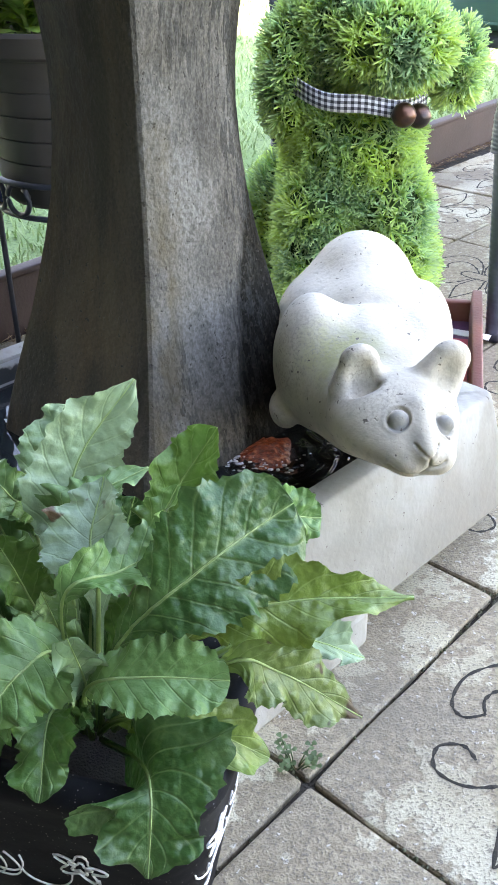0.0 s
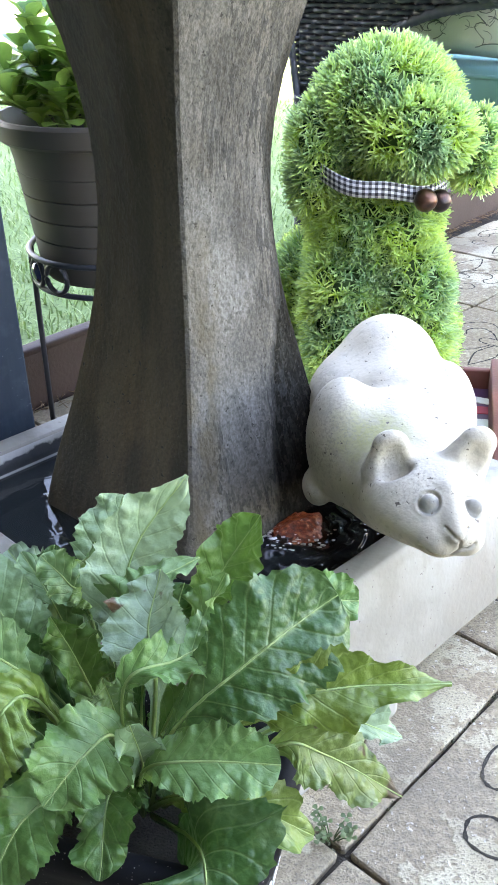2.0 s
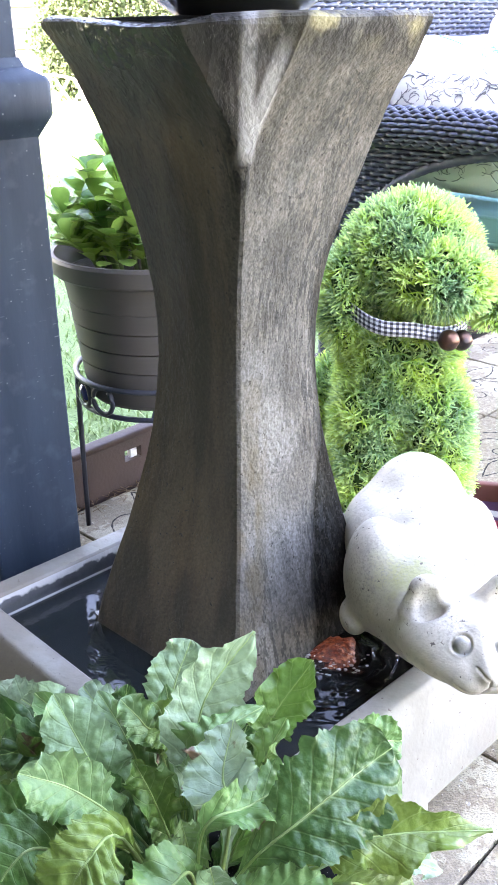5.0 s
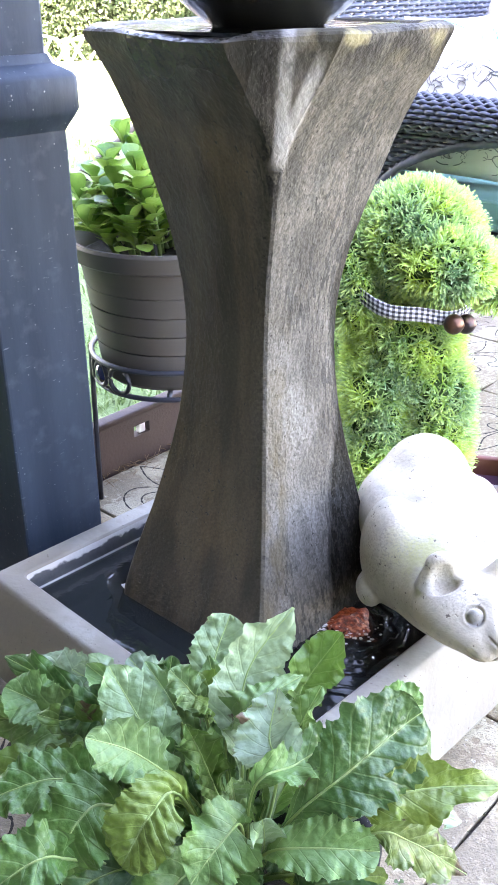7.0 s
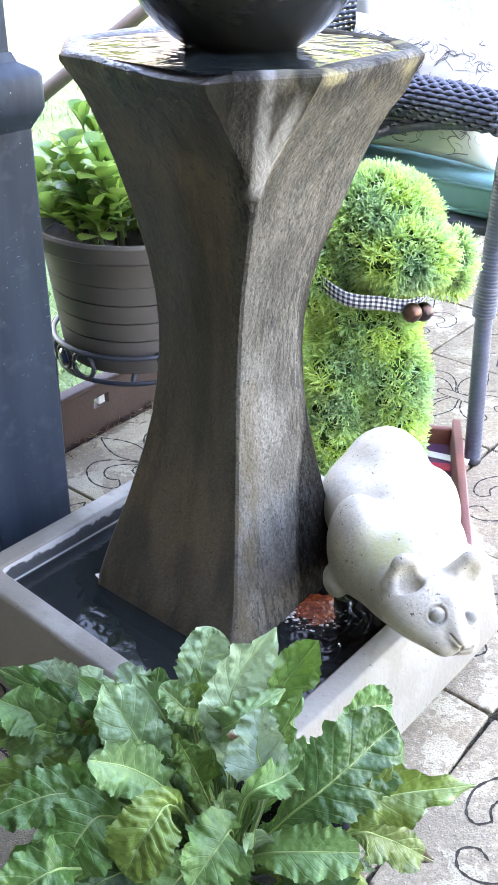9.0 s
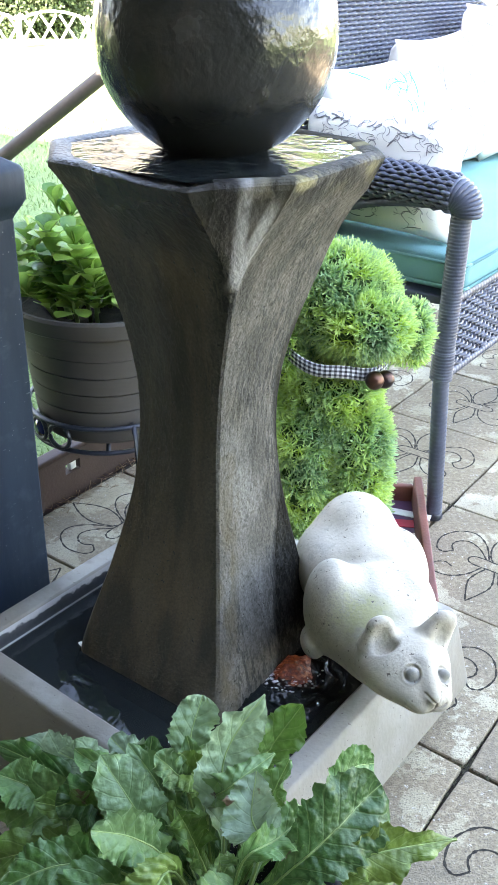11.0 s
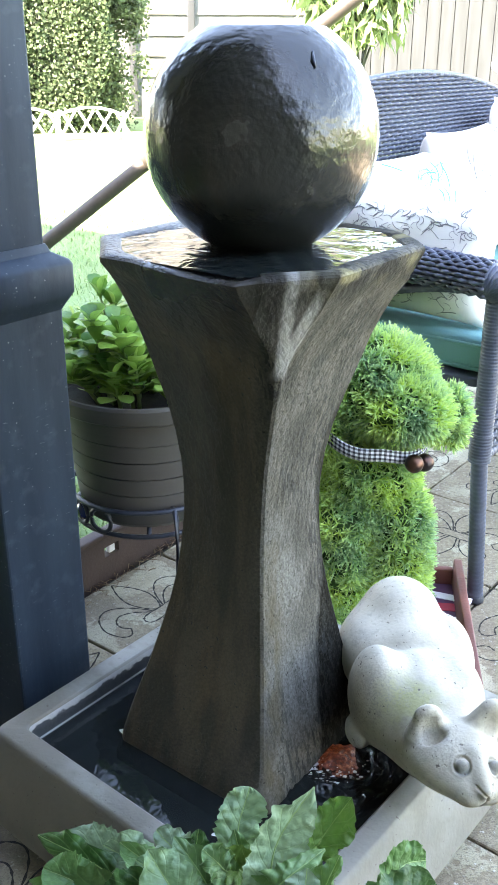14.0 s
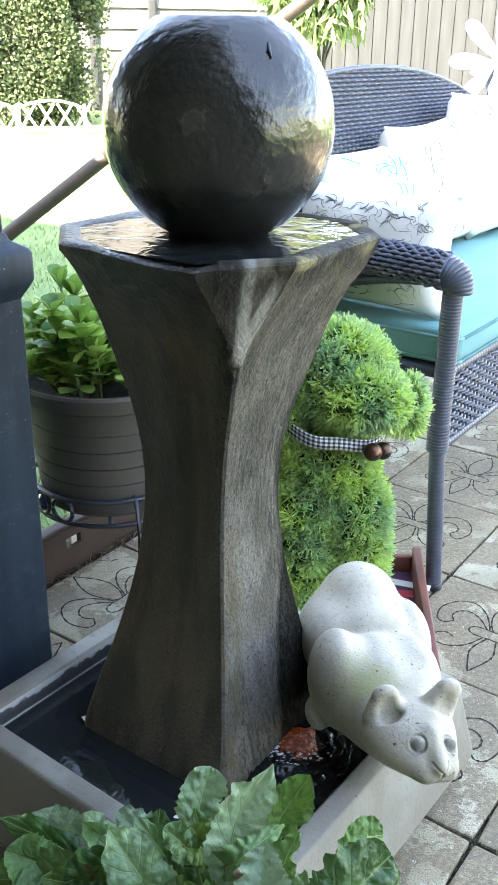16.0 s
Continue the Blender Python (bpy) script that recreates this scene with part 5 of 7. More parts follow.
def build_collar():
    c = empty("ribbon_collar", pose(0.130, 1.462, 0.412))
    bm = bmesh.new()
    uv = bm.loops.layers.uv.new("UVMap")
    n, high = 64, 0.021
    rows = []
    for k in range(n + 1):
        a = 2 * math.pi * k / n
        rr = 0.090 + 0.013 * max(0, -math.sin(a)) + 0.002 * math.sin(5 * a)
        tilt = 0.010 * math.sin(a) - 0.012 * math.cos(a) + 0.002 * math.sin(7 * a)
        rows.append([bm.verts.new((rr * math.cos(a), rr * math.sin(a), tilt + high * (j / 3 - 0.5))) for j in range(4)])
    for k in range(n):
        for j in range(3):
            f = bm.faces.new((rows[k][j], rows[k + 1][j], rows[k + 1][j + 1], rows[k][j + 1]))
            for loop, (i, q) in zip(f.loops, ((k, j), (k + 1, j), (k + 1, j + 1), (k, j + 1))):
                loop[uv].uv = (i * 0.62 * 2, q / 3 * 3.2)
    ribbon = part("ribbon", bm, M_GINGHAM, c, "black and white gingham ribbon")
    sol = ribbon.modifiers.new("thick", "SOLIDIFY")
    sol.thickness = 0.0015
    for x, y, z, r in ((0.046, -0.108, -0.020, 0.0145), (0.066, -0.096, -0.024, 0.0145)):
        bm = bmesh.new()
        prof = [(r * math.sin(a), -r * math.cos(a)) for a in (math.pi * (0.02 + 0.96 * k / 14) for k in range(15))]
        prof[7] = (r * 1.05, 0)
        turned(bm, prof, 20, Matrix.Translation((x, y, z)), closed=True)
        box(bm, (x - 0.003, y - r * 0.96, z - 0.001), (x + 0.003, y - r * 0.9, z + 0.001))
        part("bell", bm, M_BELL, c, "tarnished copper jingle bell")
    tagged(c, "gingham ribbon collar with two jingle bells round the topiary dog", "collar")


build_collar()


def build_post():
    """Painted porch post: broad foot, moulded collar, slimmer shaft above."""
    p = empty("porch_post", Matrix.Translation((-0.4167, 1.267, 0)) @ Matrix.Rotation(GRID, 4, "Z"))
    bm = bmesh.new()
    stacked(bm, [(outline(0.0635, 0.003, 2), 0.0), (outline(0.0635, 0.003, 2), 0.672)])
    part("foot_casing", bm, M_POST, p, smooth=False)
    bm = bmesh.new()
    stacked(bm, [(outline(0.0640, 0.003, 3), 0.668), (outline(0.066, 0.004, 3), 0.672), (outline(0.074, 0.008, 3), 0.684), (outline(0.0785, 0.010, 3), 0.692), (outline(0.0785, 0.010, 3), 0.726), (outline(0.075, 0.008, 3), 0.732), (outline(0.058, 0.004, 3), 0.742), (outline(0.054, 0.003, 3), 0.752)])
    c = part("collar", bm, M_POST, p, "moulded collar")
    c.data.set_sharp_from_angle(angle=radians(35))
    bm = bmesh.new()
    stacked(bm, [(outline(0.052, 0.003, 2), 0.748), (outline(0.052, 0.003, 2), 2.32)])
    part("shaft", bm, M_POST, p, smooth=False)
    tagged(p, "dark blue-grey painted porch post with a moulded collar", "post")


build_post()


def build_pot_stand():
    cx, cy = -0.233, 1.525
    s = empty("plant_stand", pose(cx, cy, 0))
    drop = 0.014
    circle = lambda r, z, n=40: [(r * math.cos(2 * math.pi * k / n), r * math.sin(2 * math.pi * k / n), z) for k in range(n + 1)]
    for r, z in ((0.131, 0.318 - drop), (0.127, 0.274 - drop)):
        bm2 = bmesh.new()
        tube(bm2, circle(r, z), 0.0042, 8)
        part("ring", bm2, M_IRON, s)
    for k in range(3):
        a = 2 * math.pi / 3 * k + math.pi - 0.21
        ca, sa_ = math.cos(a), math.sin(a)
        bm2 = bmesh.new()
        tube(bm2, [(0.123 * ca, 0.123 * sa_, 0.319 - drop), (0.134 * ca, 0.134 * sa_, 0.317 - drop), (0.142 * ca, 0.142 * sa_, 0.306 - drop), (0.144 * ca, 0.144 * sa_, 0.2), (0.147 * ca, 0.147 * sa_, 0.0)], 0.0044, 8)
        part("leg", bm2, M_IRON, s)
        for off, kind in ((0.42, "scroll"), (0.785, "bead"), (1.15, "scroll")):
            b = a + off
            at = Vector((0.129 * math.cos(b), 0.129 * math.sin(b), 0.296 - drop))
            tx = Vector((-math.sin(b), math.cos(b), 0))
            bm2 = bmesh.new()
            if kind == "scroll":
                pts = [at + tx * (0.020 * math.cos(q)) + Vector((0, 0, 0.020 * math.sin(q))) for q in (math.pi * (0.55 + 1.75 * i / 18) for i in range(19))]
                tube(bm2, pts, 0.0038, 7)
                part("scroll", bm2, M_IRON, s)
            else:
                pts = [at + tx * (0.019 * math.cos(q)) + Vector((0, 0, 0.019 * math.sin(q))) for q in (2 * math.pi * i / 20 for i in range(21))]
                tube(bm2, pts, 0.0035, 7)
                ring = part("bead_ring", bm2, M_IRON, s)
                bm2 = bmesh.new()
                bmesh.ops.create_uvsphere(bm2, u_segments=18, v_segments=10, radius=0.0145, matrix=Matrix.Translation(at) @ Matrix.Rotation(b, 4, "Z") @ Matrix.Diagonal((0.6, 1, 1, 1)))
                part("glass_bead", bm2, M_GEM, ring, "cobalt blue glass bead")
    bm2 = bmesh.new()
    for k in range(2):
        a = math.pi / 2 * k
        tube(bm2, [(-0.126 * math.cos(a), -0.126 * math.sin(a), 0.276 - drop), (0.126 * math.cos(a), 0.126 * math.sin(a), 0.276 - drop)], 0.004, 6)
    part("cross_bar", bm2, M_IRON, s)
    tagged(s, "dark wrought iron plant stand with scrolls and blue beads", "plant stand")
    # pot
    p = empty("flower_pot", pose(cx, cy, 0.2815 - drop))
    bm = bmesh.new()
    prof = [(0.098, 0.0), (0.108, 0.0), (0.1125, 0.006)]
    for k in range(5):
        z = 0.03 + 0.030 * k
        r = 0.1135 + 0.122 * z
        prof += [(r - 0.0002, z - 0.0012), (r - 0.0030, z - 0.0008), (r - 0.0030, z + 0.0006), (r + 0.0002, z + 0.0012)]
    prof += [(0.1365, 0.186), (0.146, 0.188), (0.151, 0.192), (0.154, 0.214), (0.152, 0.219), (0.147, 0.219), (0.144, 0.212), (0.137, 0.180), (0.100, 0.012), (0.0, 0.012)]
    turned(bm, prof, 56, closed=False)
    pot = part("body", bm, M_POT, p, "ribbed dark brown plastic pot with a rolled rim")
    pot.data.set_sharp_from_angle(angle=radians(24))
    bm = bmesh.new()
    turned(bm, [(0.136, 0.186), (0.07, 0.19), (0.001, 0.192)], 32)
    part("soil", bm, M_SOIL, p)
    tagged(p, "ribbed dark brown plastic flower pot on the iron stand", "flower pot")
    # plant
    rng = random.Random(11)
    plant = empty("potted_plant", pose(cx, cy, 0.4745 - drop))
    for k in range(40):
        a, lean = rng.uniform(0, 6.28), rng.uniform(0.01, 0.075)
        r0 = rng.uniform(0.0, 0.075)
        high = rng.uniform(0.09, 0.185) * (1 - 2.2 * lean) * (1 - 2.5 * r0)
        if k >= 24:      # low ones that lean over the rim
            r0, lean, high = rng.uniform(0.07, 0.10), rng.uniform(0.02, 0.05), rng.uniform(0.045, 0.09)
        root = Vector((r0 * math.cos(a), r0 * math.sin(a), -0.002))
        top = root + Vector((lean * math.cos(a), lean * math.sin(a), high))
        midp = root.lerp(top, 0.5) + Vector((0, 0, 0.01))
        bm = bmesh.new()
        tube(bm, [root, midp, top], [0.0035, 0.003, 0.002], 6)
        stem = part("stem", bm, M_STEM, plant)
        bm = bmesh.new()
        levels = 8
        for j in range(levels):
            t = 0.25 + 0.75 * j / (levels - 1)
            at = root.lerp(midp, t * 2) if t < 0.5 else midp.lerp(top, t * 2 - 1)
            for q in range(3 if j < levels - 1 else 5):
                b = j * 1.2 + q * (2.094 if j < levels - 1 else 1.257) + rng.uniform(-0.3, 0.3)
                rise = rng.uniform(0.2, 0.9) if j < levels - 1 else rng.uniform(0.6, 1.3)
                oval_leaf(bm, at, b, rise + rng.uniform(-0.3, 0.3), rng.uniform(0.028, 0.046), rng.uniform(0.025, 0.036))
        part("leaves", bm, M_JADE, stem, "fleshy oval light green leaves")
    tagged(plant, "bushy light green plant with fleshy oval leaves in the pot", "plant")


build_pot_stand()


def build_tray():
    """Shallow wooden tray on the paving, with a red, white and plum print inside."""
    t = empty("wooden_tray", Matrix.Translation((0.249, 1.435, 0.0)) @ Matrix.Rotation(radians(-12.5), 4, "Z"))
    for name, lo, hi in (("side_rail", (0.058, -0.20, 0), (0.074, 0.20, 0.062)), ("side_rail", (-0.074, -0.20, 0), (-0.058, 0.20, 0.062)), ("end_rail", (-0.0575, -0.20, 0), (0.0575, -0.186, 0.045)), ("end_rail", (-0.0575, 0.186, 0), (0.0575, 0.20, 0.045))):
        bm = bmesh.new()
        box(bm, lo, hi, 0.003)
        part(name, bm, M_REDWOOD, t)
    bm = bmesh.new()
    box(bm, (-0.0575, -0.1855, 0.004), (0.0575, 0.1855, 0.012))
    bottom = part("bottom", bm, M_PLUM, t, "plum printed panel", smooth=False)
    for k, (y0, y1, m) in enumerate(((0.09, 0.115, M_RED), (0.135, 0.155, M_WHITE), (0.045, 0.07, M_WHITE), (-0.03, 0.03, M_RED), (-0.09, -0.06, M_WHITE), (-0.15, -0.11, M_RED))):
        bm = bmesh.new()
        box(bm, (-0.057, y0, 0.0122), (0.057, y1, 0.0135), m=Matrix.Rotation(radians((8, -14, 10, 0, 12, -8)[k]), 4, "Z") if k in (1, 4) else None)
        part("stripe", bm, m, bottom, smooth=False)
    tagged(t, "shallow red-brown wooden tray with a red and plum print", "tray")


build_tray()


def build_settee():
    """Wicker settee seen from its end: legs, woven arm, end and back panels, skirt, seat cushion."""
    s = empty("wicker_settee", Matrix.Translation((0.362, 1.575, 0)) @ Matrix.Rotation(GRID, 4, "Z"))
    L, D = 1.24, 0.43

    def wrapped(bm, pts, r, pitch=0.006):
        """A bar bound with cane."""
        pts = [Vector(p) for p in pts]
        fine, rad = [], []
        for a, b in zip(pts, pts[1:]):
            n = max(2, int((b - a).length / (pitch / 4)))
            for i in range(n):
                fine.append(a.lerp(b, i / n))
        fine.append(pts[-1])
        rad = [r * (1 + (0.03 if pitch < 0.01 else 0.055) * math.sin(i * math.pi / 2)) for i in range(len(fine))]
        tube(bm, fine, rad, 12)

    for x in (0, L):
        for y in (0, D):
            front = y == 0
            bm = bmesh.new()
            if front:
                wrapped(bm, [(x, y, 0.30), (x, y, 0.585), (x, y + 0.004, 0.61)], 0.0185)
                wrapped(bm, [(x, y - 0.022, 0.006), (x, y, 0.30)], 0.0152, 0.009)
                wrapped(bm, [(x, y, 0.29), (x, y, 0.345)], 0.0205, 0.006)
            else:
                wrapped(bm, [(x, y, 0.02), (x, y, 0.45)], 0.0150, 0.012)
            leg = part("leg", bm, M_WICKER, s)
            bm = bmesh.new()
            turned(bm, [(0.014, 0.0), (0.017, 0.004), (0.016, 0.012), (0.012, 0.02)], 16, Matrix.Translation((x, y - (0.022 if front else 0), 0)), closed=True)
            part("foot_cap", bm, M_IRON, leg, "dark foot cap")

    def strands(bm, point, n_rows, n_cols, r, depth, flat=0.7):
        """Woven sheet: rows of cane passing before and behind the stakes. point(u, v) gives place and normal, or None outside."""
        for j in range(n_rows):
            run = []
            for i in range(n_cols * 2 + 1):
                got = point(i / (n_cols * 2), (j + 0.5) / n_rows)
                if got is None:
                    if len(run) > 2:
                        tube(bm, run, r, 5, flat, caps=False)
                    run = []
                    continue
                p, nrm = got
                run.append(p + nrm * depth * math.sin(math.pi / 2 * i + math.pi * (j % 2) + 0.0001) * 1.0)
            if len(run) > 2:
                tube(bm, run, r, 5, flat, caps=False)

    # arms: a flat woven roll that turns down into the front leg
    for x in (0.0, L):
        bm = bmesh.new()
        for j in range(19):
            a = math.pi * (1.5 * j / 18 - 0.25)
            run = []
            for i in range(81):
                t = i / 80
                y = 0.012 + 0.43 * t
                zc = 0.618 + 0.008 * math.sin(math.pi * t)
                rr = 1 + 0.09 * math.sin(math.pi * i / 2 + math.pi * (j % 2))
                run.append(Vector((x + 0.034 * math.cos(a) * rr, y, zc + 0.030 * math.sin(a) * rr)))
            tube(bm, run, 0.0052, 6, 0.75)
        arm = part("arm", bm, M_WICKER, s, "woven wicker arm")
        arm["kind"] = "stuff"
        bm = bmesh.new()
        for k in range(11):
            q = math.pi / 2 * k / 10
            c = Vector((x, 0.020 - 0.030 * math.sin(q), 0.590 + 0.028 * math.cos(q)))
            n1 = Vector((1, 0, 0))
            n2 = Vector((0, -math.sin(q), math.cos(q)))
            ring = [c + n1 * ((0.033 - 0.013 * k / 10) * math.cos(w)) + n2 * ((0.028 - 0.008 * k / 10) * math.sin(w)) for w in (2 * math.pi * i / 18 for i in range(19))]
            tube(bm, ring, 0.0050, 6)
        part("arm_binding", bm, M_WICKER, arm)
        bm = bmesh.new()
        box(bm, (x - 0.024, -0.004, 0.602), (x + 0.024, 0.44, 0.632), 0.010)
        part("arm_board", bm, M_WICKER, arm)
        # end panel with an arched opening
        bm = bmesh.new()

        def end_point(u, v, x=x):
            y, z = 0.015 + 0.415 * u, 0.40 + 0.20 * v
            if ((y - 0.02) / 0.325) ** 2 + ((z - 0.45) / 0.152) ** 2 < 1 or (z < 0.45 and y < 0.345):
                return None
            return Vector((x, y, z)), Vector((1, 0, 0))
        strands(bm, end_point, 25, 26, 0.0060, 0.0036)
        for i in range(27):
            y = 0.015 + 0.415 * i / 26
            z0 = 0.40
            while z0 < 0.6 and end_point(i / 26, (z0 - 0.40) / 0.20) is None:
                z0 += 0.004
            if z0 < 0.598:
                tube(bm, [(x, y, z0), (x, y, 0.602)], 0.0042, 5)
        ep = part("end_panel", bm, M_WICKER, s, "woven end panel with an arched opening")
        ep["kind"] = "stuff"
        bm = bmesh.new()
        wrapped(bm, [(x, 0.02 + 0.325 * math.cos(w), 0.45 + 0.148 * math.sin(w)) for w in (math.pi / 2 * i / 14 for i in range(15))] [::-1] + [(x, 0.347, 0.41)], 0.008, 0.012)
        part("arch_rim", bm, M_WICKER, s)
    # back
    bm = bmesh.new()
    top = lambda u: 0.80 + 0.125 * math.sin(math.pi * min(max(u, 0), 1)) ** 0.55
    lean = lambda z: D + 0.005 + 0.16 * (z - 0.44)

    def back_point(u, v):
        z = 0.40 + 0.54 * v
        if z > top(u):
            return None
        return Vector((-0.005 + (L + 0.01) * u, lean(z), z)), Vector((0, -1, 0.2))
    strands(bm, back_point, 58, 66, 0.0056, 0.0042, 0.8)
    for i in range(67):
        u = i / 66
        x = -0.005 + (L + 0.01) * u
        tube(bm, [(x, lean(0.40), 0.40), (x, lean(0.65), 0.65), (x, lean(top(u)), top(u) - 0.01)], 0.0042, 5)
    bk = part("back_panel", bm, M_WICKER, s, "woven arched back")
    bk["kind"] = "stuff"
    bm = bmesh.new()
    rim = [(-0.005 + (L + 0.01) * u, lean(top(u)), top(u)) for u in (k / 40 for k in range(41))]
    rim = [(-0.005, lean(0.40), 0.4)] + rim + [(L + 0.005, lean(0.40), 0.4)]
    wrapped(bm, rim, 0.0065, 0.012)
    part("back_rim", bm, M_WICKER, s)
    # skirts
    bm = bmesh.new()
    strands(bm, lambda u, v: (Vector((0.015 + (L - 0.03) * u, -0.002, 0.30 + 0.135 * v)), Vector((0, -1, 0))), 15, 64, 0.0050, 0.0040)
    for i in range(60):
        x = 0.02 + (L - 0.04) * i / 59
        tube(bm, [(x, -0.002, 0.295), (x, -0.002, 0.435)], 0.0035, 5)
    sk = part("skirt", bm, M_WICKER, s, "woven front skirt")
    sk["kind"] = "stuff"
    for z, r in ((0.292, 0.009), (0.437, 0.010)):
        bm = bmesh.new()
        wrapped(bm, [(0, 0, z), (L, 0, z)], r, 0.012)
        part("skirt_rail", bm, M_WICKER, s)
    bm = bmesh.new()
    box(bm, (0.0, 0.02, 0.425), (L, 0.42, 0.441), 0.004)
    part("seat_deck", bm, M_WICKER, s)
    tagged(s, "dark wicker settee with woven arms and arched back", "settee")
    c = empty("seat_cushion", Matrix.Translation((0.362, 1.575, 0.4415)) @ Matrix.Rotation(GRID, 4, "Z"))
    bm = bmesh.new()
    box(bm, (0.020, -0.012, 0), (L - 0.020, 0.415, 0.066), 0.022)
    part("pad", bm, M_TEAL, c)
    for z in (0.012, 0.054):
        bm = bmesh.new()
        tube(bm, [(0.040, -0.0125, z), (0.022, -0.0105, z), (0.0195, 0.0, z), (0.0195, 0.40, z)], 0.003, 6)
        tube(bm, [(0.040, -0.0125, z), (L - 0.04, -0.0125, z)], 0.003, 6)
        part("piping", bm, M_TEAL, c)
    tagged(c, "long teal cloth seat cushion with piped edges", "cushion")


build_settee()


def build_pillow(at, turn, lean, wide, high, thick, mat, label, marks):
    p = empty("pillow", Matrix.Translation(at) @ Matrix.Rotation(turn, 4, "Z") @ Matrix.Rotation(lean, 4, "X"))
    n = 20
    vs, fs = [], []
    for side in (1, -1):
        for i in range(n + 1):
            for j in range(n + 1):
                u, v = 2 * i / n - 1, 2 * j / n - 1
                full = max(0.0, (1 - u ** 4) * (1 - v ** 4)) ** 0.55
                pinch = 1 - 0.07 * (1 - v * v) * abs(u) ** 3
                pinch2 = 1 - 0.07 * (1 - u * u) * abs(v) ** 3
                wr = 0.004 * math.sin(7 * u + 3 * v) * full
                vs.append((wide / 2 * u * pinch, side * (thick / 2 * full) + wr, high / 2 * (1 + v * pinch2)))
        o = 0 if side == 1 else (n + 1) ** 2
        for i in range(n):
            for j in range(n):
                q = (o + i * (n + 1) + j, o + i * (n + 1) + j + 1, o + (i + 1) * (n + 1) + j + 1, o + (i + 1) * (n + 1) + j)
                fs.append(q if side == 1 else q[::-1])
    me = bpy.data.meshes.new("cover")
    me.from_pydata(vs, [], fs)
    me.materials.append(mat)
    me.shade_smooth()
    bm = bmesh.new()
    bm.from_mesh(me)
    bmesh.ops.remove_doubles(bm, verts=bm.verts, dist=0.0006)
    bm.to_mesh(me)
    bm.free()
    cover = new("cover", me)
    cover.parent = p
    # printed sprigs, thin lines lying on the cloth
    rng = random.Random(marks)
    ink = M_AQUA if marks % 2 else M_INK
    bm = bmesh.new()

    def face(u, v, side):
        full = max(0.0, (1 - u ** 4) * (1 - v ** 4)) ** 0.55
        return Vector((wide / 2 * u * (1 - 0.07 * (1 - v * v) * abs(u) ** 3), side * (thick / 2 * full + 0.0008) + 0.004 * math.sin(7 * u + 3 * v) * full, high / 2 * (1 + v * (1 - 0.07 * (1 - u * u) * abs(v) ** 3))))
    for k in range(56 if marks != 4 else 260):
        u, v = rng.uniform(-0.8, 0.8), rng.uniform(-0.8, 0.8)
        a = rng.uniform(0, 6.28)
        bend = rng.uniform(-0.35, 0.35) * (1 if marks != 4 else 2.2)
        for side in (1, -1):
            uu, vv, aa = u, v, a
            run = [face(uu, vv, side)]
            for q in range(7 if marks != 4 else 4):
                uu += (0.055 if marks != 4 else 0.04) * math.cos(aa)
                vv += (0.055 if marks != 4 else 0.04) * math.sin(aa)
                aa += bend
                if abs(uu) > 0.92 or abs(vv) > 0.92:
                    break
                run.append(face(uu, vv, side))
            if len(run) > 2:
                tube(bm, run, (0.0006 if marks == 4 else 0.0010 if marks % 2 else 0.0006) * rng.uniform(0.5, 1.5), 4)
    pr = part("print", bm, ink, cover, "printed sprig lines", smooth=False)
    pr["kind"] = "stuff"
    tagged(p, label, "pillow")


def settee_place(x, y, z):
    return Vector((0.362, 1.575, z)) + U * x + V * y


build_pillow(settee_place(0.090, 0.215, 0.508), GRID + radians(88), radians(7), 0.34, 0.222, 0.115, M_PILLOW, "cream pillow with a dark bird and branch print on the settee", 4)
build_pillow(settee_place(0.36, 0.335, 0.509), GRID, radians(-16), 0.38, 0.27, 0.13, M_PILLOW, "white pillow with an aqua sprig print leaning on the settee", 7)
build_pillow(settee_place(0.68, 0.330, 0.509), GRID + radians(4), radians(-16), 0.40, 0.31, 0.14, M_PILLOW, "white pillow with fine dark sprigs leaning on the settee", 10)
build_pillow(settee_place(1.03, 0.300, 0.509), GRID - radians(6), radians(-14), 0.40, 0.37, 0.14, M_PILLOW, "plump white pillow at the end of the settee", 12)


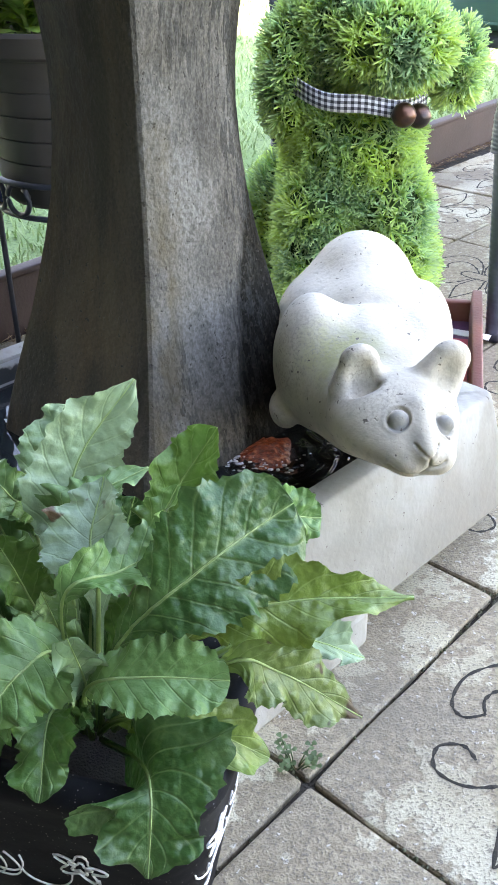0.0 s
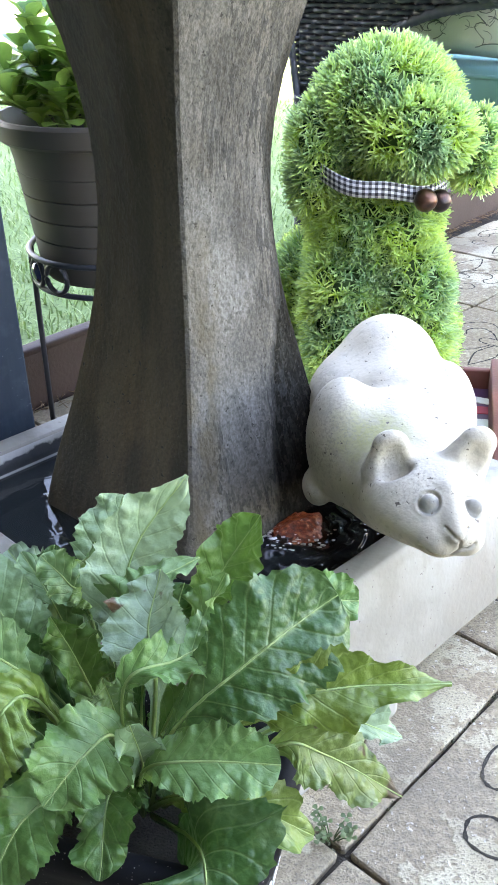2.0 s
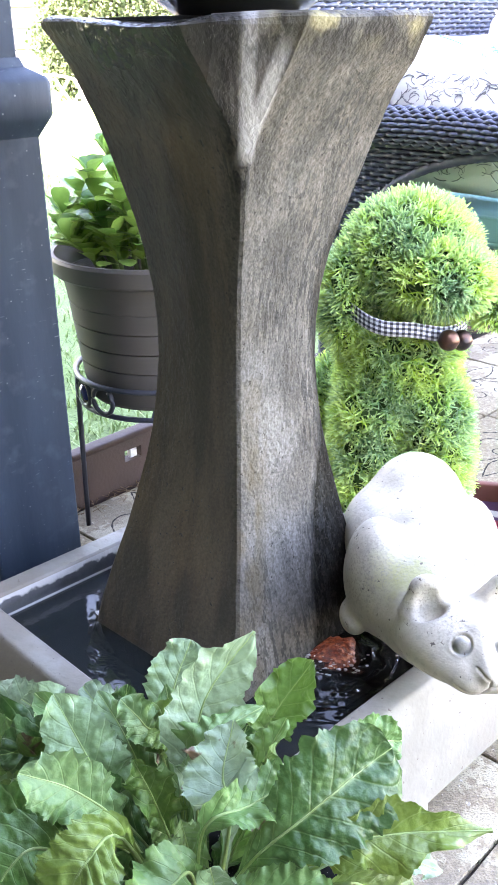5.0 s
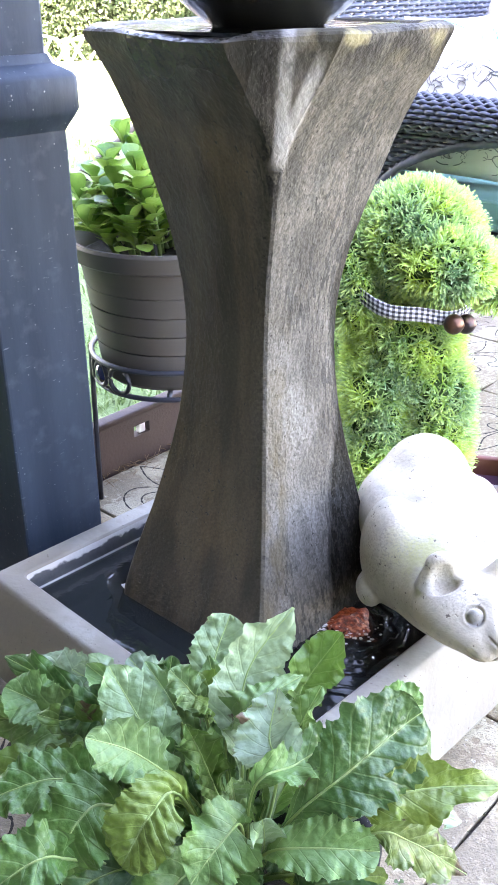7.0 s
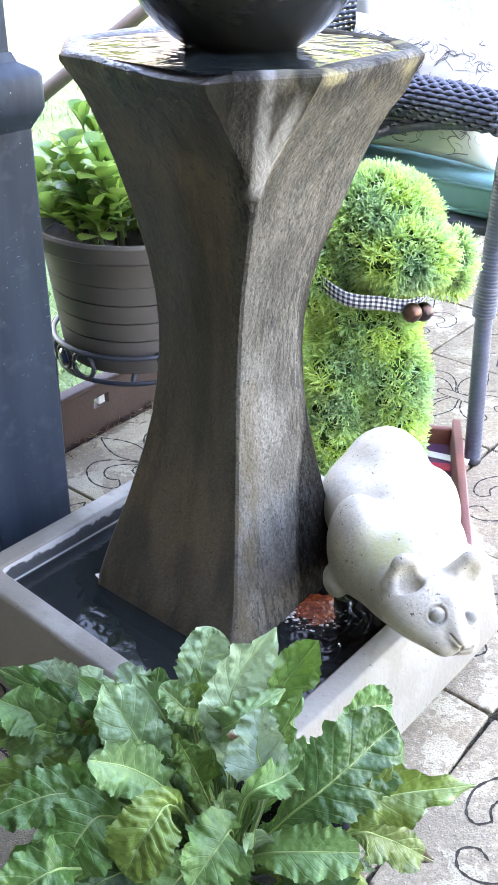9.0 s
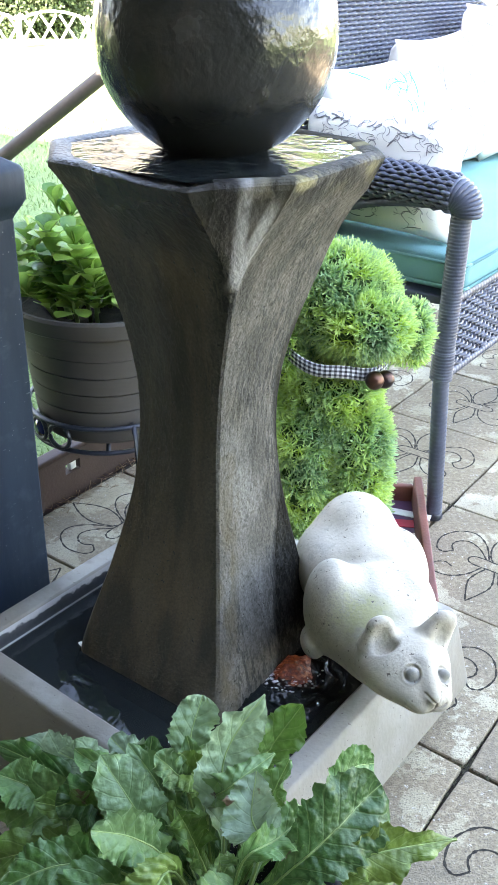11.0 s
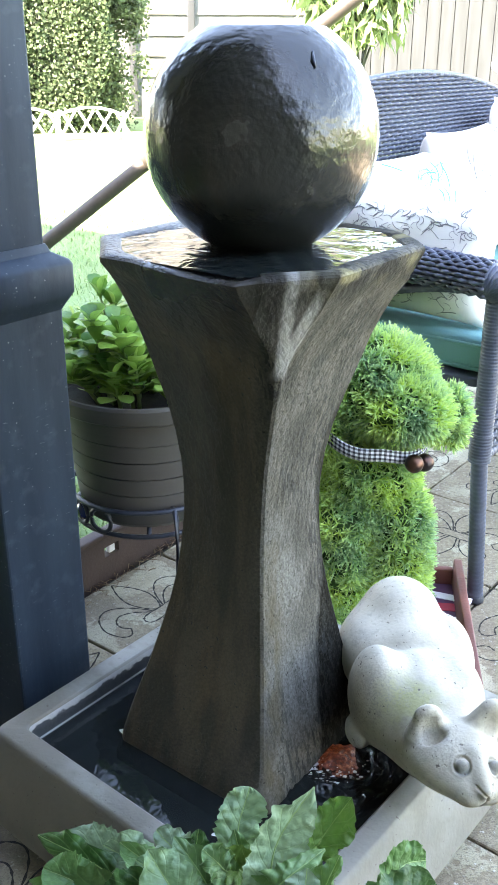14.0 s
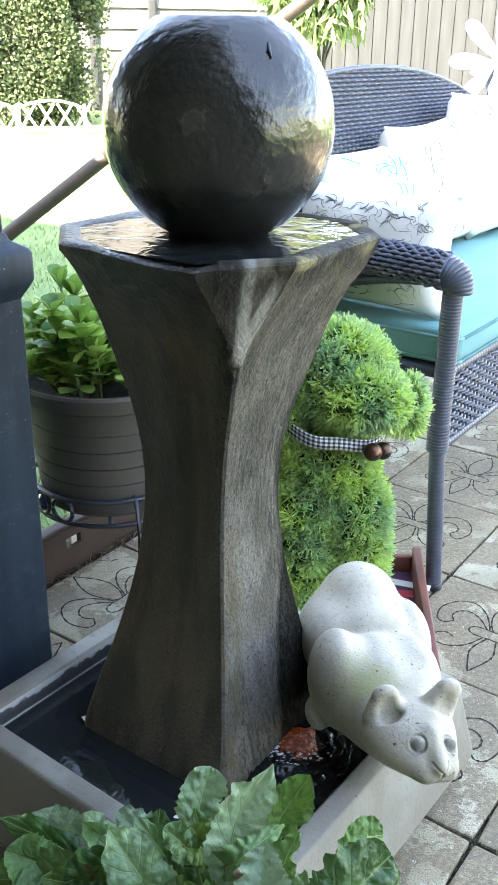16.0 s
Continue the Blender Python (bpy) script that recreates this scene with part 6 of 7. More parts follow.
def weed_leaf(plant, way, wide, face=(0, -0.77, 0.64), seed=0, wave=0.005, cup=0.12, swell=1.1, sharp=0.6, lobe=0.10, quilt=0.0012, roll=0.0, mat=None, label=""):
    """A long leaf on a thin stalk: way runs from the crown over the stalk and the middle of the blade to the tip.
    Irregular teeth, a wavy edge, quilted between the side veins, a raised pale rib."""
    rng = random.Random(seed)
    pts = [Vector(p) for p in way]
    n, m = 84, 21
    up0 = Vector(face).normalized()
    ph = [rng.uniform(0, 6.28) for _ in range(6)]
    best = swell / (swell + sharp)
    top = best ** swell * (1 - best) ** sharp
    twist, fold = rng.uniform(-0.9, 0.9), rng.uniform(0.0, 0.35)
    teeth = rng.uniform(11, 17)
    knots = (0.0, 0.22, 0.62, 1.0)
    ends = [pts[0] * 2 - pts[1]] + pts + [pts[3] * 2 - pts[2]]

    def along(t):
        k = 0 if t < knots[1] else 1 if t < knots[2] else 2
        x = (t - knots[k]) / (knots[k + 1] - knots[k])
        a, b, c, d = ends[k:k + 4]
        return 0.5 * (2 * b + (c - a) * x + (2 * a - 5 * b + 4 * c - d) * x * x + (3 * b - a - 3 * c + d) * x ** 3)

    rows, ribs = [], []
    for i in range(n + 1):
        t = i / n
        p = along(t)
        tan = (along(min(1.0, t + 0.01)) - along(max(0.0, t - 0.01))).normalized()
        side = tan.cross(up0)
        if side.length < 0.15:
            side = Vector((1, 0, 0))
        side.normalize()
        side = Matrix.Rotation(roll + twist * (t - 0.6), 3, tan) @ side
        up = side.cross(tan).normalized()
        q = min(1.0, max(0.0, (t - 0.17) / 0.83))
        w = max(0.0016 + 0.0012 * (t < 0.3), wide / 2 * q ** swell * (1 - q) ** sharp / top)
        full = min(1.0, w / 0.014)
        row = []
        for j in range(m):
            s = 2 * j / (m - 1) - 1
            k = 0 if s > 0 else 3
            n1 = lambda f, c: noise.noise(Vector((f * q + ph[k], 3.7 * c + ph[k + 1], c)))
            saw = (teeth * q + ph[k + 2] + 0.8 * n1(6, 2)) % 1.0
            tooth = lobe * 2.2 * n1(5, 1) + 0.13 * n1(13, 3) + 0.13 * n1(40, 5) + 0.15 * (saw ** 3 - 0.25) * max(0.0, 0.6 + n1(5, 7))
            tooth = 1 + tooth * abs(s) ** 3 * full
            ruffle = wave * (2.9 * n1(6, 9) + 1.9 * n1(14, 11) + 0.5 * n1(34, 13)) * abs(s) ** 2.2 * full
            off = w * (cup + fold * (1 - 0.4 * q)) * abs(s) ** 1.2 - 0.06 * w * max(0.0, 1 - abs(s) * 2.5)
            f = 8.0 * q - 1.7 * abs(s)
            pucker = quilt * math.sin(math.pi * (f - math.floor(f))) ** 1.3 * math.sin(math.pi * min(1.0, abs(s) * 1.06)) ** 1.2 * full
            q3 = p + side * (w * s * tooth)
            lump = 0.0013 * noise.noise(q3 * 36) + (0.0010 * noise.noise(q3 * 130) + 0.0006 * noise.noise(q3 * 260)) * quilt / 0.0012
            row.append(q3 + up * (off + ruffle + pucker + lump * full))
        rows.append(row)
        ribs.append(row[m // 2] + up * 0.0001)
    bm = bmesh.new()
    uvl = bm.loops.layers.uv.new("UVMap")
    vr = [[bm.verts.new(q) for q in row] for row in rows]
    for i in range(n):
        for j in range(m - 1):
            f = bm.faces.new((vr[i][j], vr[i][j + 1], vr[i + 1][j + 1], vr[i + 1][j]))
            for loop, (a, b) in zip(f.loops, ((i, j), (i, j + 1), (i + 1, j + 1), (i + 1, j))):
                loop[uvl].uv = (2 * b / (m - 1) - 1, a / n)
    leaf = part("leaf", bm, mat or M_WEED, plant, label)
    bm = bmesh.new()
    tube(bm, ribs, [max(0.0004, 0.0023 * (1 - 0.9 * (k / n) ** 0.55)) for k in range(n + 1)], 6)
    part("rib", bm, M_STEM, leaf)
    return leaf


PX, PY = -0.127, 0.642


def build_weed():
    # planter: a rounded oblong, narrower below, with a thick soft lip
    pl = empty("planter", Matrix.Translation((PX, PY, 0)) @ Matrix.Rotation(radians(-16), 4, "Z"))
    ha, hb, hr = 0.112, 0.076, 0.042

    def rounded(shrink, n=8):
        a, b, r = ha - shrink, hb - shrink, max(0.012, hr - shrink * 0.6)
        pts = []
        for qx, qy, a0 in ((a - r, b - r, 0), (r - a, b - r, 90), (r - a, r - b, 180), (a - r, r - b, 270)):
            for i in range(n + 1):
                q = radians(a0 + 90 * i / n)
                pts.append((qx + r * math.cos(q), qy + r * math.sin(q)))
        return pts

    slope = lambda z: 0.004 + (0.185 - z) * 0.17
    bm = bmesh.new()
    loops = [(rounded(0.044), 0.0), (rounded(slope(0.0) + 0.004), 0.0), (rounded(slope(0.005)), 0.005), (rounded(slope(0.06)), 0.06), (rounded(slope(0.12)), 0.12), (rounded(slope(0.165)), 0.165), (rounded(0.003), 0.180),
             (rounded(0.000), 0.188), (rounded(0.000), 0.194), (rounded(0.004), 0.200), (rounded(0.011), 0.202), (rounded(0.018), 0.199), (rounded(0.022), 0.192), (rounded(0.024), 0.17), (rounded(0.045), 0.02), (rounded(0.06), 0.018)]
    stacked(bm, loops)
    part("body", bm, M_PLANTER, pl, "rounded oblong black body with a thick soft lip")
    bm = bmesh.new()
    stacked(bm, [(rounded(0.0275), 0.145)], close_first=False)
    part("soil", bm, M_SOIL, pl)
    rng = random.Random(3)

    def on_wall(u, z):
        """A place on the outer wall: u metres along it from the middle of the front, z up."""
        pts = [Vector((*p, 0)) for p in rounded(slope(z) - 0.0008, 16)]
        n = len(pts)
        lengths = [(pts[(i + 1) % n] - pts[i]).length for i in range(n)]
        u, i = u + ha - hr, 2 * 17 + 16        # from the left end of the front wall
        u = u % sum(lengths)
        while u > lengths[i % n]:
            u -= lengths[i % n]
            i += 1
        p = pts[i % n].lerp(pts[(i + 1) % n], u / lengths[i % n])
        return Vector((p.x, p.y, z))

    for k in range(9):
        u0, z0 = -0.09 + 0.052 * k, 0.122 + rng.uniform(-0.01, 0.006)
        bm = bmesh.new()
        if k % 2 == 0:
            for size, petals in ((0.0135, 5), (0.006, 5)):
                tube(bm, [on_wall(u0 + size * (1 + 0.38 * math.cos(petals * q)) * math.cos(q), z0 + size * (1 + 0.38 * math.cos(petals * q)) * math.sin(q)) for q in (2 * math.pi * i / 40 for i in range(41))], 0.0008, 5)
        for q in range(3):
            u, z = u0 + rng.uniform(-0.012, 0.012), z0 - 0.012
            ang, bend = rng.uniform(-2.4, -0.8), rng.choice((-1, 1)) * rng.uniform(0.22, 0.36)
            run = []
            for i in range(14):
                run.append(on_wall(u, min(0.16, max(0.01, z))))
                u += 0.0048 * math.cos(ang)
                z += 0.0048 * math.sin(ang)
                ang += bend * (0.4 + i / 9)
            tube(bm, run, 0.0007, 5)
        part("painted_scroll", bm, M_WHITE, pl, "white painted flower and curls")
    tagged(pl, "rounded black planter with white painted flowers on the paving", "planter")
    w = empty("weed_plant", pose(0, 0, 0))
    cx, cy, cz = -0.123, 0.648, 0.170
    k = [0]

    def leaf(root, mid, tip, wide, face=(0, -0.77, 0.64), **more):
        k[0] += 1
        d = Vector((root[0] - cx, root[1] - cy, 0))
        d = d.normalized() * min(0.022, d.length * 0.3)
        return weed_leaf(w, ((cx + d.x, cy + d.y, cz), root, mid, tip), wide, face, k[0], **more)

    def plain(x, y, z, wide, arch=0.03, face=(0, -0.6, 0.75), **more):
        """A leaf given by its tip alone, arching over from the crown."""
        a, b = Vector((cx, cy, cz)), Vector((x, y, z))
        lift = Vector((0, 0, arch))
        return leaf(a.lerp(b, 0.30) + lift * 0.8, a.lerp(b, 0.68) + lift, b, wide, face, **more)

    up, front, left = (0, -0.45, 0.9), (0, -0.85, 0.5), (-0.35, -0.6, 0.7)
    # upright ones at the back
    leaf((-0.122, 0.660, 0.282), (-0.118, 0.692, 0.334), (-0.081, 0.716, 0.381), 0.054, (0.2, -0.85, 0.45), sharp=0.85, swell=0.9, wave=0.004, quilt=0.002, mat=M_WAXY)
    leaf((-0.135, 0.675, 0.281), (-0.116, 0.665, 0.326), (-0.074, 0.690, 0.335), 0.026, (-0.3, -0.4, 0.85), sharp=0.9, wave=0.007)
    leaf((-0.078, 0.750, 0.230), (-0.068, 0.755, 0.268), (-0.035, 0.764, 0.318), 0.045, (0.05, -0.85, 0.5), sharp=0.55, quilt=0.0026)
    leaf((-0.097, 0.690, 0.262), (-0.094, 0.700, 0.279), (-0.087, 0.710, 0.300), 0.036, front, quilt=0.0024)
    leaf((-0.097, 0.612, 0.305), (-0.102, 0.632, 0.327), (-0.095, 0.658, 0.350), 0.050, (-0.1, -0.9, 0.4), sharp=0.8, swell=0.8, quilt=0.0004, mat=M_WAXY)
    leaf((-0.135, 0.700, 0.260), (-0.144, 0.705, 0.297), (-0.171, 0.710, 0.311), 0.034, (0.3, -0.6, 0.7))
    leaf((-0.145, 0.715, 0.255), (-0.146, 0.745, 0.300), (-0.132, 0.770, 0.334), 0.046, (0.1, -0.9, 0.35), sharp=0.5, quilt=0.0026, mat=M_WAXY)
    leaf((-0.183, 0.720, 0.240), (-0.187, 0.735, 0.274), (-0.182, 0.750, 0.306), 0.030, front)
    # the broad ones over the basin side
    leaf((-0.089, 0.600, 0.275), (-0.043, 0.605, 0.323), (0.010, 0.640, 0.342), 0.074, (-0.22, -0.80, 0.55), sharp=0.42, swell=1.2, lobe=0.05, quilt=0.0024, wave=0.003, cup=0.04)
    leaf((-0.114, 0.600, 0.308), (-0.083, 0.612, 0.321), (-0.051, 0.637, 0.320), 0.036, (-0.3, -0.60, 0.75), sharp=0.6, cup=0.25)
    leaf((-0.046, 0.600, 0.287), (0.008, 0.603, 0.304), (0.076, 0.618, 0.292), 0.042, (0.10, -0.75, 0.65), sharp=1.1, swell=0.9, lobe=0.16, quilt=0.0006, wave=0.006, mat=M_OLIVE)
    leaf((-0.020, 0.655, 0.227), (0.019, 0.660, 0.223), (0.058, 0.665, 0.200), 0.030, up, sharp=0.8, wave=0.006, mat=M_WAXY)
    leaf((-0.031, 0.600, 0.262), (0.002, 0.602, 0.252), (0.050, 0.611, 0.205), 0.040, (0.15, -0.75, 0.65), sharp=0.95, lobe=0.2, quilt=0.0006, mat=M_WITHERED, label="brown-spotted leaf with a withered tip")
    leaf((-0.030, 0.690, 0.245), (0.005, 0.720, 0.270), (0.034, 0.735, 0.262), 0.040, (0.1, -0.7, 0.7))
    # front
    leaf((-0.105, 0.588, 0.258), (-0.071, 0.574, 0.280), (-0.026, 0.572, 0.278), 0.042, (0.05, -0.52, 0.85), sharp=0.45, swell=0.9, lobe=0.07, quilt=0.0004, wave=0.003, cup=0.10, mat=M_WAXY)
    leaf((-0.110, 0.605, 0.232), (-0.106, 0.588, 0.268), (-0.108, 0.576, 0.306), 0.026, (0.3, -0.8, 0.5), sharp=0.4, lobe=0.05, quilt=0.0004, mat=M_WAXY)
    leaf((-0.091, 0.602, 0.217), (-0.055, 0.590, 0.230), (-0.006, 0.600, 0.184), 0.040, (0.15, -0.60, 0.75), sharp=0.7, quilt=0.0006, mat=M_OLIVE)
    leaf((-0.084, 0.585, 0.205), (-0.070, 0.548, 0.222), (-0.072, 0.524, 0.183), 0.078, (0.05, -0.80, 0.60), sharp=0.8, swell=0.55, lobe=0.30, quilt=0.0003, cup=-0.10, mat=M_WEED_SHADED)
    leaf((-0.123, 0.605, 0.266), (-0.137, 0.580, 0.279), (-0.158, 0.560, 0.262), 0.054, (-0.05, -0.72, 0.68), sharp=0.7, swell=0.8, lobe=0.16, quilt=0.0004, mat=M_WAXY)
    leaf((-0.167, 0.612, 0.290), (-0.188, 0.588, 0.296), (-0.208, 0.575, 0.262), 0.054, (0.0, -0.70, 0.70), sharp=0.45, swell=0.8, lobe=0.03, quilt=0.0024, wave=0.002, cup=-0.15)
    plain(-0.130, 0.548, 0.215, 0.036, 0.040, (0, -0.6, 0.75), lobe=0.18, mat=M_WEED_SHADED)
    # left side
    leaf((-0.176, 0.665, 0.246), (-0.199, 0.675, 0.296), (-0.228, 0.702, 0.336), 0.052, (0.25, -0.80, 0.50), sharp=0.7, mat=M_WAXY)
    leaf((-0.151, 0.700, 0.282), (-0.163, 0.700, 0.310), (-0.180, 0.706, 0.328), 0.030, (0.3, -0.7, 0.6))
    leaf((-0.172, 0.640, 0.268), (-0.200, 0.632, 0.312), (-0.234, 0.622, 0.338), 0.046, (0.25, -0.60, 0.75), wave=0.007)
    leaf((-0.207, 0.700, 0.252), (-0.233, 0.695, 0.290), (-0.270, 0.690, 0.290), 0.048, (0.0, -0.65, 0.75), sharp=0.5, quilt=0.0026)
    leaf((-0.215, 0.645, 0.255), (-0.263, 0.630, 0.290), (-0.312, 0.620, 0.280), 0.046, up)
    leaf((-0.216, 0.620, 0.270), (-0.243, 0.600, 0.276), (-0.260, 0.585, 0.232), 0.066, (-0.1, -0.70, 0.70), sharp=0.6, swell=0.8, lobe=0.05, quilt=0.0005, cup=-0.06)
    leaf((-0.239, 0.590, 0.250), (-0.264, 0.570, 0.276), (-0.302, 0.555, 0.258), 0.046, (-0.1, -0.6, 0.75))
    leaf((-0.265, 0.720, 0.236), (-0.293, 0.730, 0.269), (-0.326, 0.740, 0.282), 0.044, (0.1, -0.6, 0.75), mat=M_WAXY)
    # low front leaves take the darkened copy, shade in their colour
    for x, y, z, wide, arch in ((-0.314, 0.794, 0.264, 0.052, 0.030), (-0.342, 0.742, 0.246, 0.050, 0.040), (-0.272, 0.762, 0.282, 0.044, 0.030), (-0.222, 0.768, 0.290, 0.040, 0.026), (-0.240, 0.725, 0.300, 0.040, 0.030), (-0.345, 0.690, 0.225, 0.046, 0.040), (-0.310, 0.600, 0.215, 0.050, 0.040), (-0.286, 0.556, 0.196, 0.050, 0.045), (-0.200, 0.540, 0.200, 0.050, 0.045), (-0.235, 0.660, 0.240, 0.046, 0.03), (-0.180, 0.690, 0.262, 0.036, 0.03)):
        plain(x, y, z, wide, arch, (0.12 * math.sin(x * 90), -0.6, 0.75), lobe=0.14, wave=0.007, mat=M_WAXY if y > 0.7 else M_WEED_SHADED if y < 0.61 else M_WEED)
    for x, y, z, wide, arch in ((-0.150, 0.735, 0.318, 0.030, 0.014), (-0.108, 0.735, 0.322, 0.032, 0.010), (-0.205, 0.745, 0.304, 0.030, 0.020), (-0.058, 0.700, 0.315, 0.030, 0.012), (-0.165, 0.655, 0.318, 0.032, 0.012), (-0.130, 0.620, 0.300, 0.026, 0.010),
                                (-0.255, 0.745, 0.302, 0.032, 0.024), (-0.290, 0.700, 0.288, 0.034, 0.030), (-0.150, 0.610, 0.262, 0.028, 0.016), (-0.215, 0.655, 0.316, 0.030, 0.014), (-0.060, 0.660, 0.300, 0.028, 0.012), (-0.335, 0.780, 0.282, 0.034, 0.026)):
        plain(x, y, z, wide, arch, (0.4 * math.sin(x * 140), -0.7, 0.6), lobe=0.2, wave=0.008, cup=0.25, sharp=0.75)
    # inner leaves all in the darkened copy, so the gaps look shaded
    fill = random.Random(6)
    for q in range(22):
        a, rr = fill.uniform(0, 6.28), fill.uniform(0.06, 0.13)
        plain(cx + rr * math.cos(a) - 0.03, cy + rr * math.sin(a) * 0.75 + 0.02, cz + fill.uniform(0.03, 0.08), fill.uniform(0.026, 0.036), fill.uniform(0.01, 0.03), left if q % 2 else up, mat=M_WEED_SHADED)
    tagged(w, "leafy broad green weed with toothed leaves growing in the black planter", "weed")


build_weed()


def build_sprout():
    s = empty("paving_sprout", pose(0.018, 0.742, 0.0))
    rng = random.Random(2)
    for k in range(15):
        bm = bmesh.new()
        a = rng.uniform(0, 6.28)
        rr = rng.uniform(0.006, 0.018)
        tip = Vector((rr * math.cos(a), rr * math.sin(a), rng.uniform(0.006, 0.020)))
        tube(bm, [(0, 0, -0.006), tip * 0.6, tip], 0.0006, 5)
        for q in range(3):
            oval_leaf(bm, tip, a + q * 2.1, 0.3, 0.0055, 0.005)
        part("sprig", bm, M_WILLOW, s)
    tagged(s, "tiny green clover weed growing in a paving joint", "weed")


build_sprout()


# ---- garden behind ----


def build_lattice():
    proto = None
    for k in range(4):
        at = Vector((-3.23 + 0.76 * k, 11.2 + 0.06 * k, 0))
        if proto is None:
            proto = empty("lattice_border_panel")
            w, h = 0.74, 0.36
            for x in (-w / 2, w / 2):
                bm = bmesh.new()
                box(bm, (x - 0.018, -0.015, -0.02), (x + 0.018, 0.015, 0.31), 0.004)
                part("post", bm, M_WHITE, proto)
            bm = bmesh.new()
            tube(bm, [(w / 2 * t, 0, 0.265 + 0.085 * (1 - t * t)) for t in (-1, -0.66, -0.33, 0, 0.33, 0.66, 1)], 0.016, 6)
            part("arched_rail", bm, M_WHITE, proto)
            bm = bmesh.new()
            tube(bm, [(-w / 2, 0, 0.05), (w / 2, 0, 0.05)], 0.02, 6)
            part("bottom_rail", bm, M_WHITE, proto)
            for q in range(4):
                x0 = -0.345 + 0.205 * q
                for s in (1, -1):
                    bm = bmesh.new()
                    xa, xb = (x0, x0 + 0.17) if s > 0 else (x0 + 0.17, x0)
                    box(bm, (-0.155, -0.008 * s - 0.006, -0.013), (0.155, -0.008 * s + 0.006, 0.013), 0, Matrix.Translation(((xa + xb) / 2, 0, 0.185)) @ Matrix.Rotation(math.atan2(-0.26 * s, 0.17) , 4, "Y"))
                    part("slat", bm, M_WHITE, proto, smooth=False)
            tagged(proto, "low white arched lattice border fence on the lawn", "border fence", group="lattice border panels")
            ob = proto
        else:
            ob = copy_thing(proto, Matrix.Identity(4))
        ob.matrix_world = Matrix.Translation(at)


build_lattice()


def leaf_cloud(name, centre, size, count, leaf, mat, label, category, seed, slim=0.42, droop=0.0, power=2.0, stout=1.0):
    """Shrub or tree crown: many small leaves in a lumpy volume, on a branching trunk."""
    b = empty(name, pose(centre[0], centre[1], 0))
    rng = np.random.default_rng(seed)
    pts = []
    while len(pts) < count:
        p = rng.uniform(-1, 1, 3)
        q = (np.abs(p) ** power).sum() ** (1 / power)
        lump = 0.80 + 0.26 * noise.noise(Vector(p * 2.3)) + 0.12 * noise.noise(Vector(p * 6.0))
        if 0.45 < q / lump < 1.0 and p[2] * size[2] + centre[2] > 0:
            pts.append(p)
    pts = np.array(pts) * np.array(size) + np.array((0, 0, centre[2]))
    vs, fs = [], []
    for p in pts:
        d = rng.normal(size=3) - np.array((0, 0, droop))
        d /= np.linalg.norm(d)
        s = np.cross(d, rng.normal(size=3))
        s /= np.linalg.norm(s)
        l = leaf * rng.uniform(0.6, 1.3)
        o = len(vs)
        vs += [tuple(p), tuple(p + d * l * 0.5 + s * l * slim), tuple(p + d * l), tuple(p + d * l * 0.5 - s * l * slim)]
        fs.append((o, o + 1, o + 2, o + 3))
    raw("crown", vs, fs, mat, b, smooth=False)
    bm = bmesh.new()
    tube(bm, [(0, 0, -0.02), (0.03, 0, centre[2] * 0.6), (0, 0.02, centre[2])], [0.06 * stout, 0.045 * stout, 0.02 * stout], 8)
    for k in range(6):
        a = k * 1.05
        tube(bm, [(0, 0, centre[2] * 0.4), (size[0] * 0.6 * math.cos(a), size[1] * 0.6 * math.sin(a), centre[2] + 0.3 * size[2])], [0.03 * stout, 0.01 * stout], 6)
    part("trunk", bm, M_FENCE, b)
    tagged(b, label, category)


leaf_cloud("ivy_bush", (-1.62, 12.7, 1.05), (1.42, 0.6, 1.75), 84000, 0.047, M_IVY, "dense leafy green bush beside the white house", "bush", 4, power=3.4)
leaf_cloud("tree", (1.72, 9.3, 1.85), (0.80, 0.4, 0.95), 3400, 0.20, M_WILLOW, "small tree with long hanging leaves over the wooden fence", "tree", 9, slim=0.11, droop=2.2, stout=0.4)


def build_house():
    h = empty("neighbour_house", pose(-1.6, 15.4, 0))
    for k in range(17):
        bm = bmesh.new()
        z = 0.28 + 0.29 * k
        box(bm, (-5.0, -0.02, z), (4.6, 0.0, z + 0.286), 0, Matrix.Translation((0, 0, 0)) @ Matrix.Rotation(radians(0), 4, "X"))
        for v in bm.verts:
            if v.co.z < z + 0.05 and v.co.y < -0.01:
                v.co.y -= 0.035
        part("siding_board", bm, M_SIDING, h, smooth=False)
    bm = bmesh.new()
    box(bm, (-5.0, 0.001, -0.02), (4.6, 3.0, 5.2))
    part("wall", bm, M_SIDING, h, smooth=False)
    for x, z0 in ((1.07, 0.02), (1.96, 0.9)):
        bm = bmesh.new()
        box(bm, (x - 0.055, -0.115, z0), (x + 0.055, -0.058, 3.6), 0.008)
        part("trim_board", bm, M_FENCE, h, "weathered brown trim board")
    bm = bmesh.new()
    box(bm, (-5.0, -0.055, -0.02), (4.6, 0.0, 0.279))
    part("foundation", bm, M_WALL, h, "dark foundation strip", smooth=False)
    tagged(h, "white house with horizontal lap siding", "house")


build_house()


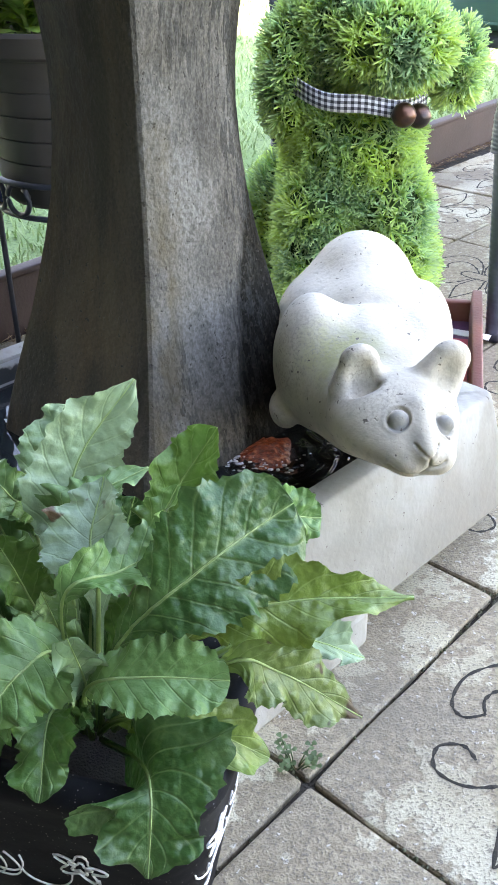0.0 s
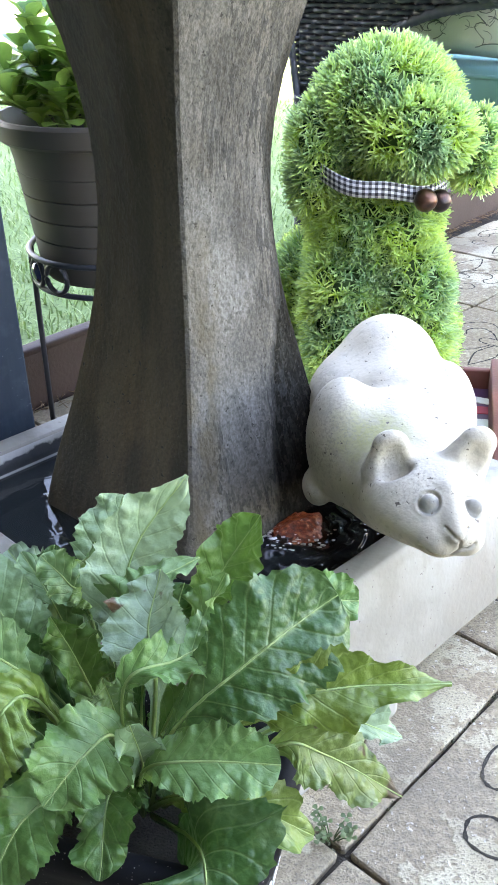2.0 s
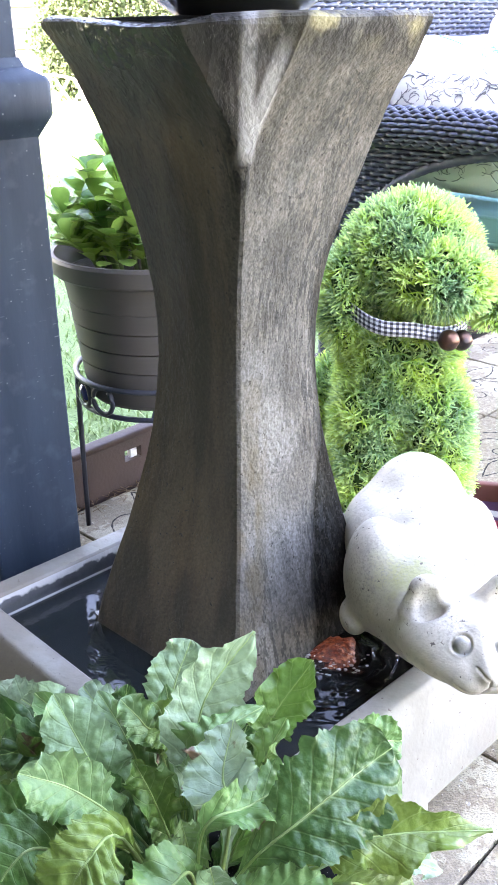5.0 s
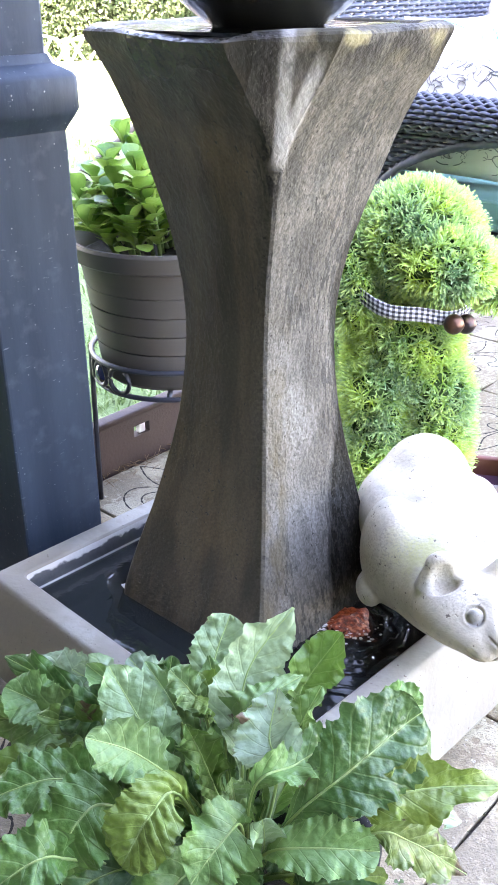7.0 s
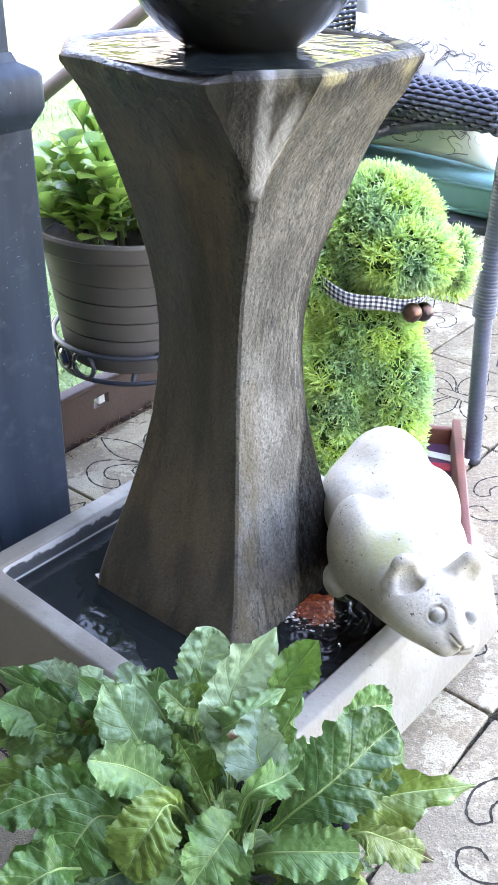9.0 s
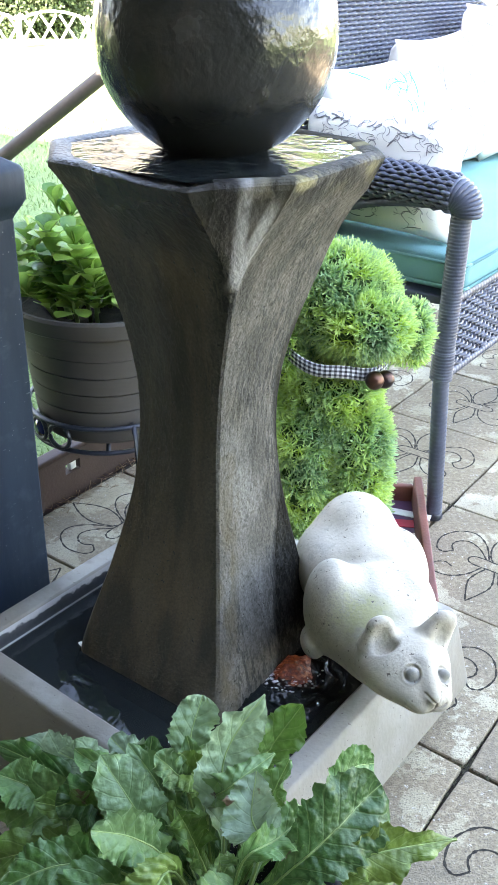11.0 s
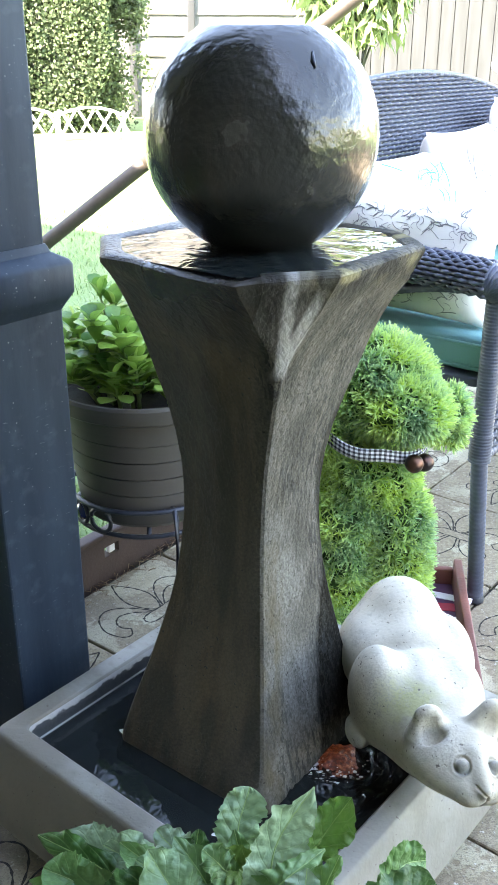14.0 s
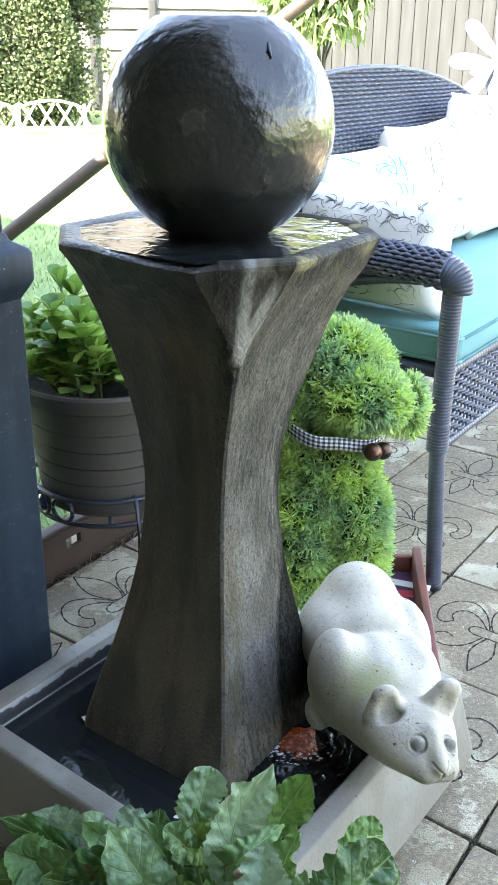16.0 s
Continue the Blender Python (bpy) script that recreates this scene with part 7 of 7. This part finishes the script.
def build_fence():
    f = empty("wooden_fence", Matrix.Translation((1.7, 11.6, 0)) @ Matrix.Rotation(radians(-10), 4, "Z"))
    rng = random.Random(8)
    for k in range(46):
        bm = bmesh.new()
        w = 0.145
        x = k * (w + 0.008)
        box(bm, (x, -0.01 + rng.uniform(-0.004, 0.004), -0.01), (x + w, 0.010, 2.15 + rng.uniform(-0.03, 0.03)), 0.003)
        part("board", bm, M_FENCE, f, smooth=False)
    bm = bmesh.new()
    box(bm, (0, 0.052, -0.01), (7.0, 0.066, 2.10))
    part("backing", bm, M_FENCE, f, "dark boards behind the gaps", smooth=False)
    for z in (0.4, 1.7):
        bm = bmesh.new()
        box(bm, (0, 0.013, z), (7.0, 0.05, z + 0.09), 0.004)
        part("rail", bm, M_FENCE, f, smooth=False)
    tagged(f, "tall weathered grey board fence in dappled sun", "fence")


build_fence()


def build_pole():
    p = empty("hammock_pole", pose(-0.88, 4.6, 0))
    bm = bmesh.new()
    pts = [(t * 3.4, 0, 0.018 + t * 2.44 + 0.03 * math.sin(3.1 * t)) for t in (k / 24 for k in range(25))]
    tube(bm, pts, 0.034, 12)
    part("bar", bm, M_BAMBOO, p, "tan round wooden bar")
    bm = bmesh.new()
    tube(bm, [(0.62, 0, 0.47), (0.70, 0, 0.53)], 0.040, 12)
    part("collar", bm, M_BAMBOO, p)
    tagged(p, "slanting tan wooden bar of a hammock stand on the lawn", "hammock stand")


build_pole()


def build_flower():
    f = empty("garden_flower", pose(1.02, 3.2, 0))
    bm = bmesh.new()
    tube(bm, [(0, 0, -0.02), (0.01, 0, 0.5), (0, 0, 0.91)], 0.012, 8)
    part("stake", bm, M_IRON, f)
    for ring, (n, r, w) in enumerate(((8, 0.165, 0.052), (6, 0.105, 0.036))):
        for k in range(n):
            a = 2 * math.pi * k / n + ring * 0.3
            bm = bmesh.new()
            oval_leaf(bm, Vector((0, -0.02 - 0.03 * ring, 0.93)), 0.0, 0.15, r, w)
            for v in bm.verts:
                q = v.co - Vector((0, -0.02 - 0.03 * ring, 0.93))
                v.co = Vector((0, -0.02 - 0.03 * ring, 0.93)) + Vector((q.x * math.cos(a) - q.y * math.sin(a), -q.z - 0.02, q.x * math.sin(a) + q.y * math.cos(a)))
            petal = part("petal", bm, M_WHITE, f)
            sol = petal.modifiers.new("thick", "SOLIDIFY")
            sol.thickness = 0.003
    tagged(f, "large white metal flower ornament on a stake", "garden ornament")


build_flower()


def build_grass():
    rng = np.random.default_rng(21)
    vs, fs = [], []
    n = 52000
    s = rng.uniform(-2.2, 4.5, n)
    d = rng.uniform(0.03, 1.0, n) ** 1.5 * 3.5 + 0.03
    side = Vector((-EDGE.y, EDGE.x, 0))
    start = Vector((-0.305, 1.745, 0))
    for k in range(n):
        p = start + EDGE * s[k] + side * d[k]
        a = rng.uniform(0, 6.28)
        long = rng.uniform(0.016, 0.034)
        lean = rng.uniform(0.3, 1.6)
        q = Vector((math.cos(a), math.sin(a), 0))
        w = Vector((-q.y, q.x, 0)) * rng.uniform(0.0013, 0.0028)
        o = len(vs)
        base = Vector((p.x, p.y, -0.014))
        mid = base + q * (long * lean * 0.4) + Vector((0, 0, long * 0.6))
        tip = base + q * (long * lean) + Vector((0, 0, long))
        vs += [tuple(base - w), tuple(base + w), tuple(mid + w * 0.8), tuple(mid - w * 0.8), tuple(tip)]
        fs += [(o, o + 1, o + 2, o + 3), (o + 3, o + 2, o + 4)]
    g = raw("grass", vs, fs, M_GRASS, smooth=False)
    tagged(g, "short lawn grass blades along the edging", "grass", kind="stuff")


build_grass()


def build_litter():
    """Dry brown needles and crumbs blown against the foot of the edging."""
    rng = random.Random(17)
    side = Vector((EDGE.y, -EDGE.x, 0))
    bm = bmesh.new()
    for k in range(420):
        p = Vector((-0.305, 1.745, 0)) + EDGE * rng.uniform(-0.5, 1.6) + side * (0.016 + abs(rng.gauss(0, 0.016)))
        a, long = rng.uniform(0, 3.14), rng.uniform(0.008, 0.034)
        d = Vector((math.cos(a), math.sin(a), rng.uniform(-0.02, 0.25))) * long
        p.z = 0.0015 + max(0.0, -d.z)
        tube(bm, [p, p + d * 0.5 + Vector((0, 0, 0.001)), p + d], 0.0006, 4)
    g = part("dry_needles", bm, M_DRY)
    tagged(g, "dry brown needles blown against the garden edging", "leaf litter", kind="stuff")


build_litter()

# ---- porch over and behind ----


def slab(name, lo, hi, mat, label, category):
    bm = bmesh.new()
    box(bm, lo, hi, 0.0, Matrix.Rotation(GRID, 4, "Z"))
    ob = part(name, bm, mat, smooth=False)
    tagged(ob, label, category, kind="structure")


# the porch roof ends just past the post; the house stands behind and keeps the patio in shade
def build_ceiling():
    """The eaves run along the house and come out over the post, with one corner cut off."""
    # carried on far past the post, out of view, to hold off light from the left
    rim = [(-2.2, -5.0), (-0.10, -5.0), (-0.10, -0.42), (0.85, 0.92), (0.85, 6.5), (-2.2, 6.5)]
    bm = bmesh.new()
    stacked(bm, [(rim, 2.32), (rim, 2.46)])
    bm.transform(Matrix.Rotation(GRID, 4, "Z"))
    tagged(part("ceiling", bm, M_CEIL, smooth=False), "plain board porch ceiling", "ceiling", kind="structure")


build_ceiling()
slab("wall_house", (-2.4, -5.0, -0.02), (-2.2, 6.5, 2.46), M_WALL, "plain painted house wall behind the patio", "wall")
# added out of view, over the lawn, to block light from the left
slab("wall_end", (-2.199, 2.2, -0.02), (0.30, 2.4, 2.319), M_WALL, "plain unseen wall added to keep light off the left side", "wall")
# unseen wing, added to block side light and darken what the ball reflects
slab("wall_wing", (-2.199, -2.6, -0.02), (0.35, -2.4, 2.319), M_WALL, "plain unseen wall added to block light at the porch end", "wall")

# ---- paving, last ----


def build_paving():
    """Square concrete pavers with a moulded scroll pattern."""
    cell, size = 0.305, 0.3030
    origin = Vector((0.028, 0.728, 0))
    holder = empty("pavement", pose(0, 0, 0))
    tagged(holder, "grey concrete patio pavers with a moulded scroll pattern", "paving", kind="structure")
    meshes = []
    for k in range(4):
        rng = random.Random(40 + k)
        bm = bmesh.new()
        edge = []
        h = size / 2
        for side in range(4):
            ca, sa = round(math.cos(side * math.pi / 2)), round(math.sin(side * math.pi / 2))
            for q in range(7):
                p, e = (-h + 0.004 + (size - 0.008) * q / 6), h - abs(rng.gauss(0, 0.0012)) - (0.0015 if q in (0, 6) else 0)
                edge.append((e * ca - p * sa, e * sa + p * ca))
        shrink = lambda d: [(x * (1 - d / h), y * (1 - d / h)) for x, y in edge]
        stacked(bm, [(shrink(0.002), -0.03), (shrink(0), -0.003), (shrink(0.0012), -0.0006), (shrink(0.004), 0.0)], close_first=False)
        meshes.append(as_mesh("paver", bm, M_PAVER, smooth=False))
    # scroll pattern: a lily with two curls to each side, as shallow dark grooves
    bm = bmesh.new()

    def groove(pts):
        pts = [Vector((x * size, y * size, 0.0)) for x, y in pts]
        fine = []
        for i in range(len(pts) - 1):
            p0, p1, p2, p3 = pts[max(i - 1, 0)], pts[i], pts[i + 1], pts[min(i + 2, len(pts) - 1)]
            for q in range(6):
                t = q / 6
                fine.append(0.5 * ((2 * p1) + (p2 - p0) * t + (2 * p0 - 5 * p1 + 4 * p2 - p3) * t * t + (3 * p1 - p0 - 3 * p2 + p3) * t ** 3))
        fine.append(pts[-1])
        rows = []
        for k, p in enumerate(fine):
            d = (fine[min(k + 1, len(fine) - 1)] - fine[max(k - 1, 0)]).normalized()
            side = Vector((-d.y, d.x, 0)) * (0.0015 + 0.0005 * math.sin(k * 1.7) + 0.0004 * math.sin(k * 4.1))
            rows.append((bm.verts.new(p + side + Vector((0, 0, 0.0004))), bm.verts.new(p - side + Vector((0, 0, 0.0004)))))
        for a, b in zip(rows, rows[1:]):
            bm.faces.new((a[0], a[1], b[1], b[0]))
    for s in (-1, 1):
        groove([(0, 0.46), (s * 0.06, 0.34), (s * 0.085, 0.22), (s * 0.06, 0.11), (s * 0.02, 0.045)])
        groove([(s * 0.045, 0.05), (s * 0.12, 0.19), (s * 0.22, 0.27), (s * 0.32, 0.24), (s * 0.385, 0.12), (s * 0.365, 0.0), (s * 0.31, -0.03), (s * 0.265, 0.02)])
        groove([(s * 0.06, 0.045), (s * 0.14, 0.13), (s * 0.22, 0.165), (s * 0.28, 0.13), (s * 0.295, 0.07), (s * 0.265, 0.02)])
        groove([(s * 0.0, 0.042), (s * 0.12, 0.042), (s * 0.155, 0.0), (s * 0.12, -0.042), (s * 0.0, -0.042)])
        groove([(s * 0.055, -0.05), (s * 0.10, -0.16), (s * 0.18, -0.235), (s * 0.27, -0.24), (s * 0.305, -0.17), (s * 0.255, -0.12), (s * 0.20, -0.14)])
        groove([(s * 0.03, -0.05), (s * 0.065, -0.18), (s * 0.05, -0.27), (0.0, -0.40)])
    relief = as_mesh("relief", bm, M_GROOVE, smooth=False)
    rng = random.Random(77)
    rest_v, rest_f = [], []
    for i in range(-9, 14):
        for j in range(-9, 9):
            c = origin + U * ((i + 0.5) * cell) + V * ((j + 0.5) * cell)
            away = (c - Vector((-0.305, 1.742, 0))).dot(Vector((-EDGE.y, EDGE.x, 0)))
            if away > -0.04 or U.dot(c) < -2.0 or abs(V.dot(c) + 0.2) > 2.0 + (3.0 if U.dot(c) > 0.4 else 0.0):
                continue
            lift = rng.uniform(-0.002, 0.001)
            place = Matrix.Translation((c.x, c.y, lift)) @ Matrix.Rotation(GRID - (0 if (i, j) == (1, 2) else math.pi / 2), 4, "Z")
            if (c - Vector((0.25, 1.35, 0))).length > 2.3:
                me = meshes[rng.randrange(4)]
                o = len(rest_v)
                rest_v += [tuple(place @ v.co) for v in me.vertices]
                rest_f += [tuple(o + q for q in p.vertices) for p in me.polygons]
                continue
            ob = new("paver", meshes[rng.randrange(4)])
            ob.parent = holder
            ob.matrix_world = place
            if (i, j) == (0, 0):       # worn smooth beside the basin
                continue
            r = new("relief", relief)
            r.parent = ob
    far = raw("paver_field", rest_v, rest_f, M_PAVER, holder, smooth=False)
    far["kind"] = "stuff"


build_paving()


def build_moss():
    """Low moss and grit lying in the joints nearest the walk."""
    rng = np.random.default_rng(31)
    cell, origin = 0.305, Vector((0.028, 0.728, 0))
    vs, fs = [], []
    for k in range(5200):
        u, v = rng.integers(-3, 4), rng.uniform(-2.2, 2.6)
        across = rng.normal() * 0.0022
        p = origin + (U * (u * cell + across) + V * (v * cell) if k % 2 else V * (u * cell + across) + U * (v * cell))
        if noise.noise(Vector((p.x * 9, p.y * 9, 0.3))) < -0.12:
            continue
        r = rng.uniform(0.0008, 0.0026)
        z = rng.uniform(-0.007, -0.0018)
        o = len(vs)
        a = rng.uniform(0, 6.28)
        for q in range(4):
            vs.append((p.x + r * math.cos(a + q * 1.57) * rng.uniform(0.7, 1.3), p.y + r * math.sin(a + q * 1.57) * rng.uniform(0.7, 1.3), z))
        vs.append((p.x, p.y, z + r * rng.uniform(0.6, 1.5)))
        fs += [(o + q, o + (q + 1) % 4, o + 4) for q in range(4)]
    g = raw("joint_moss", vs, fs, M_MOSS, smooth=False)
    tagged(g, "dark green moss and grit in the paving joints", "moss", kind="stuff")


build_moss()
